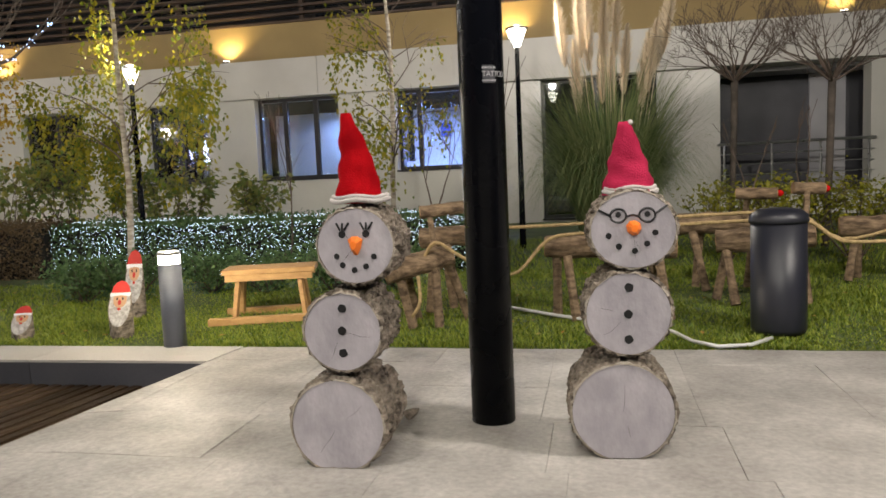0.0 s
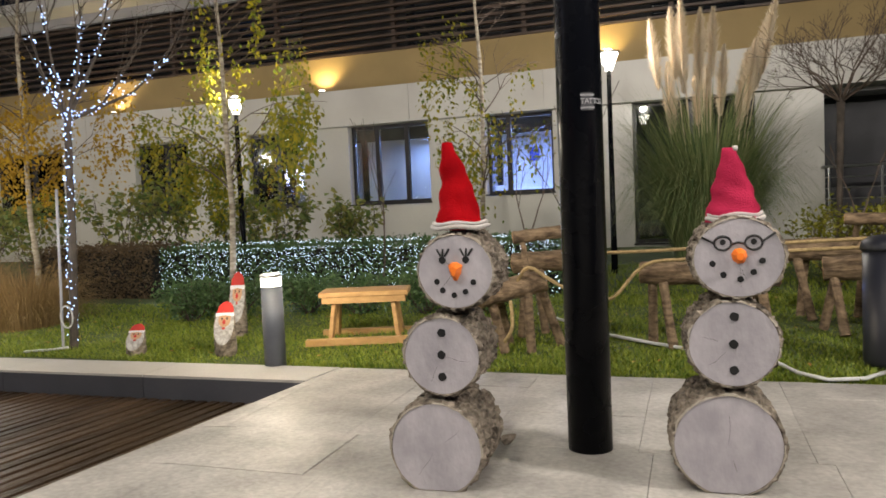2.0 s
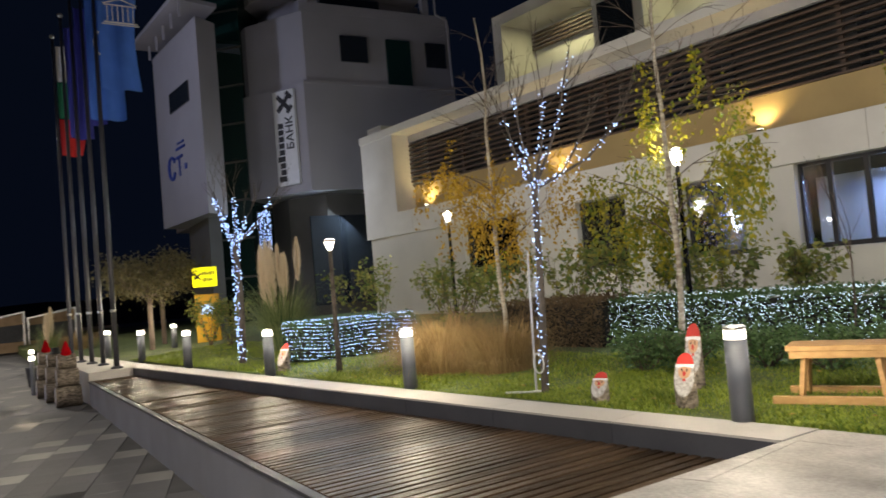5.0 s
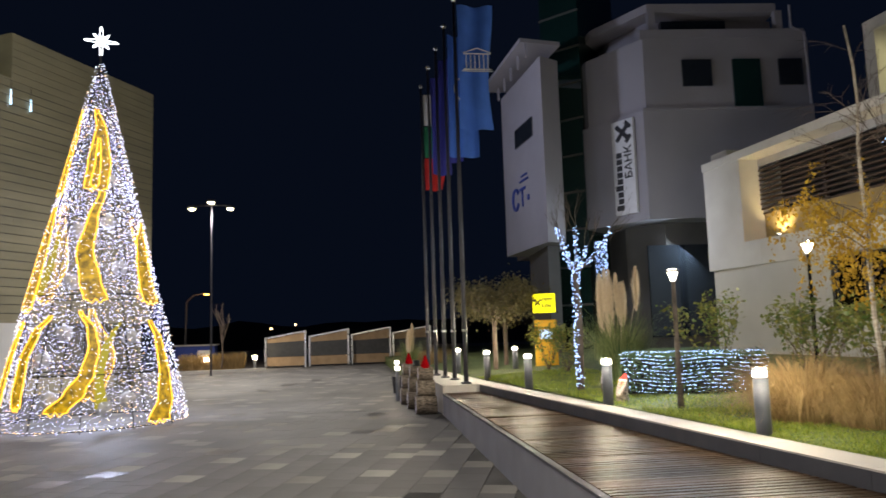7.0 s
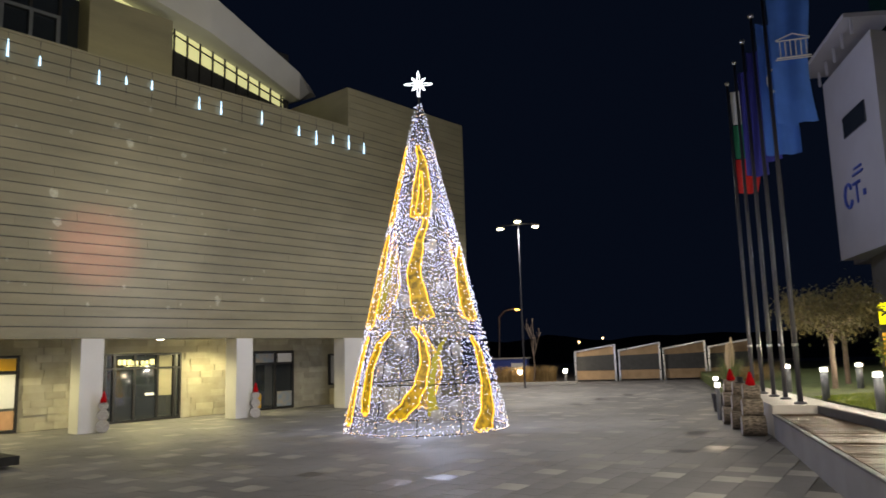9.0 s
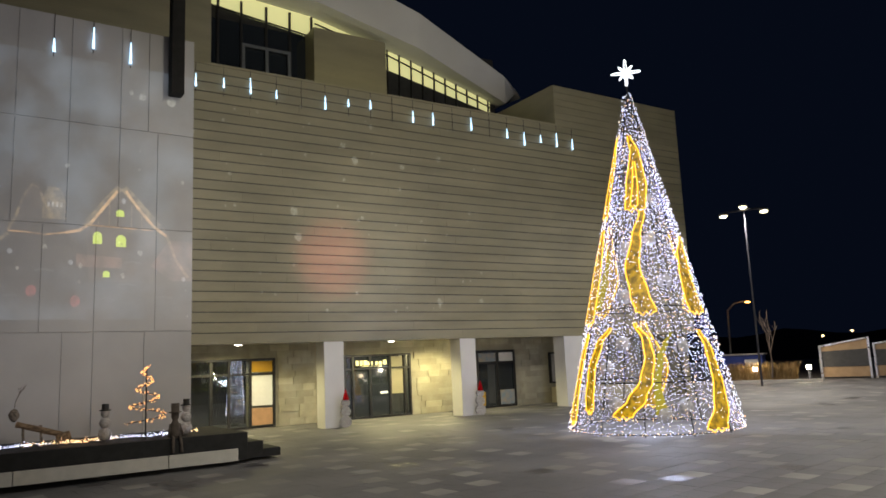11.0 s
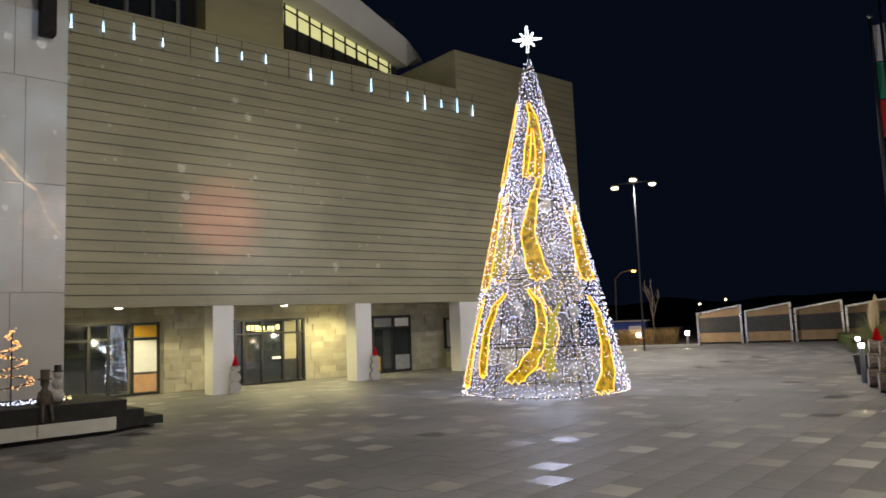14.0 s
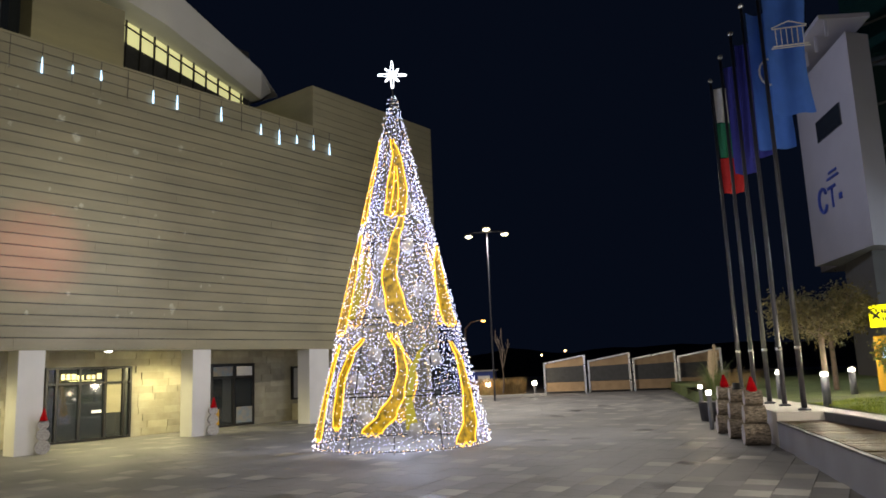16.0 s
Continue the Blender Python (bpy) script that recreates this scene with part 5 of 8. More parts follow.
def log_piece(parent, c, axis, r, length, flat=None, seed=0, ratio=1.0):
    """A barked log lying along axis from its painted front face at c."""
    ax = Vector(axis).normalized()
    right = ax.cross(Vector((0, 0, 1))).normalized()
    c = Vector(c)
    n = 90
    rr = random.Random(seed)
    prof = [1 + 0.018 * noise.noise(Vector((math.cos(2 * math.pi * j / n) * 1.2, math.sin(2 * math.pi * j / n) * 1.2, seed * 3.1))) for j in range(n)]

    def ring(t, grow, jag=0.0):
        out = []
        for j in range(n):
            a = 2 * math.pi * j / n
            rad = r * prof[j] * grow
            if jag:
                rad += jag * noise.noise(Vector((j * 0.55, t * 31.0, seed * 7.7)))
            dx, dz = rad * math.cos(a), rad * math.sin(a) * ratio
            if flat is not None:
                dz = max(dz, flat)
            out.append(c + ax * t + right * dx + Vector((0, 0, dz)))
        return out
    disc = Geo()
    f0 = ring(0.0, 0.955)
    disc.v = [tuple(p) for p in f0] + [tuple(p + ax * 0.02) for p in f0]
    disc.f = [tuple(range(n))] + [(i, (i + 1) % n, n + (i + 1) % n, n + i) for i in range(n)]
    bark = Geo()
    steps = 26
    rings = [ring(0.002, 0.955), ring(-0.002, 0.980, 0.006), ring(-0.001, 0.998, 0.009)]
    for i in range(steps + 1):
        t = 0.010 + (length - 0.01) * i / steps
        rg = []
        for j, p in enumerate(ring(t, 1.005, 0.006)):
            ja = 2 * math.pi * j / n
            cx_, cy_ = math.cos(ja) * r * 34, math.sin(ja) * r * 34
            crease = max(0.0, 0.16 - abs(noise.noise(Vector((cx_, cy_, t * 16 + seed * 3.3))))) / 0.16
            ridge = 0.004 * noise.noise(Vector((cx_ * 2.2, cy_ * 2.2, t * 60 + seed))) + 0.003 - 0.011 * crease
            o = p - (c + ax * t)
            q2 = p + o.normalized() * ridge * 2.2
            if flat is not None:
                q2.z = max(q2.z, c.z + flat)
            rg.append(q2)
        rings.append(rg)
    for rg in rings:
        bark.v += [tuple(p) for p in rg]
    for i in range(len(rings) - 1):
        for j in range(n):
            a, b = i * n + j, i * n + (j + 1) % n
            bark.f.append((a, a + n, b + n, b))
    e = (len(rings) - 1) * n
    bark.f.append(tuple(range(e, e + n)))
    lg = part("log", bark, M_BARK, parent, smooth=False)
    part("painted_face", disc, M_LOGWHITE, lg, "white-painted sawn face")
    rim = Geo()
    inner, outer = ring(-0.004, 0.962, 0.003), ring(-0.002, 0.995, 0.010)
    rim.v = [tuple(p) for p in inner] + [tuple(p) for p in outer] + [tuple(p + ax * 0.012) for p in outer]
    for j in range(n):
        k = (j + 1) % n
        if noise.noise(Vector((j * 0.23, seed * 1.9, 4.0))) > -0.28:
            rim.f += [(j, k, n + k, n + j), (n + j, n + k, 2 * n + k, 2 * n + j)]
    part("bark_edge", rim, M_LOGEDGE, lg, "torn pale bark edge")
    for k in range(2):
        a = rr.uniform(0, 6.28)
        r0, r1 = rr.uniform(0.0, 0.35) * r, rr.uniform(0.45, 0.8) * r
        pts = []
        for s in range(4):
            rad, aa = r0 + (r1 - r0) * s / 3, a + rr.uniform(-0.05, 0.05)
            pts.append(c + right * (rad * math.cos(aa)) + Vector((0, 0, max(rad * math.sin(aa) * ratio, (flat or -9) + 0.01))) - ax * 0.0004)
        part("drying_crack", Geo().tube(pts, [0.0003, 0.0007, 0.0006, 0.0003], 4), M_TRUNK, lg)
    return right


def painted_dot(parent, name, c, right, ax, dx, dz, r, seed):
    q = Geo()
    n = 14
    o = Vector(c) + right * dx + Vector((0, 0, dz)) - ax * 0.0015
    pts = [o + right * (r * math.cos(2 * math.pi * j / n) * (1 + 0.08 * math.sin(j * 2.3 + seed))) + Vector((0, 0, r * math.sin(2 * math.pi * j / n) * (1 + 0.08 * math.cos(j * 1.7 + seed)))) for j in range(n)]
    q.v = [tuple(p) for p in pts] + [tuple(p - ax * 0.002) for p in pts]
    q.f = [tuple(range(n, 2 * n))] + [(i, (i + 1) % n, n + (i + 1) % n, n + i) for i in range(n)]
    part(name, q, M_BLACKPAINT, parent)


def stroke(parent, name, c, right, ax, pts, r=0.0040):
    part(name, Geo().tube([Vector(c) + right * a + Vector((0, 0, b)) - ax * 0.002 for a, b in pts], r, 5), M_BLACKPAINT, parent)


def hat(parent, c, right, ax, r, top, bend, felt, seed, brim_r):
    """A soft cone hat with a turned brim; bend shifts its tip sideways."""
    q = Geo()
    n, m = 26, 16
    h = top - c.z
    for i in range(m + 1):
        t = i / m
        rad = r * (1 - t) ** 0.9 + 0.017 * t
        rad *= 1 + 0.06 * math.sin(t * 21 + seed) * t
        cen = c + right * (bend * t ** 1.5) + Vector((0, 0, h * t)) + ax * 0.015 * math.sin(t * 5)
        for j in range(n):
            a = 2 * math.pi * j / n
            k = 1 + 0.16 * noise.noise(Vector((math.cos(a) * 1.6, math.sin(a) * 1.6, t * 5 + seed))) + 0.05 * math.sin(t * 24 + 3 * math.cos(a + seed))
            q.v.append(tuple(cen + right * (rad * k * math.cos(a)) + ax * (rad * k * 0.8 * math.sin(a))))
    for i in range(m):
        for j in range(n):
            a, b = i * n + j, i * n + (j + 1) % n
            q.f.append((a, b, b + n, a + n))
    q.f.append(tuple(range(m * n, m * n + n)))
    ht = part("hat", q, felt, parent, "soft pointed felt hat", True)
    b = Geo()
    pts = [c + right * (brim_r * math.cos(2 * math.pi * j / 30)) + ax * (brim_r * 0.8 * math.sin(2 * math.pi * j / 30)) + Vector((0, 0, 0.010 + 0.004 * math.sin(0.9 * j))) for j in range(31)]
    b.tube(pts, 0.0085, 8, False, 0.1, 12)
    b.tube([p + Vector((0, 0, 0.014)) - (p - c) * 0.06 for p in pts], 0.0075, 8, False, 0.1, 12)
    if felt == M_FELTPINK:
        tip = c + right * (bend + 0.022) + Vector((0, 0, h * 0.985)) - ax * 0.02
        part("pompom", Geo().lathe(tip, [(0.002, -0.010), (0.008, -0.007), (0.010, 0), (0.008, 0.007), (0.002, 0.010)], 12), M_FELTWHITE, ht, smooth=True)
    part("brim", b, M_FELTWHITE, ht, "pale turned-up hat brim", True)


AX = Vector((-math.sin(radians(9)), math.cos(radians(9)), 0))


def snowman(label, foot, specs, hat_spec, eyes):
    s = base("log_snowman", label, "log snowman", "log snowmen")
    ft = Vector(foot)
    for k, (z, r, ln, flat, dx, rt) in enumerate(specs):
        c = Vector((ft.x, ft.y, z)) + AX.cross(Vector((0, 0, 1))) * dx
        right = log_piece(s, c, AX, r, ln, flat, 3 + k + int(abs(ft.x) * 10), rt)
        if k == 1:
            for dz in (0.085, 0.005, -0.075) if eyes == "lash" else (0.095, 0.0, -0.09):
                painted_dot(s, "button", c, right, AX, 0.0 + (0.004 if dz > 0.05 else 0), dz, 0.0155, dz * 50)
        if k == 2:
            if eyes == "lash":
                for sx in (-0.043, 0.043):
                    painted_dot(s, "eye", c, right, AX, sx - 0.002, 0.042, 0.013, 1)
                    for da in (-0.012, 0.002, 0.016):
                        stroke(s, "eyelash", c, right, AX, [(sx - 0.002 + da * 0.5, 0.056), (sx - 0.002 + da * (1.6 if da else 1), 0.082)])
                md = [(-0.068, -0.035), (-0.048, -0.066), (-0.006, -0.084), (0.036, -0.072), (0.066, -0.038)]
            else:
                for sx in (-0.050, 0.048):
                    painted_dot(s, "eye", c, right, AX, sx, 0.055, 0.010, 1)
                    stroke(s, "spectacle_ring", c, right, AX, [(sx + 0.027 * math.cos(a), 0.052 + 0.024 * math.sin(a)) for a in np.linspace(0, 6.2832, 17)])
                stroke(s, "spectacle_bridge", c, right, AX, [(-0.024, 0.048), (-0.002, 0.054), (0.021, 0.048)])
                stroke(s, "spectacle_arm", c, right, AX, [(-0.077, 0.052), (-0.118, 0.074)])
                stroke(s, "spectacle_arm", c, right, AX, [(0.075, 0.056), (0.116, 0.084)])
                md = [(-0.084, -0.018), (-0.050, -0.056), (0.004, -0.072), (0.046, -0.048), (0.074, -0.010)]
            for i, (a, b) in enumerate(md):
                painted_dot(s, "mouth_dot", c, right, AX, a, b, 0.0105, i)
            nc = c + right * 0.002 + Vector((0, 0, 0.004 if eyes == "lash" else 0.006)) - AX * 0.002
            nose = Geo()
            if eyes == "lash":
                pr = [(-0.027, 0.018), (-0.012, 0.030), (0.008, 0.030), (0.027, 0.018), (0.020, -0.010), (0.006, -0.036), (-0.006, -0.036), (-0.020, -0.012)]
            else:
                pr = [(-0.026, 0.010), (-0.014, 0.026), (0.006, 0.028), (0.022, 0.018), (0.026, -0.002), (0.014, -0.022), (-0.006, -0.025), (-0.022, -0.012)]
            k0 = len(pr)
            nose.v = [tuple(nc + right * a + Vector((0, 0, b))) for a, b in pr] + [tuple(nc - AX * 0.030 + right * a * 0.45 + Vector((0, 0, b * 0.45))) for a, b in pr]
            nose.f = [tuple(range(k0, 2 * k0))] + [(i, (i + 1) % k0, k0 + (i + 1) % k0, k0 + i) for i in range(k0)]
            part("nose", nose, M_ORANGE, s, "short orange carrot nose")
            hz, hr, htop, bend, felt, br, hdx = hat_spec
            hat(s, Vector((c.x, c.y, hz)) + AX * 0.085 + right * hdx, right, AX, hr, htop, bend, felt, ft.x, br)
    return s


snowman("log snowman with a red felt hat, eyelashes and carrot nose", (-1.10, 2.785, 0.58),
        [(0.735, 0.175, 0.34, -0.153, -0.029, 1.0), (1.080, 0.144, 0.30, None, 0.009, 1.0), (1.385, 0.141, 0.26, None, 0.073, 0.96)],
        (1.532, 0.093, 1.850, -0.035, M_FELTRED, 0.103, 0.005), "lash")
snowman("log snowman with a crimson felt hat and painted spectacles", (-0.125, 3.08, 0.58),
        [(0.748, 0.184, 0.32, -0.166, -0.024, 1.0), (1.105, 0.151, 0.28, None, 0.0, 1.0), (1.400, 0.150, 0.24, None, 0.022, 0.92)],
        (1.522, 0.098, 1.778, -0.020, M_FELTPINK, 0.092, 0.0), "specs")
stump = Geo().tube([(-0.94, 3.0, 0.72), (-0.915, 2.99, 0.735), (-0.89, 2.985, 0.75)], [0.022, 0.017, 0.004], 6, wob=0.2)
solo("broken_branch", stump, M_BARK, "short broken branch stub on a log", "branch")

# ---- lawn ----
q = Geo()
us, ws = np.linspace(-32, 30, 63), [0, 0.3, 0.8, 1.4, 2.0, 2.8, 3.6, 4.6, 5.6, 6.8, 8.0, 12, 30]
for w in ws:
    for u in us:
        p = gd(float(u), w, 0)
        q.v.append((p.x, p.y, ground_z(p.x, p.y) if w < 10 else 0.8))
nu = len(us)
for j in range(len(ws) - 1):
    for i in range(nu - 1):
        a = j * nu + i
        q.f.append((a, a + 1, a + nu + 1, a + nu))
lawn = solo("lawn", q, M_SOIL, "lawn soil under short green grass", "lawn", kind="structure", smooth=True)
r6 = random.Random(31)
q = Geo()


def lawn_blades(u0, u1, w0, w1, n, h0, h1):
    for _ in range(n):
        p = gd(r6.uniform(u0, u1), w0 + (w1 - w0) * r6.random() ** 1.3, 0)
        z = ground_z(p.x, p.y)
        a, h = r6.uniform(0, 6.28), r6.uniform(h0, h1) * (0.7 + 0.6 * noise.noise(Vector((p.x * 1.3, p.y * 1.3, 2))))
        q.blade((p.x, p.y, z - 0.005), (math.cos(a) * h * 0.6, math.sin(a) * h * 0.6, 0), h, r6.uniform(0.006, 0.011), 0.3, 2)


lawn_blades(-5.2, 2.4, 0.02, 3.0, 80000, 0.035, 0.085)
lawn_blades(-3.0, 2.6, 2.5, 5.5, 14000, 0.06, 0.13)
lawn_blades(-9.0, -5.0, 0.02, 2.4, 20000, 0.05, 0.11)
lawn_blades(-17.5, -9.0, 0.02, 2.6, 16000, 0.06, 0.13)
solo("grass_blades", q, M_GRASS, "short green lawn grass, uneven and thin in places", "grass", kind="stuff")
q = Geo()
for _ in range(150):
    p = gd(r6.uniform(-10, 2.2), r6.uniform(0.05, 2.6), 0)
    q.leaf((p.x, p.y, ground_z(p.x, p.y) + 0.055), rv() * Vector((1, 1, 0.2)), (0, 0, 1), r6.uniform(0.03, 0.06), r6.uniform(0.02, 0.04))
solo("fallen_leaves", q, M_FALLEN, "scattered yellow-brown fallen leaves on the lawn", "leaves", kind="stuff")

# ---- plants ----


def branches(q, tips, p, d, length, r, depth, rr, spread, up=0.1, segs=3, kids=(2, 3), min_r=0.0025, shrink=0.72):
    pts, radii = [Vector(p)], [r]
    d = Vector(d).normalized()
    cur = Vector(p)
    for i in range(segs):
        d = (d + Vector((rr.uniform(-1, 1), rr.uniform(-1, 1), rr.uniform(-1, 1))) * 0.13 + Vector((0, 0, up * 0.3))).normalized()
        cur = cur + d * (length / segs)
        pts.append(cur.copy())
        radii.append(max(min_r, r * (1 - 0.45 * (i + 1) / segs)))
    q.tube(pts, radii, 7 if r > 0.02 else (5 if r > 0.008 else 3), False)
    tips.append((cur.copy(), d.copy(), depth, pts))
    if depth <= 0:
        return
    for k in range(rr.randint(*kids)):
        nd = (d + Vector((rr.uniform(-1, 1), rr.uniform(-1, 1), rr.uniform(-0.6, 1) * 0.8)) * spread + Vector((0, 0, up))).normalized()
        s = pts[rr.randint(max(1, segs - 1), segs)] if k else cur
        branches(q, tips, s, nd, length * rr.uniform(shrink - 0.12, shrink + 0.1), max(min_r, r * 0.6), depth - 1, rr, spread, up, segs, kids, min_r, shrink)


def leaf_cloud(q, centres, n, rad, size, rr, hang=0.0):
    for _ in range(n):
        c = rr.choice(centres)
        o = Vector((rr.gauss(0, 1), rr.gauss(0, 1), rr.gauss(0, 1))) * rad
        d = Vector((rr.uniform(-1, 1), rr.uniform(-1, 1), rr.uniform(-1, 0.6) - hang))
        s = rr.uniform(0.6, 1.2) * size
        q.leaf(c + o, d, (rr.uniform(-1, 1), rr.uniform(-1, 1), 1), s, s * 0.62)


def birch(x, y, top, seed, label, leaves, leafm, spread_r, low=1.0, lean=(0, 0), dens=1.0):
    rr = random.Random(seed)
    t = base("birch_tree", label, "tree", "birches")
    z0 = ground_z(x, y) - 0.05
    n = 9
    pts = [Vector((x + lean[0] * (i / n) + 0.04 * math.sin(i * 1.3 + seed), y + lean[1] * (i / n) + 0.04 * math.cos(i * 1.7 + seed), z0 + (top - z0) * i / n)) for i in range(n + 1)]
    part("trunk", Geo().tube(pts, [0.032 * (1 - 0.8 * i / n) + 0.005 for i in range(n + 1)], 9, True, 0.12, 12), M_BIRCHBARK, t, smooth=True)
    tw, tips = Geo(), []
    for k in range(int(26 * dens)):
        h = rr.uniform(0.20, 0.78) if rr.random() < 0.75 else rr.uniform(0.5, 0.97)
        i = min(n - 1, int(h * n))
        p = pts[i].lerp(pts[i + 1], h * n - i)
        a = rr.uniform(0, 6.28)
        ln = spread_r * (1.15 - 0.75 * h) * rr.uniform(0.6, 1.15)
        branches(tw, tips, p, (math.cos(a), math.sin(a), 0.9), ln * 0.62, 0.012 * (1.2 - h), 2, rr, 0.55, -0.18, 3, (2, 3), 0.0018, 0.7)
    part("twig_crown", tw, M_TWIG, t)
    lf = Geo()
    cs = [p for tip in tips for p in tip[3][1:] if p.z > low]
    if cs and leaves:
        cs = [c for c in cs if rr.random() < 1.1 - 0.70 * max(0.0, c.z - 2.4)]
        for _ in range(leaves // 16):
            c = rr.choice(cs)
            drop, dx, dy = rr.uniform(0.15, 0.85), rr.gauss(0, 0.05), rr.gauss(0, 0.05)
            strand = [c + Vector((dx * k / 6, dy * k / 6, -drop * k / 6)) for k in range(7)]
            leaf_cloud(lf, strand, 16, 0.032, 0.062, rr, 0.9)
        part("crown", lf, leafm, t, "loose hanging yellow leaves")
    return t


birch(-5.45, 6.75, 5.6, 4, "young birch with thin yellow-green autumn leaves by a lamp", 5200, M_BIRCHLEAF, 1.35, 1.15)
birch(-3.28, 8.85, 5.6, 9, "slim pale birch, nearly bare with few yellow leaves", 1700, M_BIRCHLEAF, 1.2, 0.9)
birch(-8.5, 6.6, 5.5, 12, "young birch with hanging amber autumn leaves", 3400, M_AMBERLEAF, 1.4, 1.7)


def bare_tree(x, y, fork, top, seed, rad):
    rr = random.Random(seed)
    t = base("bare_round_tree", "small pruned tree with a dense crown of bare twigs", "tree", "bare trees")
    z0 = ground_z(x, y) - 0.05
    q = Geo().tube([(x - 0.06, y, z0), (x - 0.02, y, (z0 + fork) / 2), (x, y, fork)], [0.042, 0.036, 0.042], 9, True, 0.15, 10)
    part("trunk", q, M_TRUNK, t, smooth=True)
    tw, tips = Geo(), []
    for k in range(15):
        a = 2 * math.pi * k / 15 + rr.uniform(-0.2, 0.2)
        el = rr.uniform(0.25, 1.1)
        branches(tw, tips, (x, y, fork - 0.04), (math.cos(a) * math.cos(el), math.sin(a) * math.cos(el), math.sin(el)), rad * 0.40, 0.013, 4, rr, 0.75, 0.05, 3, (2, 3), 0.0022, 0.70)
    part("twig_crown", tw, M_TWIG, t)


bare_tree(0.66, 9.7, 2.62, 3.6, 2, 1.05)
bare_tree(1.60, 9.3, 2.50, 3.5, 5, 1.05)


def pampas(x, y, n, h, plumes, label, seed, rad):
    rr = random.Random(seed)
    t = base("pampas_grass", label, "pampas grass")
    z0 = ground_z(x, y) - 0.02
    q = Geo()
    for _ in range(n):
        a, r0 = rr.uniform(0, 6.28), rad * 0.3 * math.sqrt(rr.random())
        out = rr.uniform(0.15, 1.0) ** 0.8 * rad
        q.blade((x + r0 * math.cos(a), y + r0 * math.sin(a), z0), (math.cos(a) * out, math.sin(a) * out, 0), h * rr.uniform(0.65, 1.1), rr.uniform(0.008, 0.015), rr.uniform(0.15, 0.85), 5)
    part("blade_tuft", q, M_PAMPAS, t)
    for _ in range(plumes):
        a, r0 = rr.uniform(0, 6.28), rad * 0.62 * math.sqrt(rr.random())
        px, py = x + r0 * math.cos(a), y + r0 * math.sin(a) * 0.6
        top = z0 + h * rr.uniform(0.92, 1.24)
        st = Geo().tube([(x + r0 * 0.3 * math.cos(a), y, z0), (px, py, top - 0.55)], 0.006, 5)
        stem = part("stem", st, M_PLUME, t)
        pl = Geo()
        for _k in range(1000):
            tt = rr.random()
            c = Vector((px + (0.03 + 0.22 * (px - x)) * tt, py, top - 0.85 + 0.85 * tt))
            wv = 0.062 * math.sin(math.pi * min(1, tt ** 0.8 * 0.88 + 0.10)) + 0.012
            b = rr.uniform(0, 6.28)
            pl.leaf(c, (math.cos(b) * 0.45, math.sin(b) * 0.45, rr.uniform(0.5, 1.1)), (math.sin(b), math.cos(b), 0.2), wv * rr.uniform(1.2, 2.9), 0.0065)
        part("plume", pl, M_PLUME, stem, "cream feathery plume")


pampas(-0.75, 9.65, 5000, 2.58, 16, "large pampas grass clump with tall cream plumes", 8, 1.25)
pampas(-13.7, 5.2, 1200, 1.75, 12, "pampas grass clump with cream plumes by a lit tree", 18, 1.0)
pampas(-23.2, 1.9, 350, 1.2, 4, "small pampas grass with pale plumes in a planter", 28, 0.6)


def clump(name, x, y, n, h, rad, material, label, seed):
    rr = random.Random(seed)
    q = Geo()
    z0 = ground_z(x, y)
    for _ in range(n):
        a, r0 = rr.uniform(0, 6.28), rad * 0.7 * math.sqrt(rr.random())
        out = rr.uniform(0.1, 1.25) * rad
        q.blade((x + r0 * math.cos(a), y + r0 * math.sin(a), z0 - 0.02), (math.cos(a) * out, math.sin(a) * out, 0), h * rr.uniform(0.35, 1.15), 0.0055, rr.uniform(0.25, 1.0), 5)
    solo(name, q, material, label, "ornamental grass", kind="stuff")


clump("dry_grass", -7.7, 5.05, 3600, 1.08, 0.75, M_DRYGRASS, "tall dry russet ornamental grass beside the hedge", 41)
clump("dry_grass", -6.95, 5.35, 2600, 0.92, 0.6, M_DRYGRASS, "tall dry russet ornamental grass beside the hedge", 42)
clump("dry_grass", -8.35, 5.4, 2600, 0.95, 0.65, M_DRYGRASS, "tall dry russet ornamental grass beside the hedge", 43)
clump("dry_grass", -25.5, 2.6, 1400, 1.0, 1.1, M_DRYGRASS, "rounded dry grass by the flag platform", 44)


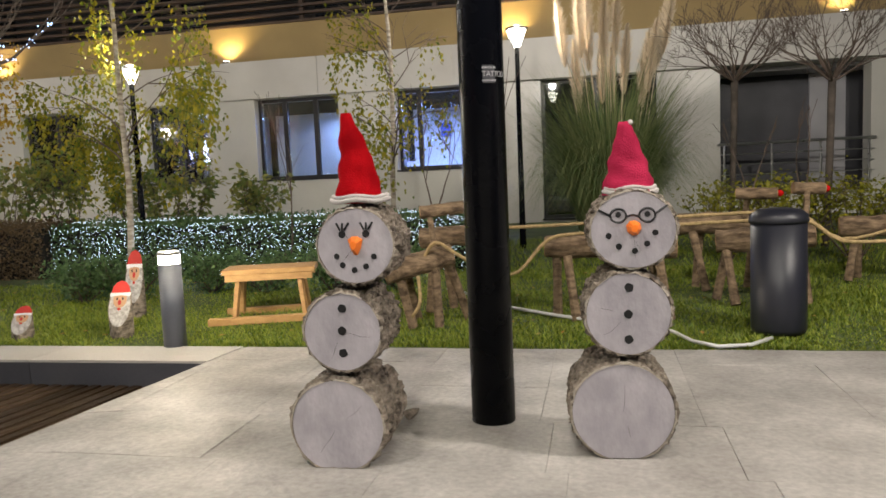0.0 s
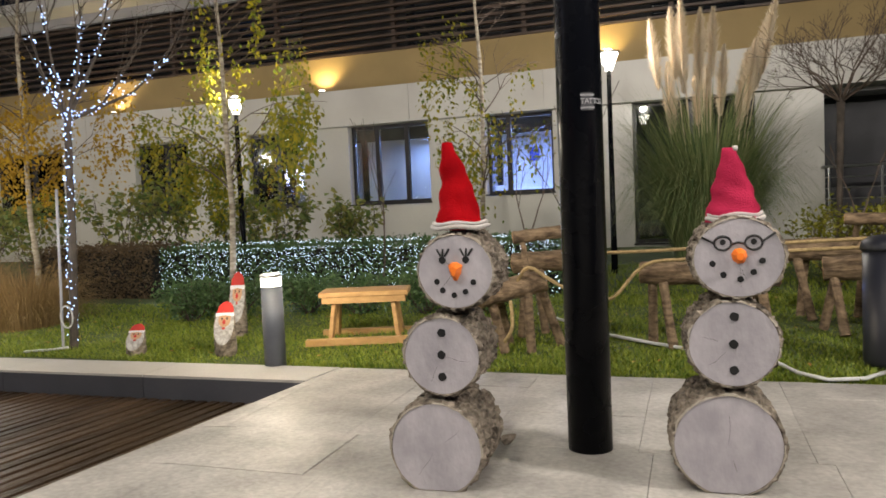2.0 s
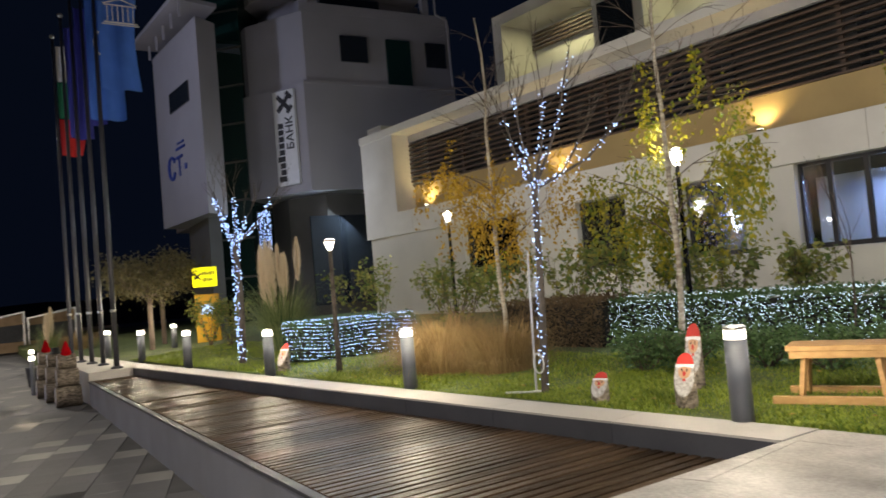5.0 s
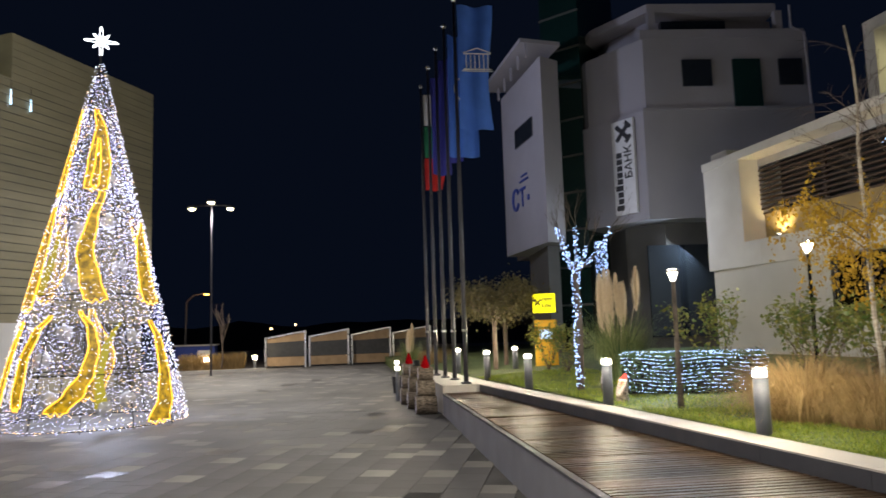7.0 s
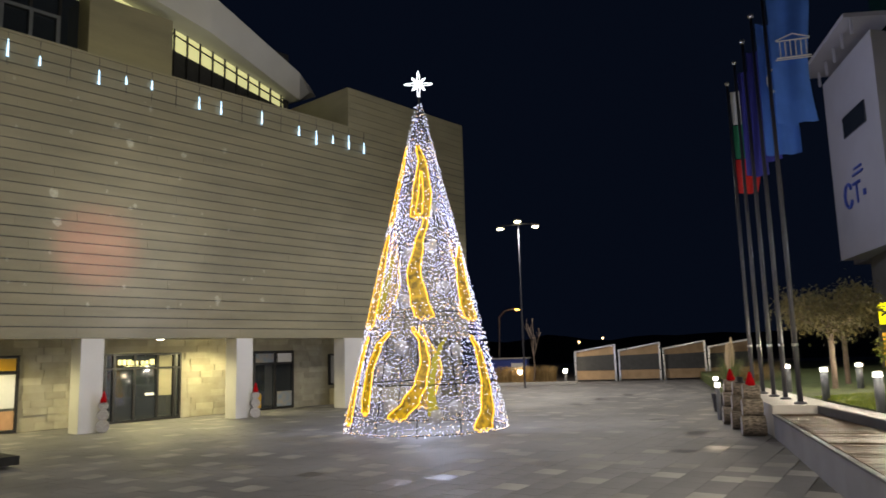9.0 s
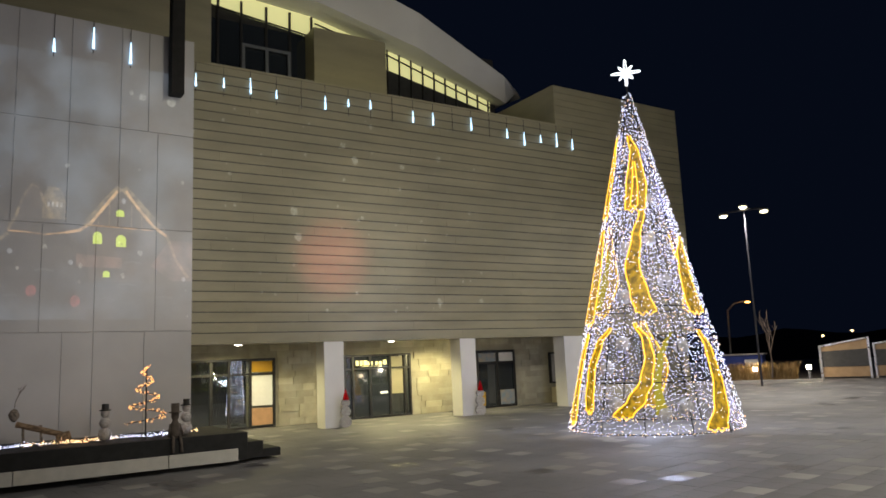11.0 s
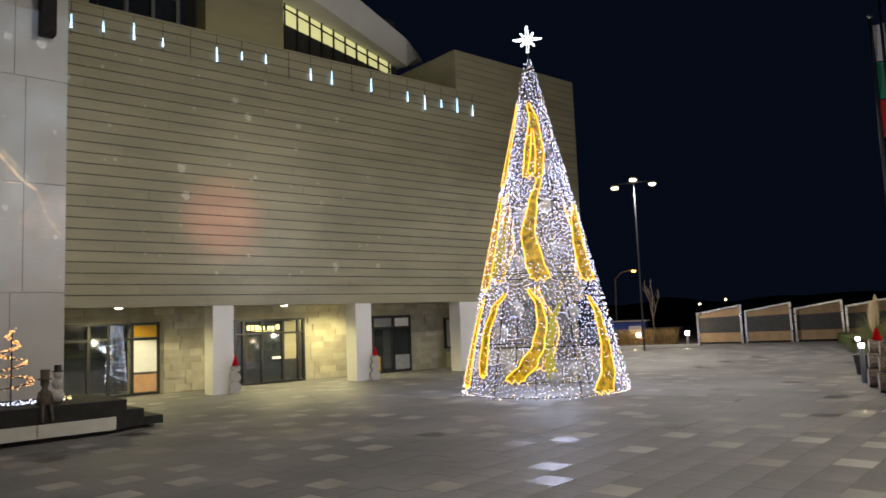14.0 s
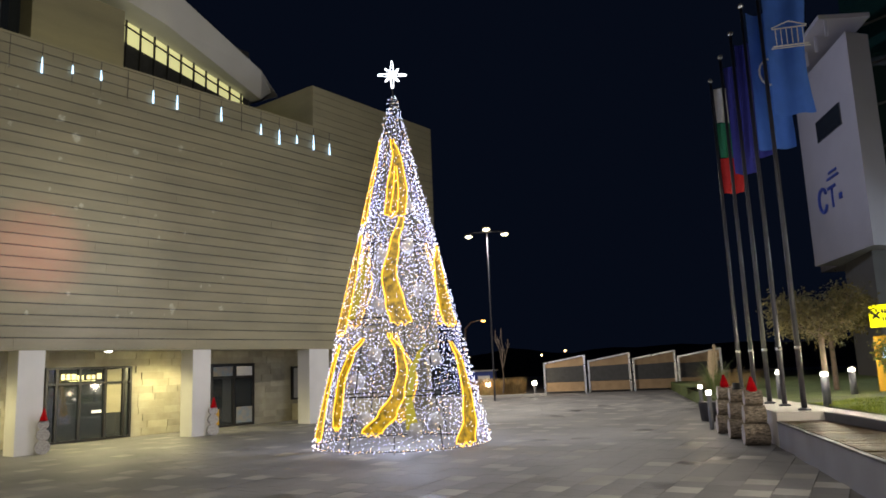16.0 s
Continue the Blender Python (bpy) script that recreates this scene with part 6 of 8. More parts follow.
def hedge(name, m, length, depth, z0, z1, n, material, label, seed, leds=0, led_m=None, size=0.045, big=1.0, rows=False):
    """A clipped hedge: a box core, its inner shade put into near-black, under a skin of leaves."""
    rr = random.Random(seed)
    hd = base(name, label, "hedge", "hedges")
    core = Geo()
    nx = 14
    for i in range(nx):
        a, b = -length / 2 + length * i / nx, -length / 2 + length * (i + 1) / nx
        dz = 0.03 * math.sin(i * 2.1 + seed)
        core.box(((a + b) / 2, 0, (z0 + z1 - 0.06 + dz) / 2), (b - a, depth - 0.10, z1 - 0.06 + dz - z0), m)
    part("shade_core", core, M_DARK, hd)
    q = Geo()
    for _ in range(n):
        x = rr.uniform(-length / 2, length / 2)
        s = rr.random()
        if s < 0.55:
            p = Vector((x, -depth / 2 + rr.gauss(0, 0.025), rr.uniform(z0, z1)))
        elif s < 0.9:
            p = Vector((x, rr.uniform(-depth / 2, depth / 2), z1 + rr.gauss(0, 0.03)))
        else:
            p = Vector((rr.choice((-1, 1)) * length / 2 + rr.gauss(0, 0.02), rr.uniform(-depth / 2, depth / 2), rr.uniform(z0, z1)))
        w = m @ p
        sz = rr.uniform(0.6, 1.3) * size
        q.leaf(w, (rr.uniform(-1, 1), rr.uniform(-1, 0.6), rr.uniform(-0.5, 1)), (rr.uniform(-1, 1), rr.uniform(-1, 1), 1), sz, sz * 0.6)
    part("leaf_cover", q, material, hd)
    if leds:
        q = Geo()
        for _ in range(leds):
            x = rr.uniform(-length / 2, length / 2)
            p = Vector((x, -depth / 2 - 0.035, z0 + (z1 - z0) * (1 - rr.random() ** 1.25))) if rr.random() < 0.8 else Vector((x, rr.uniform(-depth / 2, depth / 2), z1 + 0.04))
            if rows and p.y < -depth / 2:
                # the net hangs in level rows
                p.z = z0 + (z1 - z0) * (0.05 + round((p.z - z0) / (z1 - z0) * 10) / 10.5) + 0.02 * math.sin(x * 5.0) + rr.gauss(0, 0.004)
            q.dot(m @ p, rr.uniform(0.0030, 0.0060) * big)
        tagged(part("light_net", q, led_m, hd, "net of small cold white lights"), kind="stuff")
        lamp("net_light_glow", "AREA", m @ pose(0, -depth / 2 - 0.12, (z0 + z1) / 2, -90, 0, 0), 20.0, COOL, length * 0.9, size_y=0.3)


HED = GARDEN @ pose(-4.15, 3.35, 0)
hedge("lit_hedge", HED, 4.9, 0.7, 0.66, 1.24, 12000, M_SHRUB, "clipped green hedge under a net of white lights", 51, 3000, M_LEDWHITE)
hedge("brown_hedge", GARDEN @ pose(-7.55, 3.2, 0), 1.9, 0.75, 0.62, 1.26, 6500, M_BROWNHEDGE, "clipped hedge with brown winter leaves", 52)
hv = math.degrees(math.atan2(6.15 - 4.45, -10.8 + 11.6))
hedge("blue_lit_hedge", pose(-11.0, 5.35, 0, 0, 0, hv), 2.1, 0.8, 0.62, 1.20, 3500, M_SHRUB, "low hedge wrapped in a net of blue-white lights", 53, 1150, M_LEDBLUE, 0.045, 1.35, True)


def shrub(name, x, y, h, rad, n, material, label, size, seed, stems=7):
    rr = random.Random(seed)
    s = base(name, label, "shrub", "shrubs")
    z0 = ground_z(x, y) - 0.02
    tw, tips = Geo(), []
    for k in range(stems):
        a = 2 * math.pi * k / stems + rr.uniform(-0.3, 0.3)
        branches(tw, tips, (x, y, z0), (math.cos(a) * rad / h, math.sin(a) * rad / h, 1), h * 0.55, 0.010, 2, rr, 0.5, 0.15, 3, (2, 3), 0.0025, 0.65)
    part("twig_crown", tw, M_TWIG, s)
    q = Geo()
    leaf_cloud(q, [p for t in tips for p in t[3][1:]], n, 0.05, size, rr, 0.0)
    tagged(part("leaf_cover", q, material, s), kind="stuff")


for i, (x, y, h, r) in enumerate(((-7.5, 7.95, 1.15, 0.45), (-6.6, 8.1, 1.05, 0.45), (-6.0, 8.3, 1.0, 0.4), (-9.3, 7.3, 1.1, 0.55), (-5.0, 8.5, 0.85, 0.35), (-10.2, 7.0, 1.1, 0.55), (-8.4, 7.9, 1.1, 0.45), (-12.6, 6.6, 1.25, 0.7), (-10.9, 7.3, 1.1, 0.6), (-17.8, 4.9, 0.95, 0.5), (-16.9, 5.1, 0.9, 0.5))):
    shrub("laurel_shrub", x, y, h * 1.12, r * 1.0, 620, M_LAUREL, "broad-leaved evergreen shrub by the pale wall", 0.10, 60 + i)
for i, (x, y, h, r) in enumerate(((-4.2, 6.35, 0.42, 0.5), (-3.6, 6.35, 0.40, 0.5), (-3.0, 6.5, 0.42, 0.45), (-4.75, 5.95, 0.42, 0.45), (-5.15, 5.75, 0.38, 0.4), (-2.4, 6.55, 0.4, 0.4))):
    shrub("juniper_shrub", x, y, h, r, 2200, M_SHRUB, "low dark feathery juniper in front of the lit hedge", 0.045, 80 + i, 11)
for i, (x, y, h, r) in enumerate(((0.5, 8.1, 0.75, 0.4), (1.0, 8.0, 0.8, 0.45), (1.55, 7.9, 0.75, 0.4))):
    shrub("yellow_shrub", x, y, h, r, 1300, M_YELLOWSHRUB, "yellow-green leafy shrub behind the log animals", 0.05, 95 + i, 9)
for i, (x, y) in enumerate(((-1.72, 6.9), (-1.55, 7.0), (-3.9, 7.3))):
    rr = random.Random(110 + i)
    q, tips = Geo(), []
    branches(q, tips, (x, y, ground_z(x, y) - 0.03), (0.05, 0, 1), 0.9, 0.012, 2, rr, 0.35, 0.2, 4, (2, 3), 0.003, 0.7)
    solo("bare_sapling", q, M_TWIG, "thin leafless sapling in the lawn", "sapling", "saplings")


def led_tree(x, y, fork, top, seed, arms, label, r0, big=1.0):
    rr = random.Random(seed)
    t = base("lit_tree", label, "tree", "lit trees")
    z0 = ground_z(x, y) - 0.05
    q = Geo()
    q.tube([(x, y, z0), (x + 0.04, y + 0.03, (z0 + fork) / 2), (x + arms[0][0] * 0.15, y + arms[0][1] * 0.15, fork)], [r0, r0 * 0.85, r0 * 0.75], 10, True, 0.12, 9)
    f0 = Vector((x + arms[0][0] * 0.15, y + arms[0][1] * 0.15, fork))
    led = Geo()
    for k in range(int(150 * big)):
        s = rr.random()
        a = rr.uniform(0, 6.28)
        led.dot((x + (f0.x - x) * s + r0 * 1.1 * math.cos(a), y + (f0.y - y) * s + r0 * 1.1 * math.sin(a), z0 + 0.12 + (fork - z0 - 0.12) * s), rr.uniform(0.0055, 0.009) * big)
    tips = []
    for dx, dy, z in arms:
        e = Vector((x + dx, y + dy, z))
        mid = f0.lerp(e, 0.5) + Vector((dx, dy, 0)) * 0.10 - Vector((0, 0, 0.05))
        q.tube([f0, mid, e], [r0 * 0.5, r0 * 0.32, r0 * 0.12], 7, True)
        for k in range(int(44 * big)):
            s = rr.random()
            p = f0.lerp(mid, s * 2) if s < 0.5 else mid.lerp(e, s * 2 - 1)
            led.dot(p + Vector((rr.gauss(0, 0.022), rr.gauss(0, 0.022), rr.gauss(0, 0.02))), rr.uniform(0.0055, 0.009) * big)
        for k in range(3):
            branches(q, tips, mid.lerp(e, rr.random()), (dx + rr.uniform(-0.4, 0.4), dy + rr.uniform(-0.4, 0.4), 0.8), 0.35, 0.007, 2, rr, 0.5, 0.15, 3, (2, 3), 0.002, 0.7)
    part("trunk", q, M_TRUNK, t)
    tagged(part("light_string", led, M_LEDBLUE, t, "wound string of blue-white lights"), kind="stuff")
    lamp("string_glow", "POINT", pose(x, y - 0.25, (z0 + fork) / 2), 3.0, COOL, 0.3)
    return t


led_tree(-5.27, 4.55, 2.45, 3.7, 71, [(0.28, 0.42, 3.72), (0.10, 0.22, 3.40), (-0.12, -0.10, 3.12), (-0.06, -0.03, 3.38), (0.62, 0.66, 3.02), (0.35, 0.35, 2.8)], "slim tree wound with blue-white string lights on the lawn", 0.036)
led_tree(-12.3, 3.95, 2.6, 3.45, 72, [(0.03, 0.05, 3.42), (-0.05, -0.28, 3.42), (0.06, 0.20, 3.05), (0.22, 0.62, 3.36), (-0.02, -0.15, 3.1)], "tree wound with white string lights near the flagpoles", 0.065, 1.4)
stake = Geo().tube([(-5.33, 4.50, 0.58), (-5.30, 4.52, 1.90)], 0.011, 8)
solo("tree_stake", stake, M_WALLPLAIN, "pale plastic support tube beside the lit tree", "stake")
for i, (x, y, lab) in enumerate(((-19.7, 3.95, "round-crowned tree behind the flagpoles"), (-21.4, 4.6, "round-crowned tree behind the flagpoles"))):
    rr = random.Random(130 + i)
    t = base("street_tree", lab, "tree", "street trees")
    part("trunk", Geo().tube([(x, y, 0.5), (x, y, 1.7), (x + 0.05, y, 2.4)], [0.07, 0.06, 0.05], 8), M_TWIG, t)
    tw, tips = Geo(), []
    for k in range(10):
        a = k * 0.63
        branches(tw, tips, (x, y, 1.9), (math.cos(a), math.sin(a), 0.7), 0.62, 0.02, 2, rr, 0.5, 0.02, 3, (2, 4), 0.004, 0.7)
    part("limb_crown", tw, M_TWIG, t)
    q = Geo()
    leaf_cloud(q, [p for tp in tips for p in tp[3][1:]], 4600, 0.14, 0.10, rr, 0.5)
    part("crown", q, M_BROWNOLIVE, t)

# ---- log animals, bench, small figures ----


def lying_log(parent, a, b, r, seed, ends=True):
    a, b = Vector(a), Vector(b)
    n = 10
    pts = [a.lerp(b, i / n) for i in range(n + 1)]
    lg = part("body_log", Geo().tube(pts, [r * (1 + 0.05 * math.sin(i * 1.9 + seed)) for i in range(n + 1)], 18, True, 0.10, 14), M_BRANCH, parent, smooth=False)
    d = (b - a).normalized()
    for e, s in ((a, -1), (b, 1)):
        part("sawn_end", Geo().tube([e + d * s * 0.001, e + d * s * 0.006], [r * 0.88, r * 0.86], 18), M_CUTWOOD, lg)
    return lg


def reindeer(label, body, r, legs, head=None, neck=None, seed=0, antlers=True):
    t = base("log_reindeer", label, "log reindeer", "log reindeer")
    lying_log(t, body[0], body[1], r, seed)
    for top, foot in legs:
        part("leg", Geo().tube([top, Vector(top).lerp(Vector(foot), 0.5), foot], [0.034, 0.031, 0.034], 9, True, 0.15, 14), M_BRANCH, t)
    if head:
        part("neck", Geo().tube([neck[0], neck[1]], 0.022, 8), M_BRANCH, t)
        hd = lying_log(t, head[0], head[1], 0.045, seed + 1)
        tip = Vector(head[1]) + (Vector(head[1]) - Vector(head[0])).normalized() * 0.02
        part("red_nose", Geo().lathe(tip, [(0.006, -0.026), (0.02, -0.016), (0.027, 0), (0.02, 0.016), (0.006, 0.026)], 12), M_REDBALL, t, "shiny red ball nose", True)
        if antlers:
            rr = random.Random(seed)
            for sx in (-0.02, 0.03):
                q, tips = Geo(), []
                branches(q, tips, Vector(head[0]).lerp(Vector(head[1]), 0.3) + Vector((sx, 0, 0.03)), (sx * 8, 0.05, 1), 0.26, 0.007, 2, rr, 0.35, 0.2, 3, (2, 2), 0.0025, 0.75)
                part("antler", q, M_TWIG, t, "bare forked twig antler")
    return t


Z = 0.60
reindeer("reindeer made of barked logs with a red nose", ((-1.86, 5.02, 0.99), (-1.44, 5.22, 1.09)), 0.078,
         [((-1.78, 5.08, 0.97), (-1.70, 5.10, Z)), ((-1.54, 5.14, 1.02), (-1.53, 5.16, Z)), ((-1.78, 5.22, 0.98), (-1.78, 5.42, Z)), ((-1.50, 5.32, 1.02), (-1.40, 5.45, Z))],
         ((-1.64, 5.18, 1.385), (-1.33, 5.28, 1.415)), ((-1.55, 5.2, 1.06), (-1.58, 5.2, 1.36)), 1)
reindeer("log body of a second reindeer behind the first", ((-1.80, 5.62, 1.17), (-1.18, 5.70, 1.20)), 0.078,
         [((-1.70, 5.6, 1.12), (-1.74, 5.58, Z + 0.02)), ((-1.28, 5.66, 1.14), (-1.22, 5.62, Z + 0.02)), ((-1.66, 5.72, 1.12), (-1.62, 5.8, Z + 0.02)), ((-1.30, 5.76, 1.14), (-1.30, 5.85, Z + 0.02))], None, None, 3)
reindeer("barked log body on four branch legs, roped to the team", ((-0.86, 5.60, 1.10), (0.02, 5.66, 1.08)), 0.080,
         [((-0.78, 5.60, 1.06), (-0.79, 5.62, Z)), ((-0.70, 5.52, 1.04), (-0.63, 5.45, Z)), ((-0.10, 5.6, 1.04), (-0.02, 5.55, Z)), ((-0.14, 5.72, 1.04), (-0.12, 5.82, Z))], None, None, 5)
reindeer("log reindeer with a short log head and red nose", ((0.03, 6.72, 1.16), (0.78, 6.66, 1.18)), 0.085,
         [((0.14, 6.68, 1.10), (0.24, 6.62, Z + 0.03)), ((0.20, 6.76, 1.10), (0.16, 6.85, Z + 0.03)), ((0.62, 6.64, 1.10), (0.70, 6.6, Z + 0.03)), ((0.60, 6.72, 1.10), (0.56, 6.8, Z + 0.03))],
         ((0.46, 6.50, 1.40), (0.74, 6.46, 1.395)), ((0.52, 6.6, 1.2), (0.54, 6.52, 1.37)), 7, True)
reindeer("log reindeer with a pale sawn head end and red nose", ((0.30, 6.22, 1.06), (0.95, 6.18, 1.10)), 0.085,
         [((0.36, 6.20, 1.02), (0.42, 6.02, Z + 0.02)), ((0.38, 6.24, 1.02), (0.30, 6.3, Z + 0.02)), ((0.86, 6.18, 1.03), (0.90, 6.1, Z + 0.02)), ((0.84, 6.22, 1.03), (0.82, 6.32, Z + 0.02))],
         ((0.84, 6.40, 1.43), (1.05, 6.44, 1.42)), ((0.90, 6.25, 1.1), (0.93, 6.38, 1.40)), 9, True)
reindeer("barked log body on crossed branch legs at the team's end", ((1.28, 7.12, 1.08), (1.98, 7.05, 1.10)), 0.085,
         [((1.40, 7.1, 1.03), (1.33, 7.05, Z + 0.05)), ((1.42, 7.16, 1.03), (1.44, 7.25, Z + 0.05)), ((1.85, 7.05, 1.03), (1.92, 7.0, Z + 0.05)), ((1.84, 7.1, 1.03), (1.8, 7.2, Z + 0.05))], None, None, 11)
rope = base("rope", "long jute rope slung along the log reindeer", "rope")
for pts in ([(-1.60, 5.10, 1.08), (-1.50, 5.06, 1.19), (-1.36, 5.10, 1.10), (-1.18, 5.20, 0.98), (-1.0, 5.30, 0.96), (-0.80, 5.40, 1.17), (-0.50, 5.46, 1.205), (0.0, 5.52, 1.24), (0.45, 5.62, 1.25), (0.80, 5.6, 1.25), (1.0, 5.55, 1.12), (1.3, 5.6, 1.11)],
            [(-1.30, 5.56, 1.24), (-0.8, 5.6, 1.25), (-0.2, 5.7, 1.27), (0.3, 5.9, 1.28), (0.8, 6.0, 1.27), (1.1, 6.1, 1.08), (1.5, 6.4, 1.12)],
            [(-1.62, 5.02, 0.97), (-1.60, 4.98, 0.80), (-1.66, 4.98, 0.70)]):
    sm = []
    for i in range(len(pts) - 1):
        for s in range(4):
            t = s / 4
            p0, p1, p2, p3 = (Vector(pts[max(0, min(len(pts) - 1, i + k))]) for k in (-1, 0, 1, 2))
            sm.append(0.5 * (2 * p1 + (p2 - p0) * t + (2 * p0 - 5 * p1 + 4 * p2 - p3) * t * t + (3 * p1 - p0 - 3 * p2 + p3) * t ** 3))
    part("strand", Geo().tube(sm + [Vector(pts[-1])], 0.0125, 7), M_ROPE, rope, smooth=True)
hose = Geo()
hp = [(-1.89, 6.48, 0), (-1.51, 6.15, 0), (-1.14, 5.74, 0), (-0.8, 5.52, 0), (-0.5, 5.36, 0), (-0.25, 5.27, 0), (0.0, 5.14, 0), (0.11, 4.93, 0), (0.25, 4.82, 0), (0.43, 4.88, 0), (0.55, 5.04, 0)]
hose.tube([(x, y, ground_z(x, y) + 0.030) for x, y, _ in hp], 0.012, 8)
solo("white_cable_pipe", hose, M_HOSE, "white plastic cable pipe lying across the lawn", "pipe", smooth=True)
hose = Geo().tube([(x, y, ground_z(x, y) + 0.03) for x, y in ((-5.25, 4.49), (-5.30, 4.42), (-5.38, 4.36), (-5.43, 4.35), (-5.52, 4.29))], 0.010, 7)
solo("cable_loop", Geo().tube([(-5.25 + 0.07 * math.cos(a), 4.49, 0.86 + 0.09 * math.sin(a)) for a in np.linspace(0, 6.2832, 15)], 0.007, 6), M_HOSE, "loop of white cable hung on the lit tree trunk", "cable", smooth=True)
solo("white_cable", hose, M_HOSE, "white cable at the foot of the lit tree", "cable", smooth=True)

BENCH = pose(-2.97, 5.40, 0.59, 0, 0, 24) @ Matrix.Scale(1.12, 4)
bench = base("garden_table", "small raw pine table standing on a wooden frame", "table")
for i in range(3):
    part("top_board", Geo().box((0, -0.10 + i * 0.105, 0.345), (0.62, 0.10, 0.032), BENCH, 0.004), M_PINE, bench)
part("apron", Geo().box((0, -0.135, 0.305), (0.58, 0.022, 0.045), BENCH, 0.003), M_PINE, bench)
part("apron", Geo().box((0, 0.135, 0.305), (0.58, 0.022, 0.045), BENCH, 0.003), M_PINE, bench)
for sx in (-1, 1):
    for sy in (-1, 1):
        q = Geo().tube([BENCH @ Vector((sx * 0.20, sy * 0.10, 0.33)), BENCH @ Vector((sx * 0.235, sy * 0.15, 0.03))], 0.024, 4)
        part("leg", q, M_PINE, bench)
part("base_plank", Geo().box((0.03, -0.20, 0.028), (0.86, 0.06, 0.045), BENCH, 0.004), M_PINE, bench)
part("base_plank", Geo().box((0.05, 0.20, 0.028), (0.80, 0.06, 0.045), BENCH, 0.004), M_PINE, bench)


def santa_log(x, y, h, r, label):
    """A stump cut on a steep slant, its cut face painted."""
    z0 = ground_z(x, y) - 0.02
    n, rings = 22, 6
    d = Vector((0.35, -0.94, 0))
    sd = Vector((0.94, 0.35, 0))
    fig = base("painted_log_figure", label, "log figure", "painted log figures")
    q = Geo()
    for i in range(rings + 1):
        for j in range(n):
            a = 2 * math.pi * j / n
            f = math.sin(a)
            k = 1 + 0.04 * noise.noise(Vector((math.cos(a) * 2, f * 2, i * 0.7 + x)))
            p = Vector((x, y, z0 + h * (0.62 - 0.38 * f) * i / rings)) + (sd * math.cos(a) + d * f) * r * k
            q.v.append(tuple(p))
    for i in range(rings):
        for j in range(n):
            q.f.append((i * n + j, i * n + (j + 1) % n, (i + 1) * n + (j + 1) % n, (i + 1) * n + j))
    q.f.append(tuple(range(rings * n, rings * n + n)))
    part("log", q, M_BARK, fig)

    def spot(s_, f, off):
        return Vector((x, y, z0 + h * (0.62 - 0.38 * f))) + (sd * s_ + d * f) * r + Vector((0.2, -0.5, 0.8)) * off

    def paint(name, pts, material, off):
        k = len(pts)
        g_ = Geo()
        g_.v = [tuple(spot(s_, f, off - 0.003)) for s_, f in pts] + [tuple(spot(s_, f, off)) for s_, f in pts]
        g_.f = [tuple(range(k, 2 * k))] + [(i, (i + 1) % k, k + (i + 1) % k, k + i) for i in range(k)]
        part(name, g_, material, fig)

    oval = lambda cs, cf, rs, rf, m=14: [(cs + rs * math.cos(6.2832 * k / m), cf + rf * math.sin(6.2832 * k / m)) for k in range(m)]
    paint("beard", oval(0, 0.10, 0.92, 0.86, 18), M_SANTAWHITE, 0.004)
    paint("face", oval(0, -0.16, 0.58, 0.34), M_SANTASKIN, 0.008)
    paint("hat", [(-0.84, -0.42), (-0.70, -0.72), (-0.42, -0.90), (0.0, -0.99), (0.42, -0.90), (0.70, -0.72), (0.84, -0.42)], M_SANTARED, 0.008)
    paint("hat_trim", [(-0.88, -0.44), (0.88, -0.44), (0.86, -0.28), (0.0, -0.34), (-0.86, -0.28)], M_SIGNWHITE, 0.012)
    paint("nose", oval(0.0, -0.02, 0.15, 0.11, 10), M_SANTARED, 0.016)
    for s_ in (-0.24, 0.24):
        paint("eye", oval(s_, -0.19, 0.07, 0.06, 8), M_BLACKPAINT, 0.012)
    paint("mouth", oval(0.0, 0.24, 0.16, 0.05, 8), M_SANTARED, 0.010)


santa_log(-4.53, 4.52, 0.25, 0.074, "short slanted log painted red and white on the lawn")
santa_log(-3.80, 4.70, 0.42, 0.082, "slanted log painted red and white on the lawn")
santa_log(-4.18, 5.30, 0.56, 0.072, "tall slanted log painted red and white by the hedge")
santa_log(-10.5, 4.0, 0.42, 0.09, "slanted painted log near the blue-lit hedge")
santa_log(-12.0, 4.3, 0.55, 0.09, "slanted painted log near the lit tree")

# stacked log figures at the far end of the deck
for i, (x, y) in enumerate(((-15.15, 1.58), (-16.3, 1.50), (-17.4, 1.42))):
    s = base("log_stack_figure", "stack of three barked logs by the platform wall", "log figure", "log stacks")
    zz = 0.0
    for k, (r, ln) in enumerate(((0.19, 0.42), (0.165, 0.36), (0.14, 0.3))):
        c = Vector((x, y - ln / 2, zz + r))
        lg = part("log", Geo().tube([c, c + Vector((0, ln * 0.5, 0)), c + Vector((0, ln, 0))], r, 20, True, 0.06, 12), M_BARK, s)
        part("painted_face", Geo().tube([c - Vector((0, 0.004, 0)), c + Vector((0, 0.004, 0))], r * 0.92, 20), M_LOGWHITE, lg)
        zz += 2 * r * 0.96
    if i != 1:
        part("cap", Geo().lathe((x, y, zz - 0.02), [(0.10, 0), (0.08, 0.08), (0.02, 0.26)], 14), M_FELTRED, s, smooth=True)
    else:
        part("cap", Geo().lathe((x, y, zz - 0.02), [(0.12, 0), (0.12, 0.02), (0.075, 0.02), (0.075, 0.12)], 14), M_BLACKPAINT, s, smooth=True)
pl = base("round_planter", "dark round planter tub at the platform edge", "planter")
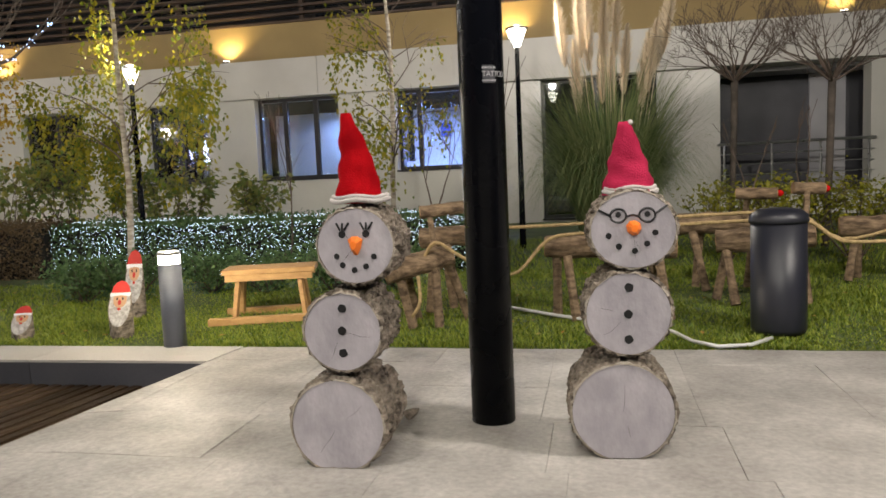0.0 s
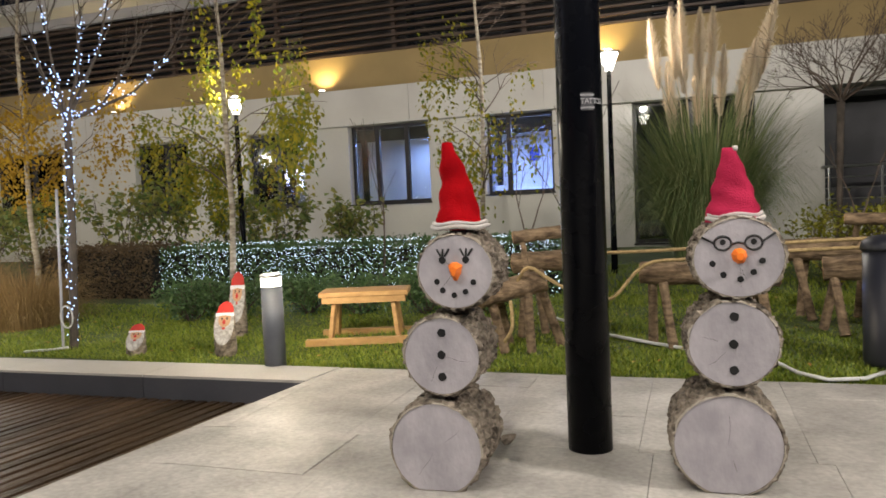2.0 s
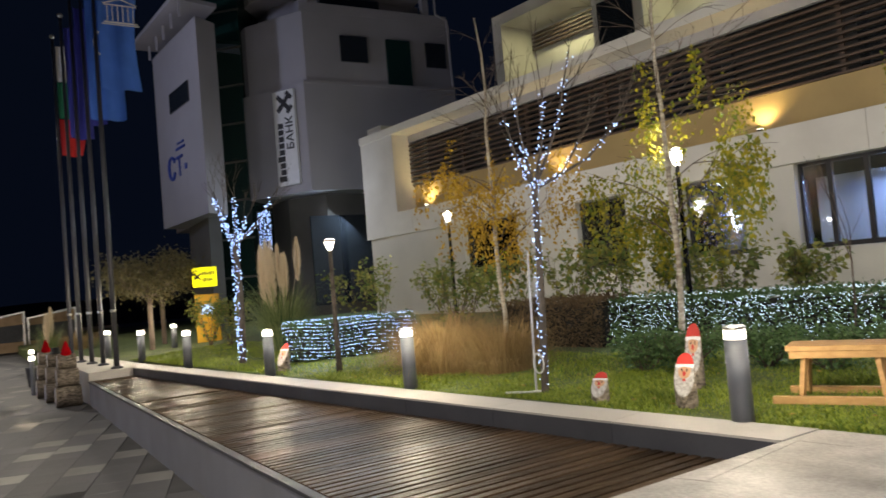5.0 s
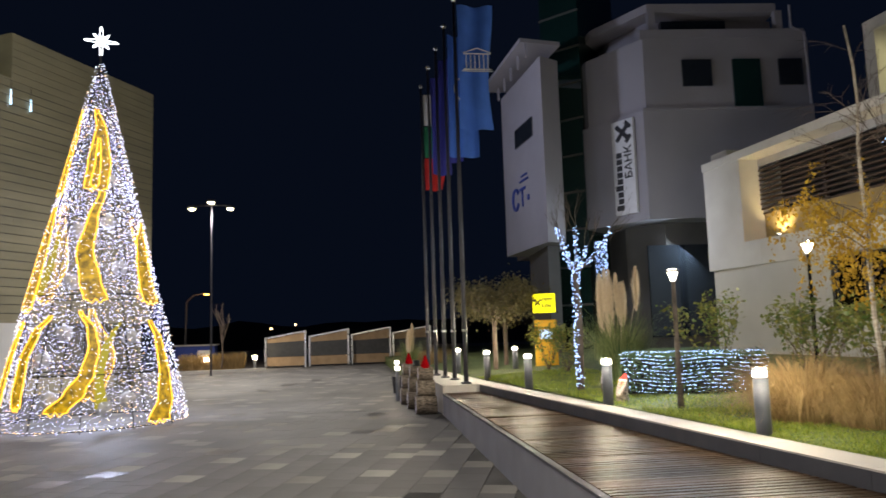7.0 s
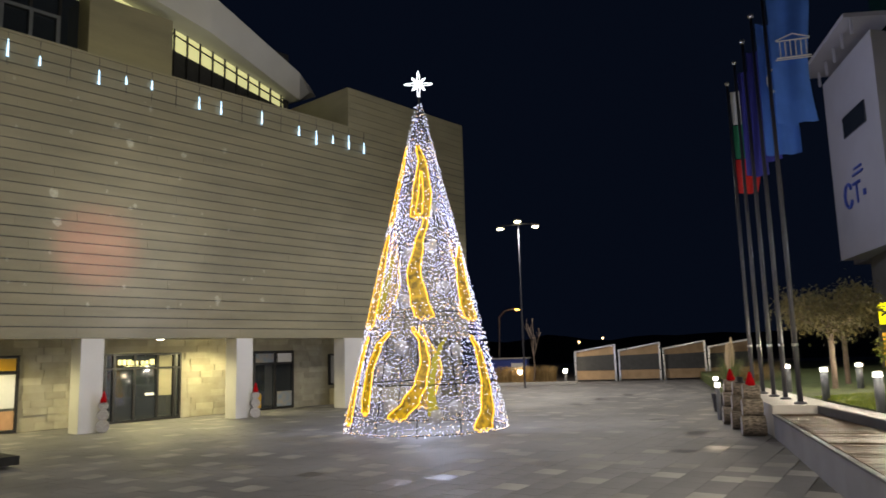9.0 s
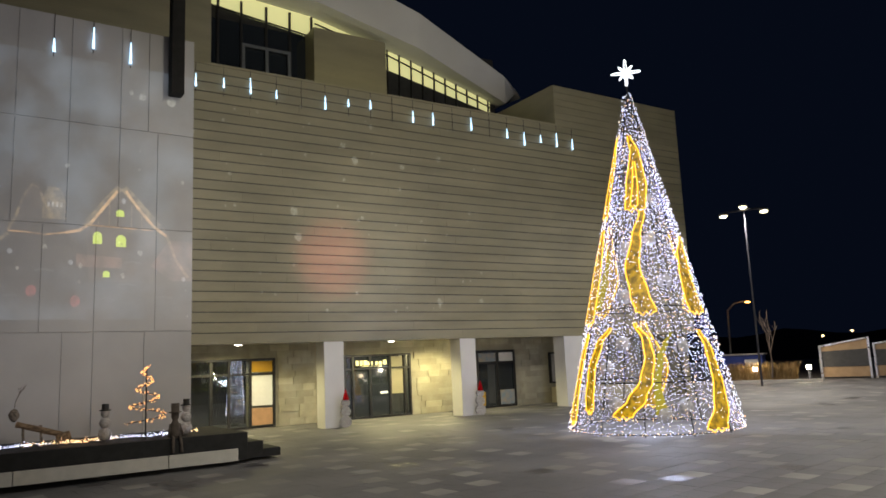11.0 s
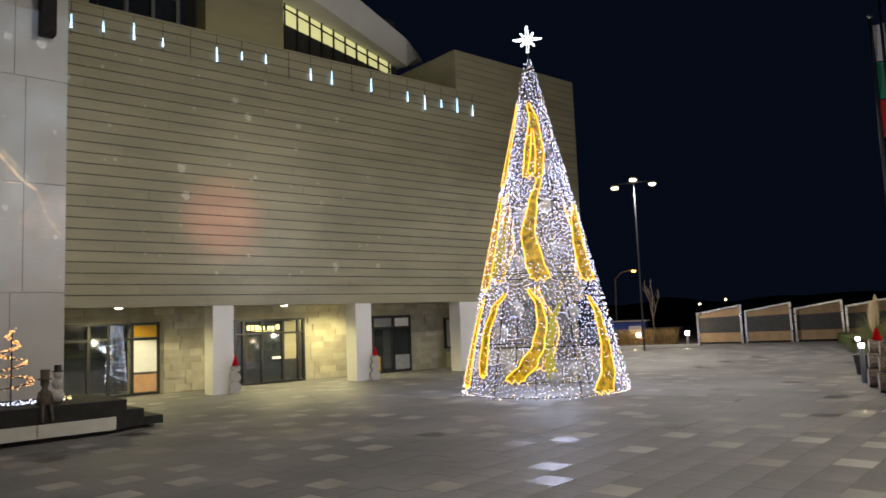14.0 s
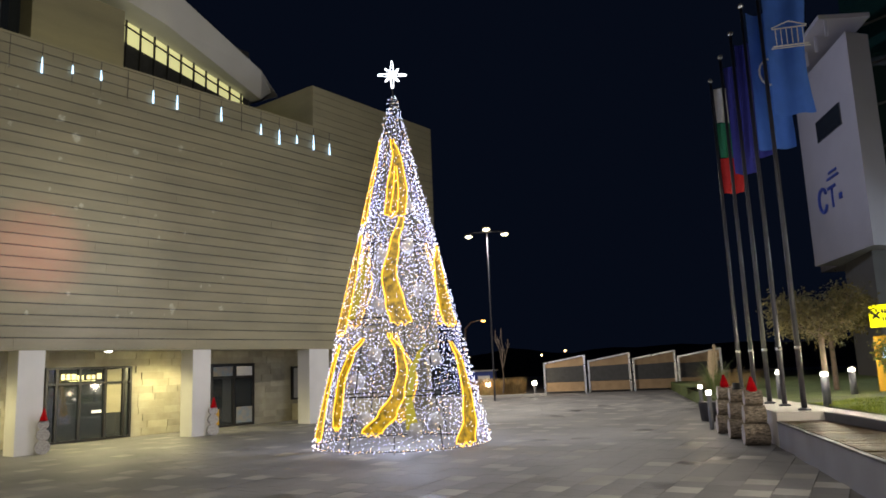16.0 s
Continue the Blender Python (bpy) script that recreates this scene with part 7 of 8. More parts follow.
part("tub", Geo().lathe((-20.6, 1.45, 0.0), [(0.22, 0), (0.27, 0.45), (0.29, 0.47), (0.25, 0.47)], 20), M_POT, pl, smooth=True)
for x, y in ((-18.3, 1.2), (-21.9, 1.4)):
    b = base("low_bollard_light", "short bollard with a small warm glowing top", "bollard light")
    part("post", Geo().lathe((x, y, 0), [(0.05, 0), (0.05, 0.75)], 12), M_BOLLARD, b)
    part("diffuser", Geo().lathe((x, y, 0.75), [(0.055, 0), (0.055, 0.09)], 12), M_BOLLGLOW, b)
    lamp("bollard_lamp", "POINT", pose(x + 0.2, y - 0.1, 1.05), 10, WARM, 0.1)
for i, (u, w) in enumerate(((-3.92, -0.22), (0.50, -0.22))):
    o = hl(u, w, 0.0)
    s = base("white_snowman", "small white wooden snowman with a red hat at a column", "snowman", "column snowmen")
    zz = 0.0
    for r in (0.155, 0.135, 0.115):
        c = o + Vector((0, 0, zz + r))
        ax = (HALL.to_3x3() @ Vector((-0.4, -1, 0))).normalized()
        part("disc", Geo().tube([c, c - ax * 0.14], r, 20), M_SANTAWHITE, s)
        zz += 2 * r * 0.93
    part("hat", Geo().lathe(o + Vector((0, 0, zz - 0.02)), [(0.085, 0), (0.06, 0.1), (0.01, 0.28)], 14), M_FELTRED, s, smooth=True)

# ---- cash machine, fence, far planting ----
atm = base("cash_machine", "yellow cash machine under a glowing yellow sign", "cash machine")
part("body", Geo().box((0, 0.15, 1.15), (0.62, 0.5, 1.5), None, 0.02), M_ATM, atm).matrix_world = pose(-19.85, 5.42, 0, 0, 0, 75)
part("screen", Geo().box((0.0, -0.11, 1.50), (0.34, 0.02, 0.26)), M_SCREEN, atm).matrix_world = pose(-19.85, 5.42, 0, 0, 0, 75)
part("sign_box", Geo().box((-0.02, 0.1, 2.36), (0.62, 0.16, 0.52), None, 0.01), M_YELLOWSIGN, atm).matrix_world = pose(-19.85, 5.42, 0, 0, 0, 75)
q = Geo()
for z, a, b in ((2.46, -0.06, 0.22), (2.28, -0.06, 0.20)):
    x = a
    while x < b:
        q.box((x, 0.012, z), (0.035, 0.008, 0.10))
        x += 0.055
for s in (-1, 1):
    q.box((0, 0, 0), (0.22, 0.008, 0.05), pose(-0.20, 0.012, 2.37, 0, 45 * s, 0))
part("lettering", q, M_INKBLACK, atm).matrix_world = pose(-19.85, 5.42, 0, 0, 0, 75)
part("plinth", Geo().box((0, 0.15, 0.48), (0.8, 0.7, 0.2)), M_KERB, atm).matrix_world = pose(-19.85, 5.42, 0, 0, 0, 75)

fence = base("timber_fence", "fence of tilted timber frames with dark boards at the square's end", "fence")
for i in range(4):
    y0, y1 = -4.5 + i * 2.28, -4.5 + (i + 1) * 2.28 - 0.10
    x0 = -40.15 - i * 0.32
    lo, hi = 1.62 + 0.03 * i, 1.95 + 0.03 * i
    F = Matrix(((0, 1, 0, x0), (1, 0, 0, 0), (0, 0, 1, 0), (0, 0, 0, 1)))
    part("upper_board", Geo().prism([(y0 + 0.1, 1.30), (y1 - 0.1, 1.30), (y1 - 0.1, hi - 0.1), (y0 + 0.1, lo - 0.1)], 0.05, F), M_FENCEWOOD, fence)
    part("dark_board", Geo().prism([(y0 + 0.1, 0.58), (y1 - 0.1, 0.58), (y1 - 0.1, 1.40), (y0 + 0.1, 1.32)], 0.07, F), M_FENCEMESH, fence)
    part("lower_board", Geo().prism([(y0 + 0.1, 0.10), (y1 - 0.1, 0.10), (y1 - 0.1, 0.575), (y0 + 0.1, 0.575)], 0.05, F), M_FENCEWOOD, fence)
    part("post", Geo().prism([(y0, 0), (y0 + 0.1, 0), (y0 + 0.1, lo), (y0, lo)], 0.12, F), M_STEEL, fence)
    part("post", Geo().prism([(y1 - 0.1, 0), (y1, 0), (y1, hi), (y1 - 0.1, hi)], 0.12, F), M_STEEL, fence)
    part("rail", Geo().prism([(y0 + 0.1, lo - 0.09), (y1 - 0.1, hi - 0.09), (y1 - 0.1, hi), (y0 + 0.1, lo)], 0.10, F), M_STEEL, fence)
rr = random.Random(150)
q = Geo()
for _ in range(2600):
    a = rr.random()
    x, y = -38.2 - 1.2 * rr.random(), -8.6 + 3.2 * a
    an = rr.uniform(0, 6.28)
    q.blade((x, y, 0.1), (0.3 * math.cos(an), 0.3 * math.sin(an), 0), rr.uniform(0.5, 1.35), 0.02, 0.35, 4)
solo("far_dry_grass", q, M_DRYGRASS, "bank of dry ornamental grass by the far kerb", "ornamental grass", kind="stuff")
far_kerb = Geo().tube([(-34.5, -10.5, 0.06), (-36.8, -7.5, 0.06), (-37.6, -4.2, 0.06)], 0.10, 4)
solo("far_kerb", far_kerb, M_KERB, "low stone kerb of the far planting bed", "kerb", kind="structure")
q, tips = Geo(), []
branches(q, tips, (-37.5, -6.3, 0.2), (0, 0, 1), 1.2, 0.05, 3, random.Random(8), 0.5, 0.1, 3, (2, 3), 0.012, 0.7)
solo("far_bare_tree", q, M_TWIG, "small leafless tree beyond the square", "tree")
far_lamp = base("far_street_lamp", "distant street lamp with an orange glowing head", "street lamp")
part("pole", Geo().tube([(-46, -9.9, 0), (-46, -9.8, 3.9), (-46, -9.4, 4.3), (-46, -8.7, 4.42)], [0.07, 0.05, 0.04, 0.03], 8), M_FLAGPOLE, far_lamp)
part("lens", Geo().lathe((-46, -8.62, 4.33), [(0.05, -0.05), (0.16, 0), (0.10, 0.05)], 12), glow("sodium_lens", (1.0, 0.50, 0.10), 8.0), far_lamp)
lamp("sodium_light", "POINT", pose(-45.6, -8.7, 4.1), 60, (1.0, 0.5, 0.15), 0.1)
shelter = base("far_shelter", "low blue hut beyond the planting bed", "hut")
part("hut_wall", Geo().box((-44.6, -8.9, 0.62), (1.0, 2.2, 1.25), None, 0.03), M_INKBLUE, shelter)
part("hut_roof", Geo().box((-44.6, -8.9, 1.29), (1.2, 2.4, 0.08), None, 0.02), M_WALLPLAIN, shelter)
part("hut_hatch", Geo().box((-44.08, -8.4, 0.75), (0.04, 0.7, 0.5)), M_SIGNWHITE, shelter)
# dark wooded rise and distant lamps
q = Geo()
rr = random.Random(160)
for i in range(46):
    a = radians(52 + i * 1.6)
    h = 3.4 + 1.5 * noise.noise(Vector((i * 0.4, 0, 0)))
    q.v += [(-math.sin(a) * 95, math.cos(a) * 95, -1), (-math.sin(a) * 110, math.cos(a) * 110, h)]
for i in range(45):
    q.f.append((2 * i, 2 * i + 2, 2 * i + 3, 2 * i + 1))
solo("far_rise", q, M_HILL, "dark wooded rise beyond the square", "hill", kind="structure")
for i, (a, z) in enumerate(((94.2, 3.0), (96.0, 2.6))):
    solo("distant_lamp", Geo().dot((-math.sin(radians(a)) * 90, math.cos(radians(a)) * 90, z), 0.16), M_LEDWARM if z < 10 else M_LEDWHITE, "small far lamp in the dark", "lamp", "distant lamps")

# ---- things on the stage, projected picture ----
gar = Geo()
rr = random.Random(170)
gar_white = Geo()
for i in range(1100):
    s = rr.random()
    p = STG @ Vector((-9.0 + 8.4 * s, 0.75 + 0.10 * math.sin(s * 40) + rr.gauss(0, 0.05), 0.53 + abs(rr.gauss(0, 0.03))))
    (gar_white if math.sin(s * 23) + rr.gauss(0, 0.5) > -0.1 else gar).dot(p, rr.uniform(0.004, 0.009))
ga = solo("stage_garland", gar, M_LEDWARM, "garland of warm and white lights along the stage edge", "garland")
tagged(part("white_lights", gar_white, M_LEDTREE, ga), kind="stuff")
sp = base("spiral_light_tree", "small spiral tree of orange lights on the stage", "light tree")
q = Geo()
so = Vector((-8.27, -11.98, 0.5))
pts = []
for i in range(60):
    t = i / 59
    a = t * 3.2 * 2 * math.pi
    r = 0.34 * (1 - t) + 0.02
    pts.append(so + Vector((r * math.cos(a), r * math.sin(a), 0.30 + 0.98 * t)))
for p in pts:
    for k in range(3):
        q.dot(p + Vector((rr.gauss(0, 0.018), rr.gauss(0, 0.018), rr.gauss(0, 0.018))), rr.uniform(0.007, 0.013))
tagged(part("light_spiral", q, glow("orange_led", (1.0, 0.46, 0.14), 4.0), sp), kind="stuff")
part("wire", Geo().tube(pts, 0.008, 5, False), M_TREEFRAME, sp)
part("stem", Geo().tube([so, so + Vector((0, 0, 1.25))], 0.012, 6), M_TREEFRAME, sp)
for i, (a, w) in enumerate(((-2.26, 0.75), (-0.85, 0.75), (-4.45, 0.95), (-7.3, 0.9))):
    o = STG @ Vector((a, w, 0.5))
    s = base("stage_snowman", "small white snowman with a dark hat on the stage", "snowman", "stage snowmen")
    zz = 0
    for r in (0.12, 0.10, 0.08):
        part("ball", Geo().lathe(o + Vector((0, 0, zz + r)), [(0.02, -r), (r * 0.75, -r * 0.65), (r, 0), (r * 0.75, r * 0.65), (0.02, r)], 16), M_SANTAWHITE, s, smooth=True)
        zz += 1.85 * r
    part("hat", Geo().lathe(o + Vector((0, 0, zz - 0.02)), [(0.10, 0), (0.10, 0.02), (0.06, 0.02), (0.06, 0.12)], 14), M_BLACKPAINT, s)
s = base("stage_log_doll", "dark wooden figure in a top hat sitting on the stage edge", "figure")
dm = STG @ Matrix.Translation((-1.2, 0.16, 0.5))
q = Geo().lathe((0, 0, 0), [(0.075, 0), (0.10, 0.05), (0.085, 0.22), (0.05, 0.30), (0.045, 0.32), (0.07, 0.36), (0.065, 0.44), (0.115, 0.445), (0.115, 0.46), (0.07, 0.465), (0.075, 0.61)], 16, dm)
for sx in (-0.05, 0.05):
    q.tube([dm @ Vector((sx, 0, 0.03)), dm @ Vector((sx * 1.2, -0.15, 0.02)), dm @ Vector((sx * 1.6, -0.18, -0.24))], 0.026, 8)
    q.tube([dm @ Vector((sx * 1.6, 0, 0.25)), dm @ Vector((sx * 2.6, -0.05, 0.03))], 0.02, 8)
part("body", q, M_TRUNK, s, smooth=True)
dl = base("stage_deer", "low wooden reindeer sledge on the stage", "log reindeer")
lying_log(dl, STG @ Vector((-3.62, 0.9, 0.90)), STG @ Vector((-2.88, 0.9, 0.66)), 0.05, 2)
lying_log(dl, STG @ Vector((-3.0, 0.86, 0.60)), STG @ Vector((-2.8, 0.86, 0.66)), 0.08, 4)
for a in (-3.52, -3.25):
    part("leg", Geo().tube([STG @ Vector((a, 0.9, 0.86)), STG @ Vector((a + 0.02, 0.9, 0.5))], 0.022, 6), M_BARK, dl)
part("head", Geo().lathe(STG @ Vector((-3.66, 0.9, 1.06)), [(0.02, -0.12), (0.07, -0.06), (0.085, 0), (0.05, 0.08), (0.01, 0.10)], 12), M_BARK, dl, smooth=True)
q, tips = Geo(), []
branches(q, tips, STG @ Vector((-3.66, 0.9, 1.12)), (0, 0, 1), 0.22, 0.008, 2, random.Random(3), 0.5, 0.2, 3, (2, 3), 0.004, 0.7)
part("antler_pair", q, M_TWIG, dl)

# projected picture on the screen wall: a night sky and lit cottages, laid on as glowing sheets
pic = base("projected_picture", "faint projected picture of lit cottages under a cloudy sky", "projection")
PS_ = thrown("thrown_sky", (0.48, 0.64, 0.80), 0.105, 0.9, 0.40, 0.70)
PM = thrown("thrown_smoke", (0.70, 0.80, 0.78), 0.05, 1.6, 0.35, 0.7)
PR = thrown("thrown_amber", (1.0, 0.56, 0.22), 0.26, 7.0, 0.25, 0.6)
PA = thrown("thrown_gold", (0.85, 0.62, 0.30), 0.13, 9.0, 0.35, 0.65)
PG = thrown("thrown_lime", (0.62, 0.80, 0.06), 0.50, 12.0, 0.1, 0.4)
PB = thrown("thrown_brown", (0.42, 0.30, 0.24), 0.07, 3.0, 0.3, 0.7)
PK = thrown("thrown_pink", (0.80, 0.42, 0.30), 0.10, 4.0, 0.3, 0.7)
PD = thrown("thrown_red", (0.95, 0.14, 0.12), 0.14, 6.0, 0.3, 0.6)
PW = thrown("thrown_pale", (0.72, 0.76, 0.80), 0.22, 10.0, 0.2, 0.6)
layer = [0]


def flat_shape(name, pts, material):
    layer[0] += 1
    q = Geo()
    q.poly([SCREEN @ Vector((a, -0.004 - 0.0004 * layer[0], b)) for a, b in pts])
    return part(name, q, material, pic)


def light_line(name, pts, w, material):
    """A line of light of half width w along points on the wall."""
    layer[0] += 1
    q = Geo()
    y = -0.004 - 0.0004 * layer[0]
    pts = [Vector((a, 0, b)) for a, b in pts]
    for i, p in enumerate(pts):
        d = pts[min(i + 1, len(pts) - 1)] - pts[max(i - 1, 0)]
        n = Vector((-d.z, 0, d.x)).normalized() * w
        q.v += [tuple(SCREEN @ (p + n + Vector((0, y, 0)))), tuple(SCREEN @ (p - n + Vector((0, y, 0))))]
    q.f = [(2 * i, 2 * i + 1, 2 * i + 3, 2 * i + 2) for i in range(len(pts) - 1)]
    part(name, q, material, pic)


def spot_shape(name, x, z, rx, rz, material, n=12):
    flat_shape(name, [(x + rx * math.cos(2 * math.pi * k / n), z + rz * math.sin(2 * math.pi * k / n)) for k in range(n)], material)


def arch_window(x, z, w, h):
    flat_shape("lit_window", [(x - w, z - h), (x + w, z - h), (x + w, z + h * 0.4), (x + w * 0.6, z + h * 0.85), (x, z + h), (x - w * 0.6, z + h * 0.85), (x - w, z + h * 0.4)], PG)


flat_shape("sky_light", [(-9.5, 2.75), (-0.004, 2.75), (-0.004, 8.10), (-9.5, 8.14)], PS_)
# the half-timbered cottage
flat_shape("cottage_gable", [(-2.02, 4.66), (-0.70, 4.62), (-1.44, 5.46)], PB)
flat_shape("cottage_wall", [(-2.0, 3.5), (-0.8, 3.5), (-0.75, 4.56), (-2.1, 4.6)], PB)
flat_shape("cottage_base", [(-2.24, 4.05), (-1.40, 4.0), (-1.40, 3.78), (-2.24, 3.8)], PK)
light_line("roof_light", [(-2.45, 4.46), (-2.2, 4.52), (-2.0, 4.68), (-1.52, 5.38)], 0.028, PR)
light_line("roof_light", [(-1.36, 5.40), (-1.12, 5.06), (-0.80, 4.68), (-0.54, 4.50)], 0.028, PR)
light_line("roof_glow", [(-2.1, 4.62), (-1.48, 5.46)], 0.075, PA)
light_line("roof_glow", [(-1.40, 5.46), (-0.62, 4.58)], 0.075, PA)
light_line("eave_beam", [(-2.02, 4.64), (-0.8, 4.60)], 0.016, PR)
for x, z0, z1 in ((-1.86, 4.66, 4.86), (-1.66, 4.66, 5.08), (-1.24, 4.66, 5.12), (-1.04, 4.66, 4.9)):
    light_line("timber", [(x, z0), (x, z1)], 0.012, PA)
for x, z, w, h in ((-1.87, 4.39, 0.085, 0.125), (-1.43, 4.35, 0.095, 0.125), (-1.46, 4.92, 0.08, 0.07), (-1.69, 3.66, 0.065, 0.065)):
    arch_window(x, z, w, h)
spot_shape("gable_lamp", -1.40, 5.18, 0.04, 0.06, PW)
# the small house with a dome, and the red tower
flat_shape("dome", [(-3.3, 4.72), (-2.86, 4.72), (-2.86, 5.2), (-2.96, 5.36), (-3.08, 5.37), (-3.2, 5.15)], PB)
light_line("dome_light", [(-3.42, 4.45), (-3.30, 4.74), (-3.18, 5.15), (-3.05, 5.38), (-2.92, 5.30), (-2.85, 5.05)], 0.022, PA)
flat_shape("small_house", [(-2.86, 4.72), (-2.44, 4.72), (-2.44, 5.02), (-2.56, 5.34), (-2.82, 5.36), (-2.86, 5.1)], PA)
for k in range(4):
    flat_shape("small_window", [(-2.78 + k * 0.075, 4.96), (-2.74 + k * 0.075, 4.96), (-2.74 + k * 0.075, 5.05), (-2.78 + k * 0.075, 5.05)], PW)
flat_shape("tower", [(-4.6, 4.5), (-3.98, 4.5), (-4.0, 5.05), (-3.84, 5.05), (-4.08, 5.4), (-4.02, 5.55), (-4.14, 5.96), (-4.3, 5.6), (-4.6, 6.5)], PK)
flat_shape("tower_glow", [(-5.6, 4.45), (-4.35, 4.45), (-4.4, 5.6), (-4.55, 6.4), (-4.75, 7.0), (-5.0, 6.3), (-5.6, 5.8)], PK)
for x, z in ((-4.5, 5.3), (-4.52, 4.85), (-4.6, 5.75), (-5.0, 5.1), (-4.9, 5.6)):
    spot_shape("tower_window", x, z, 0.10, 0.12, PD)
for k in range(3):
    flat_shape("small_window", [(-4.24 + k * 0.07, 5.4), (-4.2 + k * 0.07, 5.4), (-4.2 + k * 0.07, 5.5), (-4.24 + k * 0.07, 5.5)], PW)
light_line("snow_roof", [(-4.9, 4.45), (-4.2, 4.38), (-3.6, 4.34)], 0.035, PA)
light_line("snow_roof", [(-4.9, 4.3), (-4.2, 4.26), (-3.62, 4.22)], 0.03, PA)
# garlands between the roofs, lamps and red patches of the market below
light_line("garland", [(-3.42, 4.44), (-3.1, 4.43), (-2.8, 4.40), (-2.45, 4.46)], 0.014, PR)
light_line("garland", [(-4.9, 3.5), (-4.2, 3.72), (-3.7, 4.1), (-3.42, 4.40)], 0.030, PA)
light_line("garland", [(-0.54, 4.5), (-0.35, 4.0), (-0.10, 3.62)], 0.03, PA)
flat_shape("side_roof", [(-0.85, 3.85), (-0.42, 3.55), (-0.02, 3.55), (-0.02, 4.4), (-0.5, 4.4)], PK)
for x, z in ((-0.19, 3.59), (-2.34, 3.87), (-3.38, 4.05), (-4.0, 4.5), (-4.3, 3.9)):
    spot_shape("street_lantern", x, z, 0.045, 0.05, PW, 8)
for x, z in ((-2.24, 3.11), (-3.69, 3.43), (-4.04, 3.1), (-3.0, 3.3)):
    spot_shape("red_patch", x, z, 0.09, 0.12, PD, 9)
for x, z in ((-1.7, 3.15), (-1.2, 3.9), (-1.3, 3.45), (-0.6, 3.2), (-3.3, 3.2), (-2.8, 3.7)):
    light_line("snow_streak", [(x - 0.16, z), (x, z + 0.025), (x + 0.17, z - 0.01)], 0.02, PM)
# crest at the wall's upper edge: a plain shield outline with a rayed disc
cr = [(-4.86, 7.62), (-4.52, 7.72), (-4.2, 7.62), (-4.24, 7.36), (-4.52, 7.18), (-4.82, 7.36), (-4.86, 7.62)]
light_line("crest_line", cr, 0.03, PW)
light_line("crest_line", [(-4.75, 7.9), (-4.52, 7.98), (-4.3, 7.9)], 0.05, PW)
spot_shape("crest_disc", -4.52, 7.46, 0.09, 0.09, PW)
for x0, z0, x1, z1 in ((-2.78, 8.40, -2.78, 8.12), (-2.06, 8.80, -2.06, 8.34), (-1.34, 8.62, -1.34, 8.15)):
    ic = base("icicle_light", "thin hanging tube of cold white lights on the grey panels", "light", "icicle lights")
    part("tube", Geo().tube([SCREEN @ Vector((x0, -0.06, 8.94)), SCREEN @ Vector((x1, -0.06, z1 - 0.1))], 0.007, 6), M_FLAGPOLE, ic)
    part("lit_length", Geo().tube([SCREEN @ Vector((x0, -0.06, z0)), SCREEN @ Vector((x0, -0.06, z1 + 0.12)), SCREEN @ Vector((x1, -0.06, z1))], [0.009, 0.022, 0.026], 6), M_LEDICICLE, ic)
# projected snow: ragged glowing flakes laid on the siding and the panels
rr = random.Random(180)
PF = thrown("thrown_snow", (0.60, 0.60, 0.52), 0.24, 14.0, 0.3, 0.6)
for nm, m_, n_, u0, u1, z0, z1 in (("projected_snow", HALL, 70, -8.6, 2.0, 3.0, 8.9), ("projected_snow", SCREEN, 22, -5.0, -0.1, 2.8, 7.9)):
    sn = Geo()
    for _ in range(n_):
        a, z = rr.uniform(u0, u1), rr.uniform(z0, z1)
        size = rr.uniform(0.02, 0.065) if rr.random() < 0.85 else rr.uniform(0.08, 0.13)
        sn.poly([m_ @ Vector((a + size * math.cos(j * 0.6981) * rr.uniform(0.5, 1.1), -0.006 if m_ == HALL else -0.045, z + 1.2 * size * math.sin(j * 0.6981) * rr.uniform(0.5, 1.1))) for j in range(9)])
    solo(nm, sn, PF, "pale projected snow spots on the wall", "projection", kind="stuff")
lamp("projector_red", "SPOT", look((-9.0, -3.0, 3.5), hl(-4.1, 0, 4.6)), 3300, (1.0, 0.22, 0.24), 0.20, 12.5, 1.0)
lamp("projector_white", "SPOT", look((-9.0, -3.0, 3.5), hl(-3.2, 0, 5.0)), 1500, (0.9, 0.88, 0.8), 0.3, 26, 1.0)
lamp("projector_screen", "SPOT", look((-4.0, -2.0, 4.0), SCREEN @ Vector((-3.5, 0, 5.0))), 1150, (0.90, 0.84, 0.84), 0.2, 46, 0.6)

# ---- pieces: deck slats, terrace stones, pavers ----
deck = base("deck", "wet dark-brown slatted wooden deck set into the terrace", "deck", kind="structure")
sd_ = Vector((math.sin(radians(7)), math.cos(radians(7)), 0))
sn_ = Vector((sd_.y, -sd_.x, 0))
KQ = (KERB_B - KERB_A)


def deck_back(x):
    return KERB_A.y + (x - KERB_A.x) * KQ.y / KQ.x


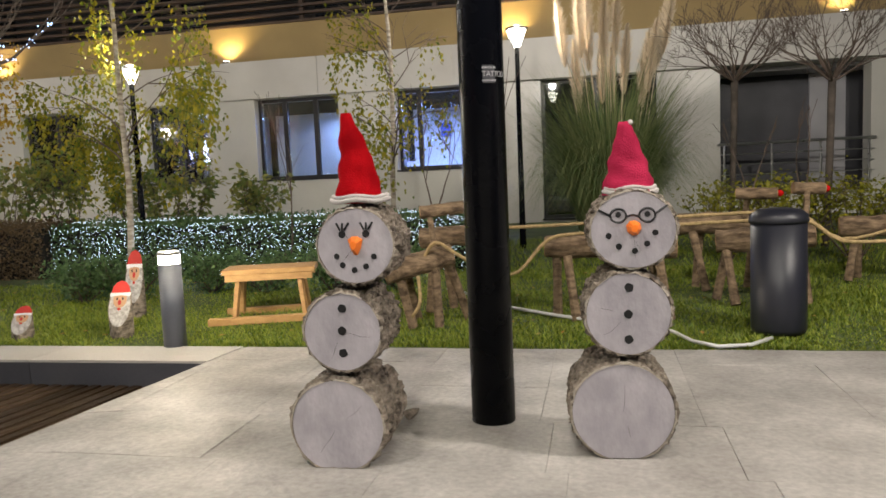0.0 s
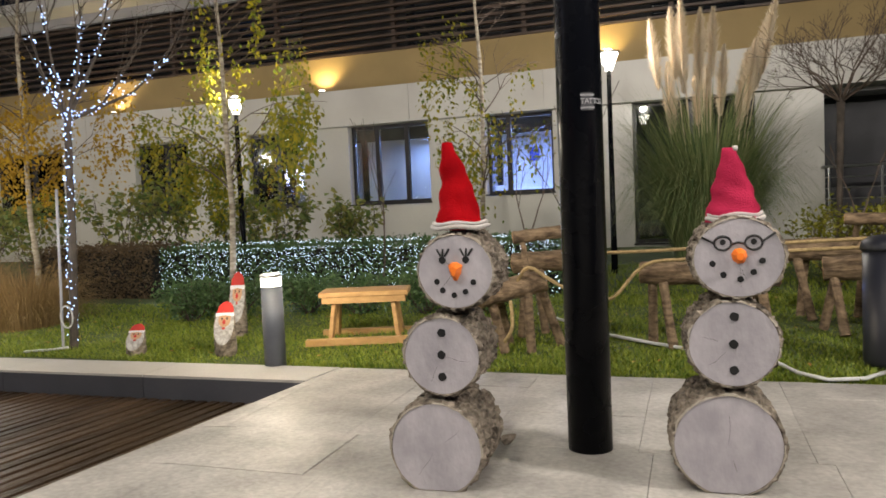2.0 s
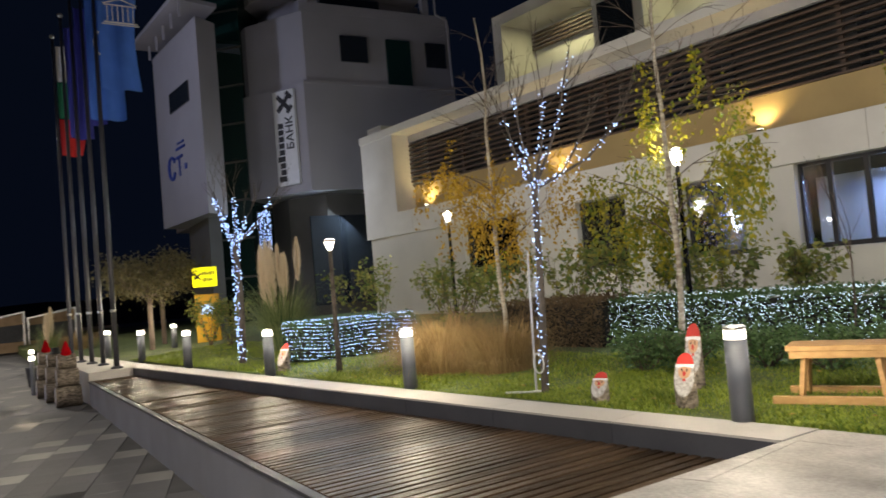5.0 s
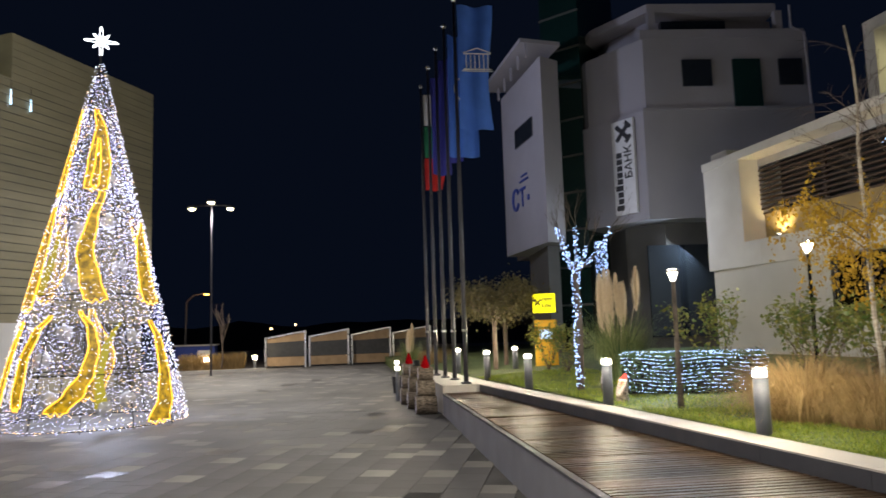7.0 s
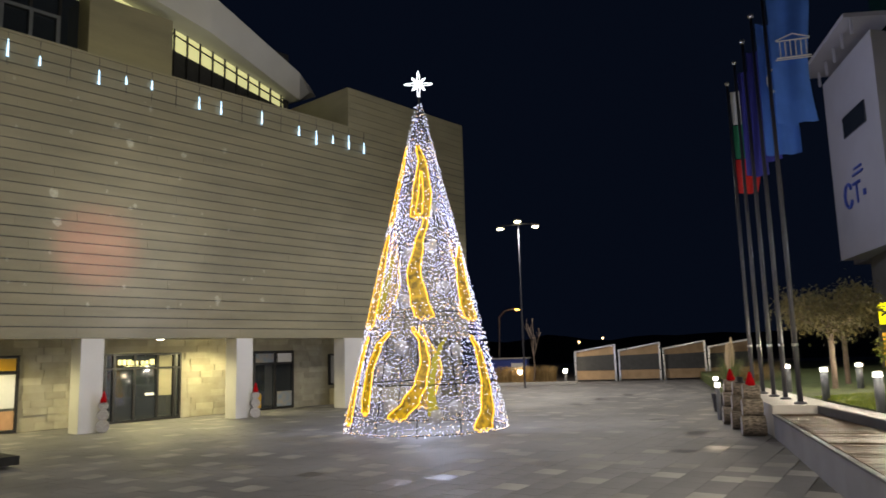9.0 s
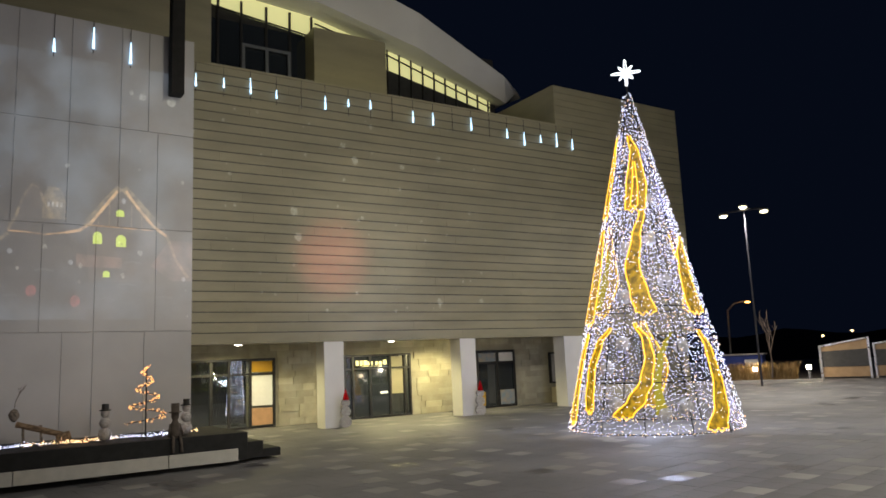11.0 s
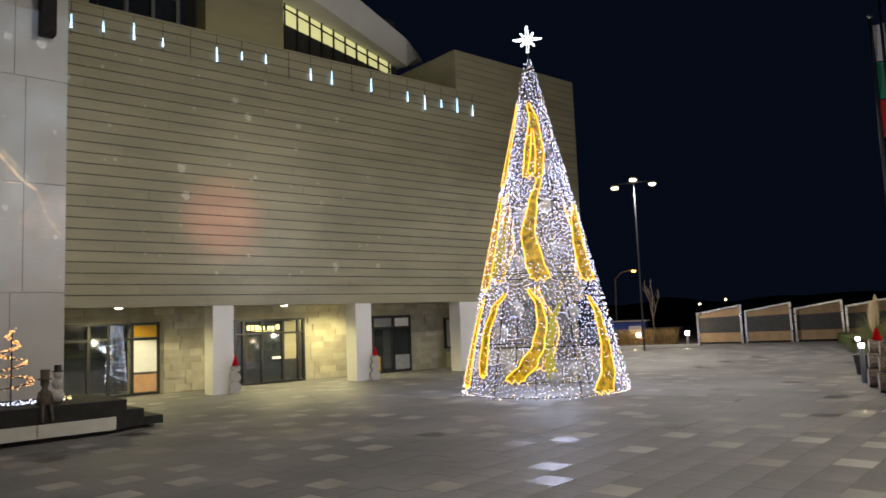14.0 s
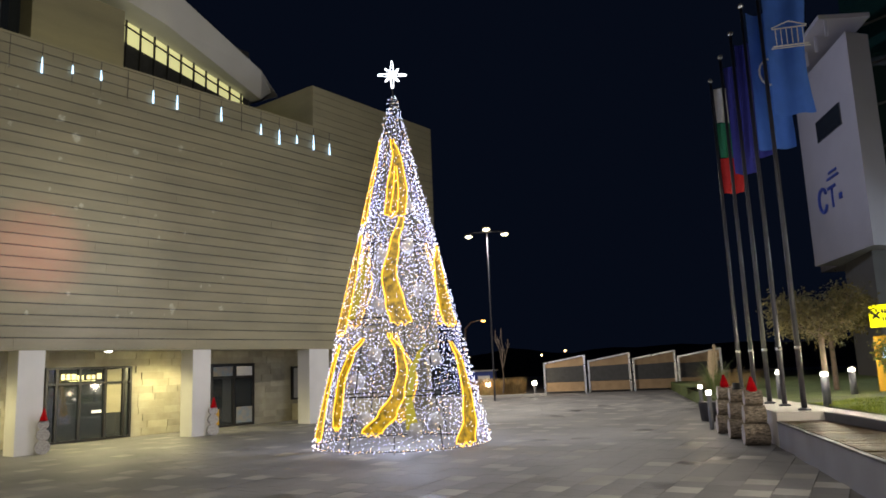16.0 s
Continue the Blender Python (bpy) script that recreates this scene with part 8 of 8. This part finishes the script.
slat_rnd = random.Random(88)
pitch = 0.093
x0 = -14.87
i = 0
while x0 + i * pitch < -2.75:
    xa = x0 + i * pitch
    yb = deck_back(xa) - 0.02
    reach = 0.0
    if yb - 1.962 > 0.1:
        q = Geo()
        w = 0.070
        z1, z0 = 0.43, 0.400
        pts = [(xa, 1.962), (xa + w, 1.962), (xa + w + reach, yb), (xa + reach, yb)]
        b = 0.004
        # old boards cup and tilt a little, each its own way
        tilt = slat_rnd.gauss(0, 0.0016)
        q.v = [(p[0], p[1], z0) for p in pts] + [(p[0] + (b if k in (0, 3) else -b), p[1], z1 + (tilt if k in (0, 3) else -tilt)) for k, p in enumerate(pts)]
        q.v += [(p[0], p[1], z1 - b) for p in pts]
        q.f = [(0, 1, 9, 8), (1, 2, 10, 9), (2, 3, 11, 10), (3, 0, 8, 11), (8, 9, 5, 4), (9, 10, 6, 5), (10, 11, 7, 6), (11, 8, 4, 7), (4, 5, 6, 7)]
        part("slat", q, M_DECK, deck)
    i += 1

# terrace stones in rows that follow the lawn's edge
TER = pose(-2.66, 4.49, 0, 0, 0, 6)
rr = random.Random(190)
rows = [(0.0, 0.33), (0.33, 0.80), (0.80, 1.30), (1.30, 1.82), (1.82, 2.34), (2.34, 2.86), (2.86, 3.4)]
SHIFT = (0.04, 0.04, 0.04, 0.10, 0.18, 0.50, 0.10)
for k, (d0, d1) in enumerate(rows):
    a = SHIFT[k] - 1.32
    while a < 8:
        b = a + 0.66
        pts = []
        for p, q_ in ((a + 0.0006, -d1 + 0.0006), (b - 0.0006, -d1 + 0.0006), (b - 0.0006, -d0 - 0.0006), (a + 0.0006, -d0 - 0.0006)):
            w = TER @ Vector((p, q_, 0))
            pts.append([max(w.x, -2.647), max(w.y, 1.903)])
        if pts[1][0] - pts[0][0] > 0.02 and pts[3][1] - pts[0][1] > 0.04:
            z = 0.58 + rr.uniform(-0.0015, 0.0015)
            q = Geo()
            bv = 0.0014
            cx, cy = sum(p[0] for p in pts) / 4, sum(p[1] for p in pts) / 4
            q.v = [(p[0], p[1], 0.56) for p in pts] + [(p[0], p[1], z - bv) for p in pts] + [(p[0] + (bv if p[0] < cx else -bv), p[1] + (bv if p[1] < cy else -bv), z) for p in pts]
            q.f = [(0, 1, 5, 4), (1, 2, 6, 5), (2, 3, 7, 6), (3, 0, 4, 7), (4, 5, 9, 8), (5, 6, 10, 9), (6, 7, 11, 10), (7, 4, 8, 11), (8, 9, 10, 11)]
            ob = part("stone", q, M_STONE, terrace)
        a = b
# square pavers
rr = random.Random(200)
PS = 0.40
TURN = pose(0, 0, 0, 0, 0, -17)
shared = {}
PAVE = (M_PAVER, M_PAVER_PALE, M_DARKPAVER)


def paver_mesh(sort):
    if sort not in shared:
        q = Geo().box((0, 0, -0.012), (PS - 0.004, PS - 0.004, 0.024), None, 0.0025)
        shared[sort] = q.mesh("paver", PAVE[sort])
    return shared[sort]


rest = (Geo(), Geo(), Geo())
made = 0
pale = set()
for j in range(-70, 70):
    for i in range(-115, 30):
        c0 = TURN @ Vector((i * PS + (0.2 if j % 2 else 0.0), j * PS, 0))
        x, y = c0.x, c0.y
        if not (-41 < x < 4.5 and -16.0 < y < 1.80):
            continue
        c = HALL.inverted() @ Vector((x, y, 0))
        if c.y > 2.1 and c.x < 11:
            continue
        v = rr.random()
        near = any((i + di, j + dj) in pale for di, dj in ((-1, 0), (0, -1), (-1, -1), (1, -1)))
        sort = 1 if v < 0.21 and not (near and v > 0.03) else (2 if v > 0.965 else 0)
        if sort == 1:
            pale.add((i, j))
        m = pose(x, y, plaza_z(x) + rr.uniform(-0.0005, 0.001), 0, 0.745 if x > -15 else 0, 0) @ TURN
        if -11.5 < x < -5.0 and -3.5 < y < 1.8 and made < 300:
            part("paver", paver_mesh(sort), None, ground).matrix_world = m
            made += 1
        else:
            rest[sort].box((0, 0, -0.012), (PS - 0.004, PS - 0.004, 0.024), m)
for name, q, mt in zip(("far_paver", "far_pale_paver", "far_dark_paver"), rest, PAVE):
    tagged(part(name, q, mt, ground), kind="stuff")
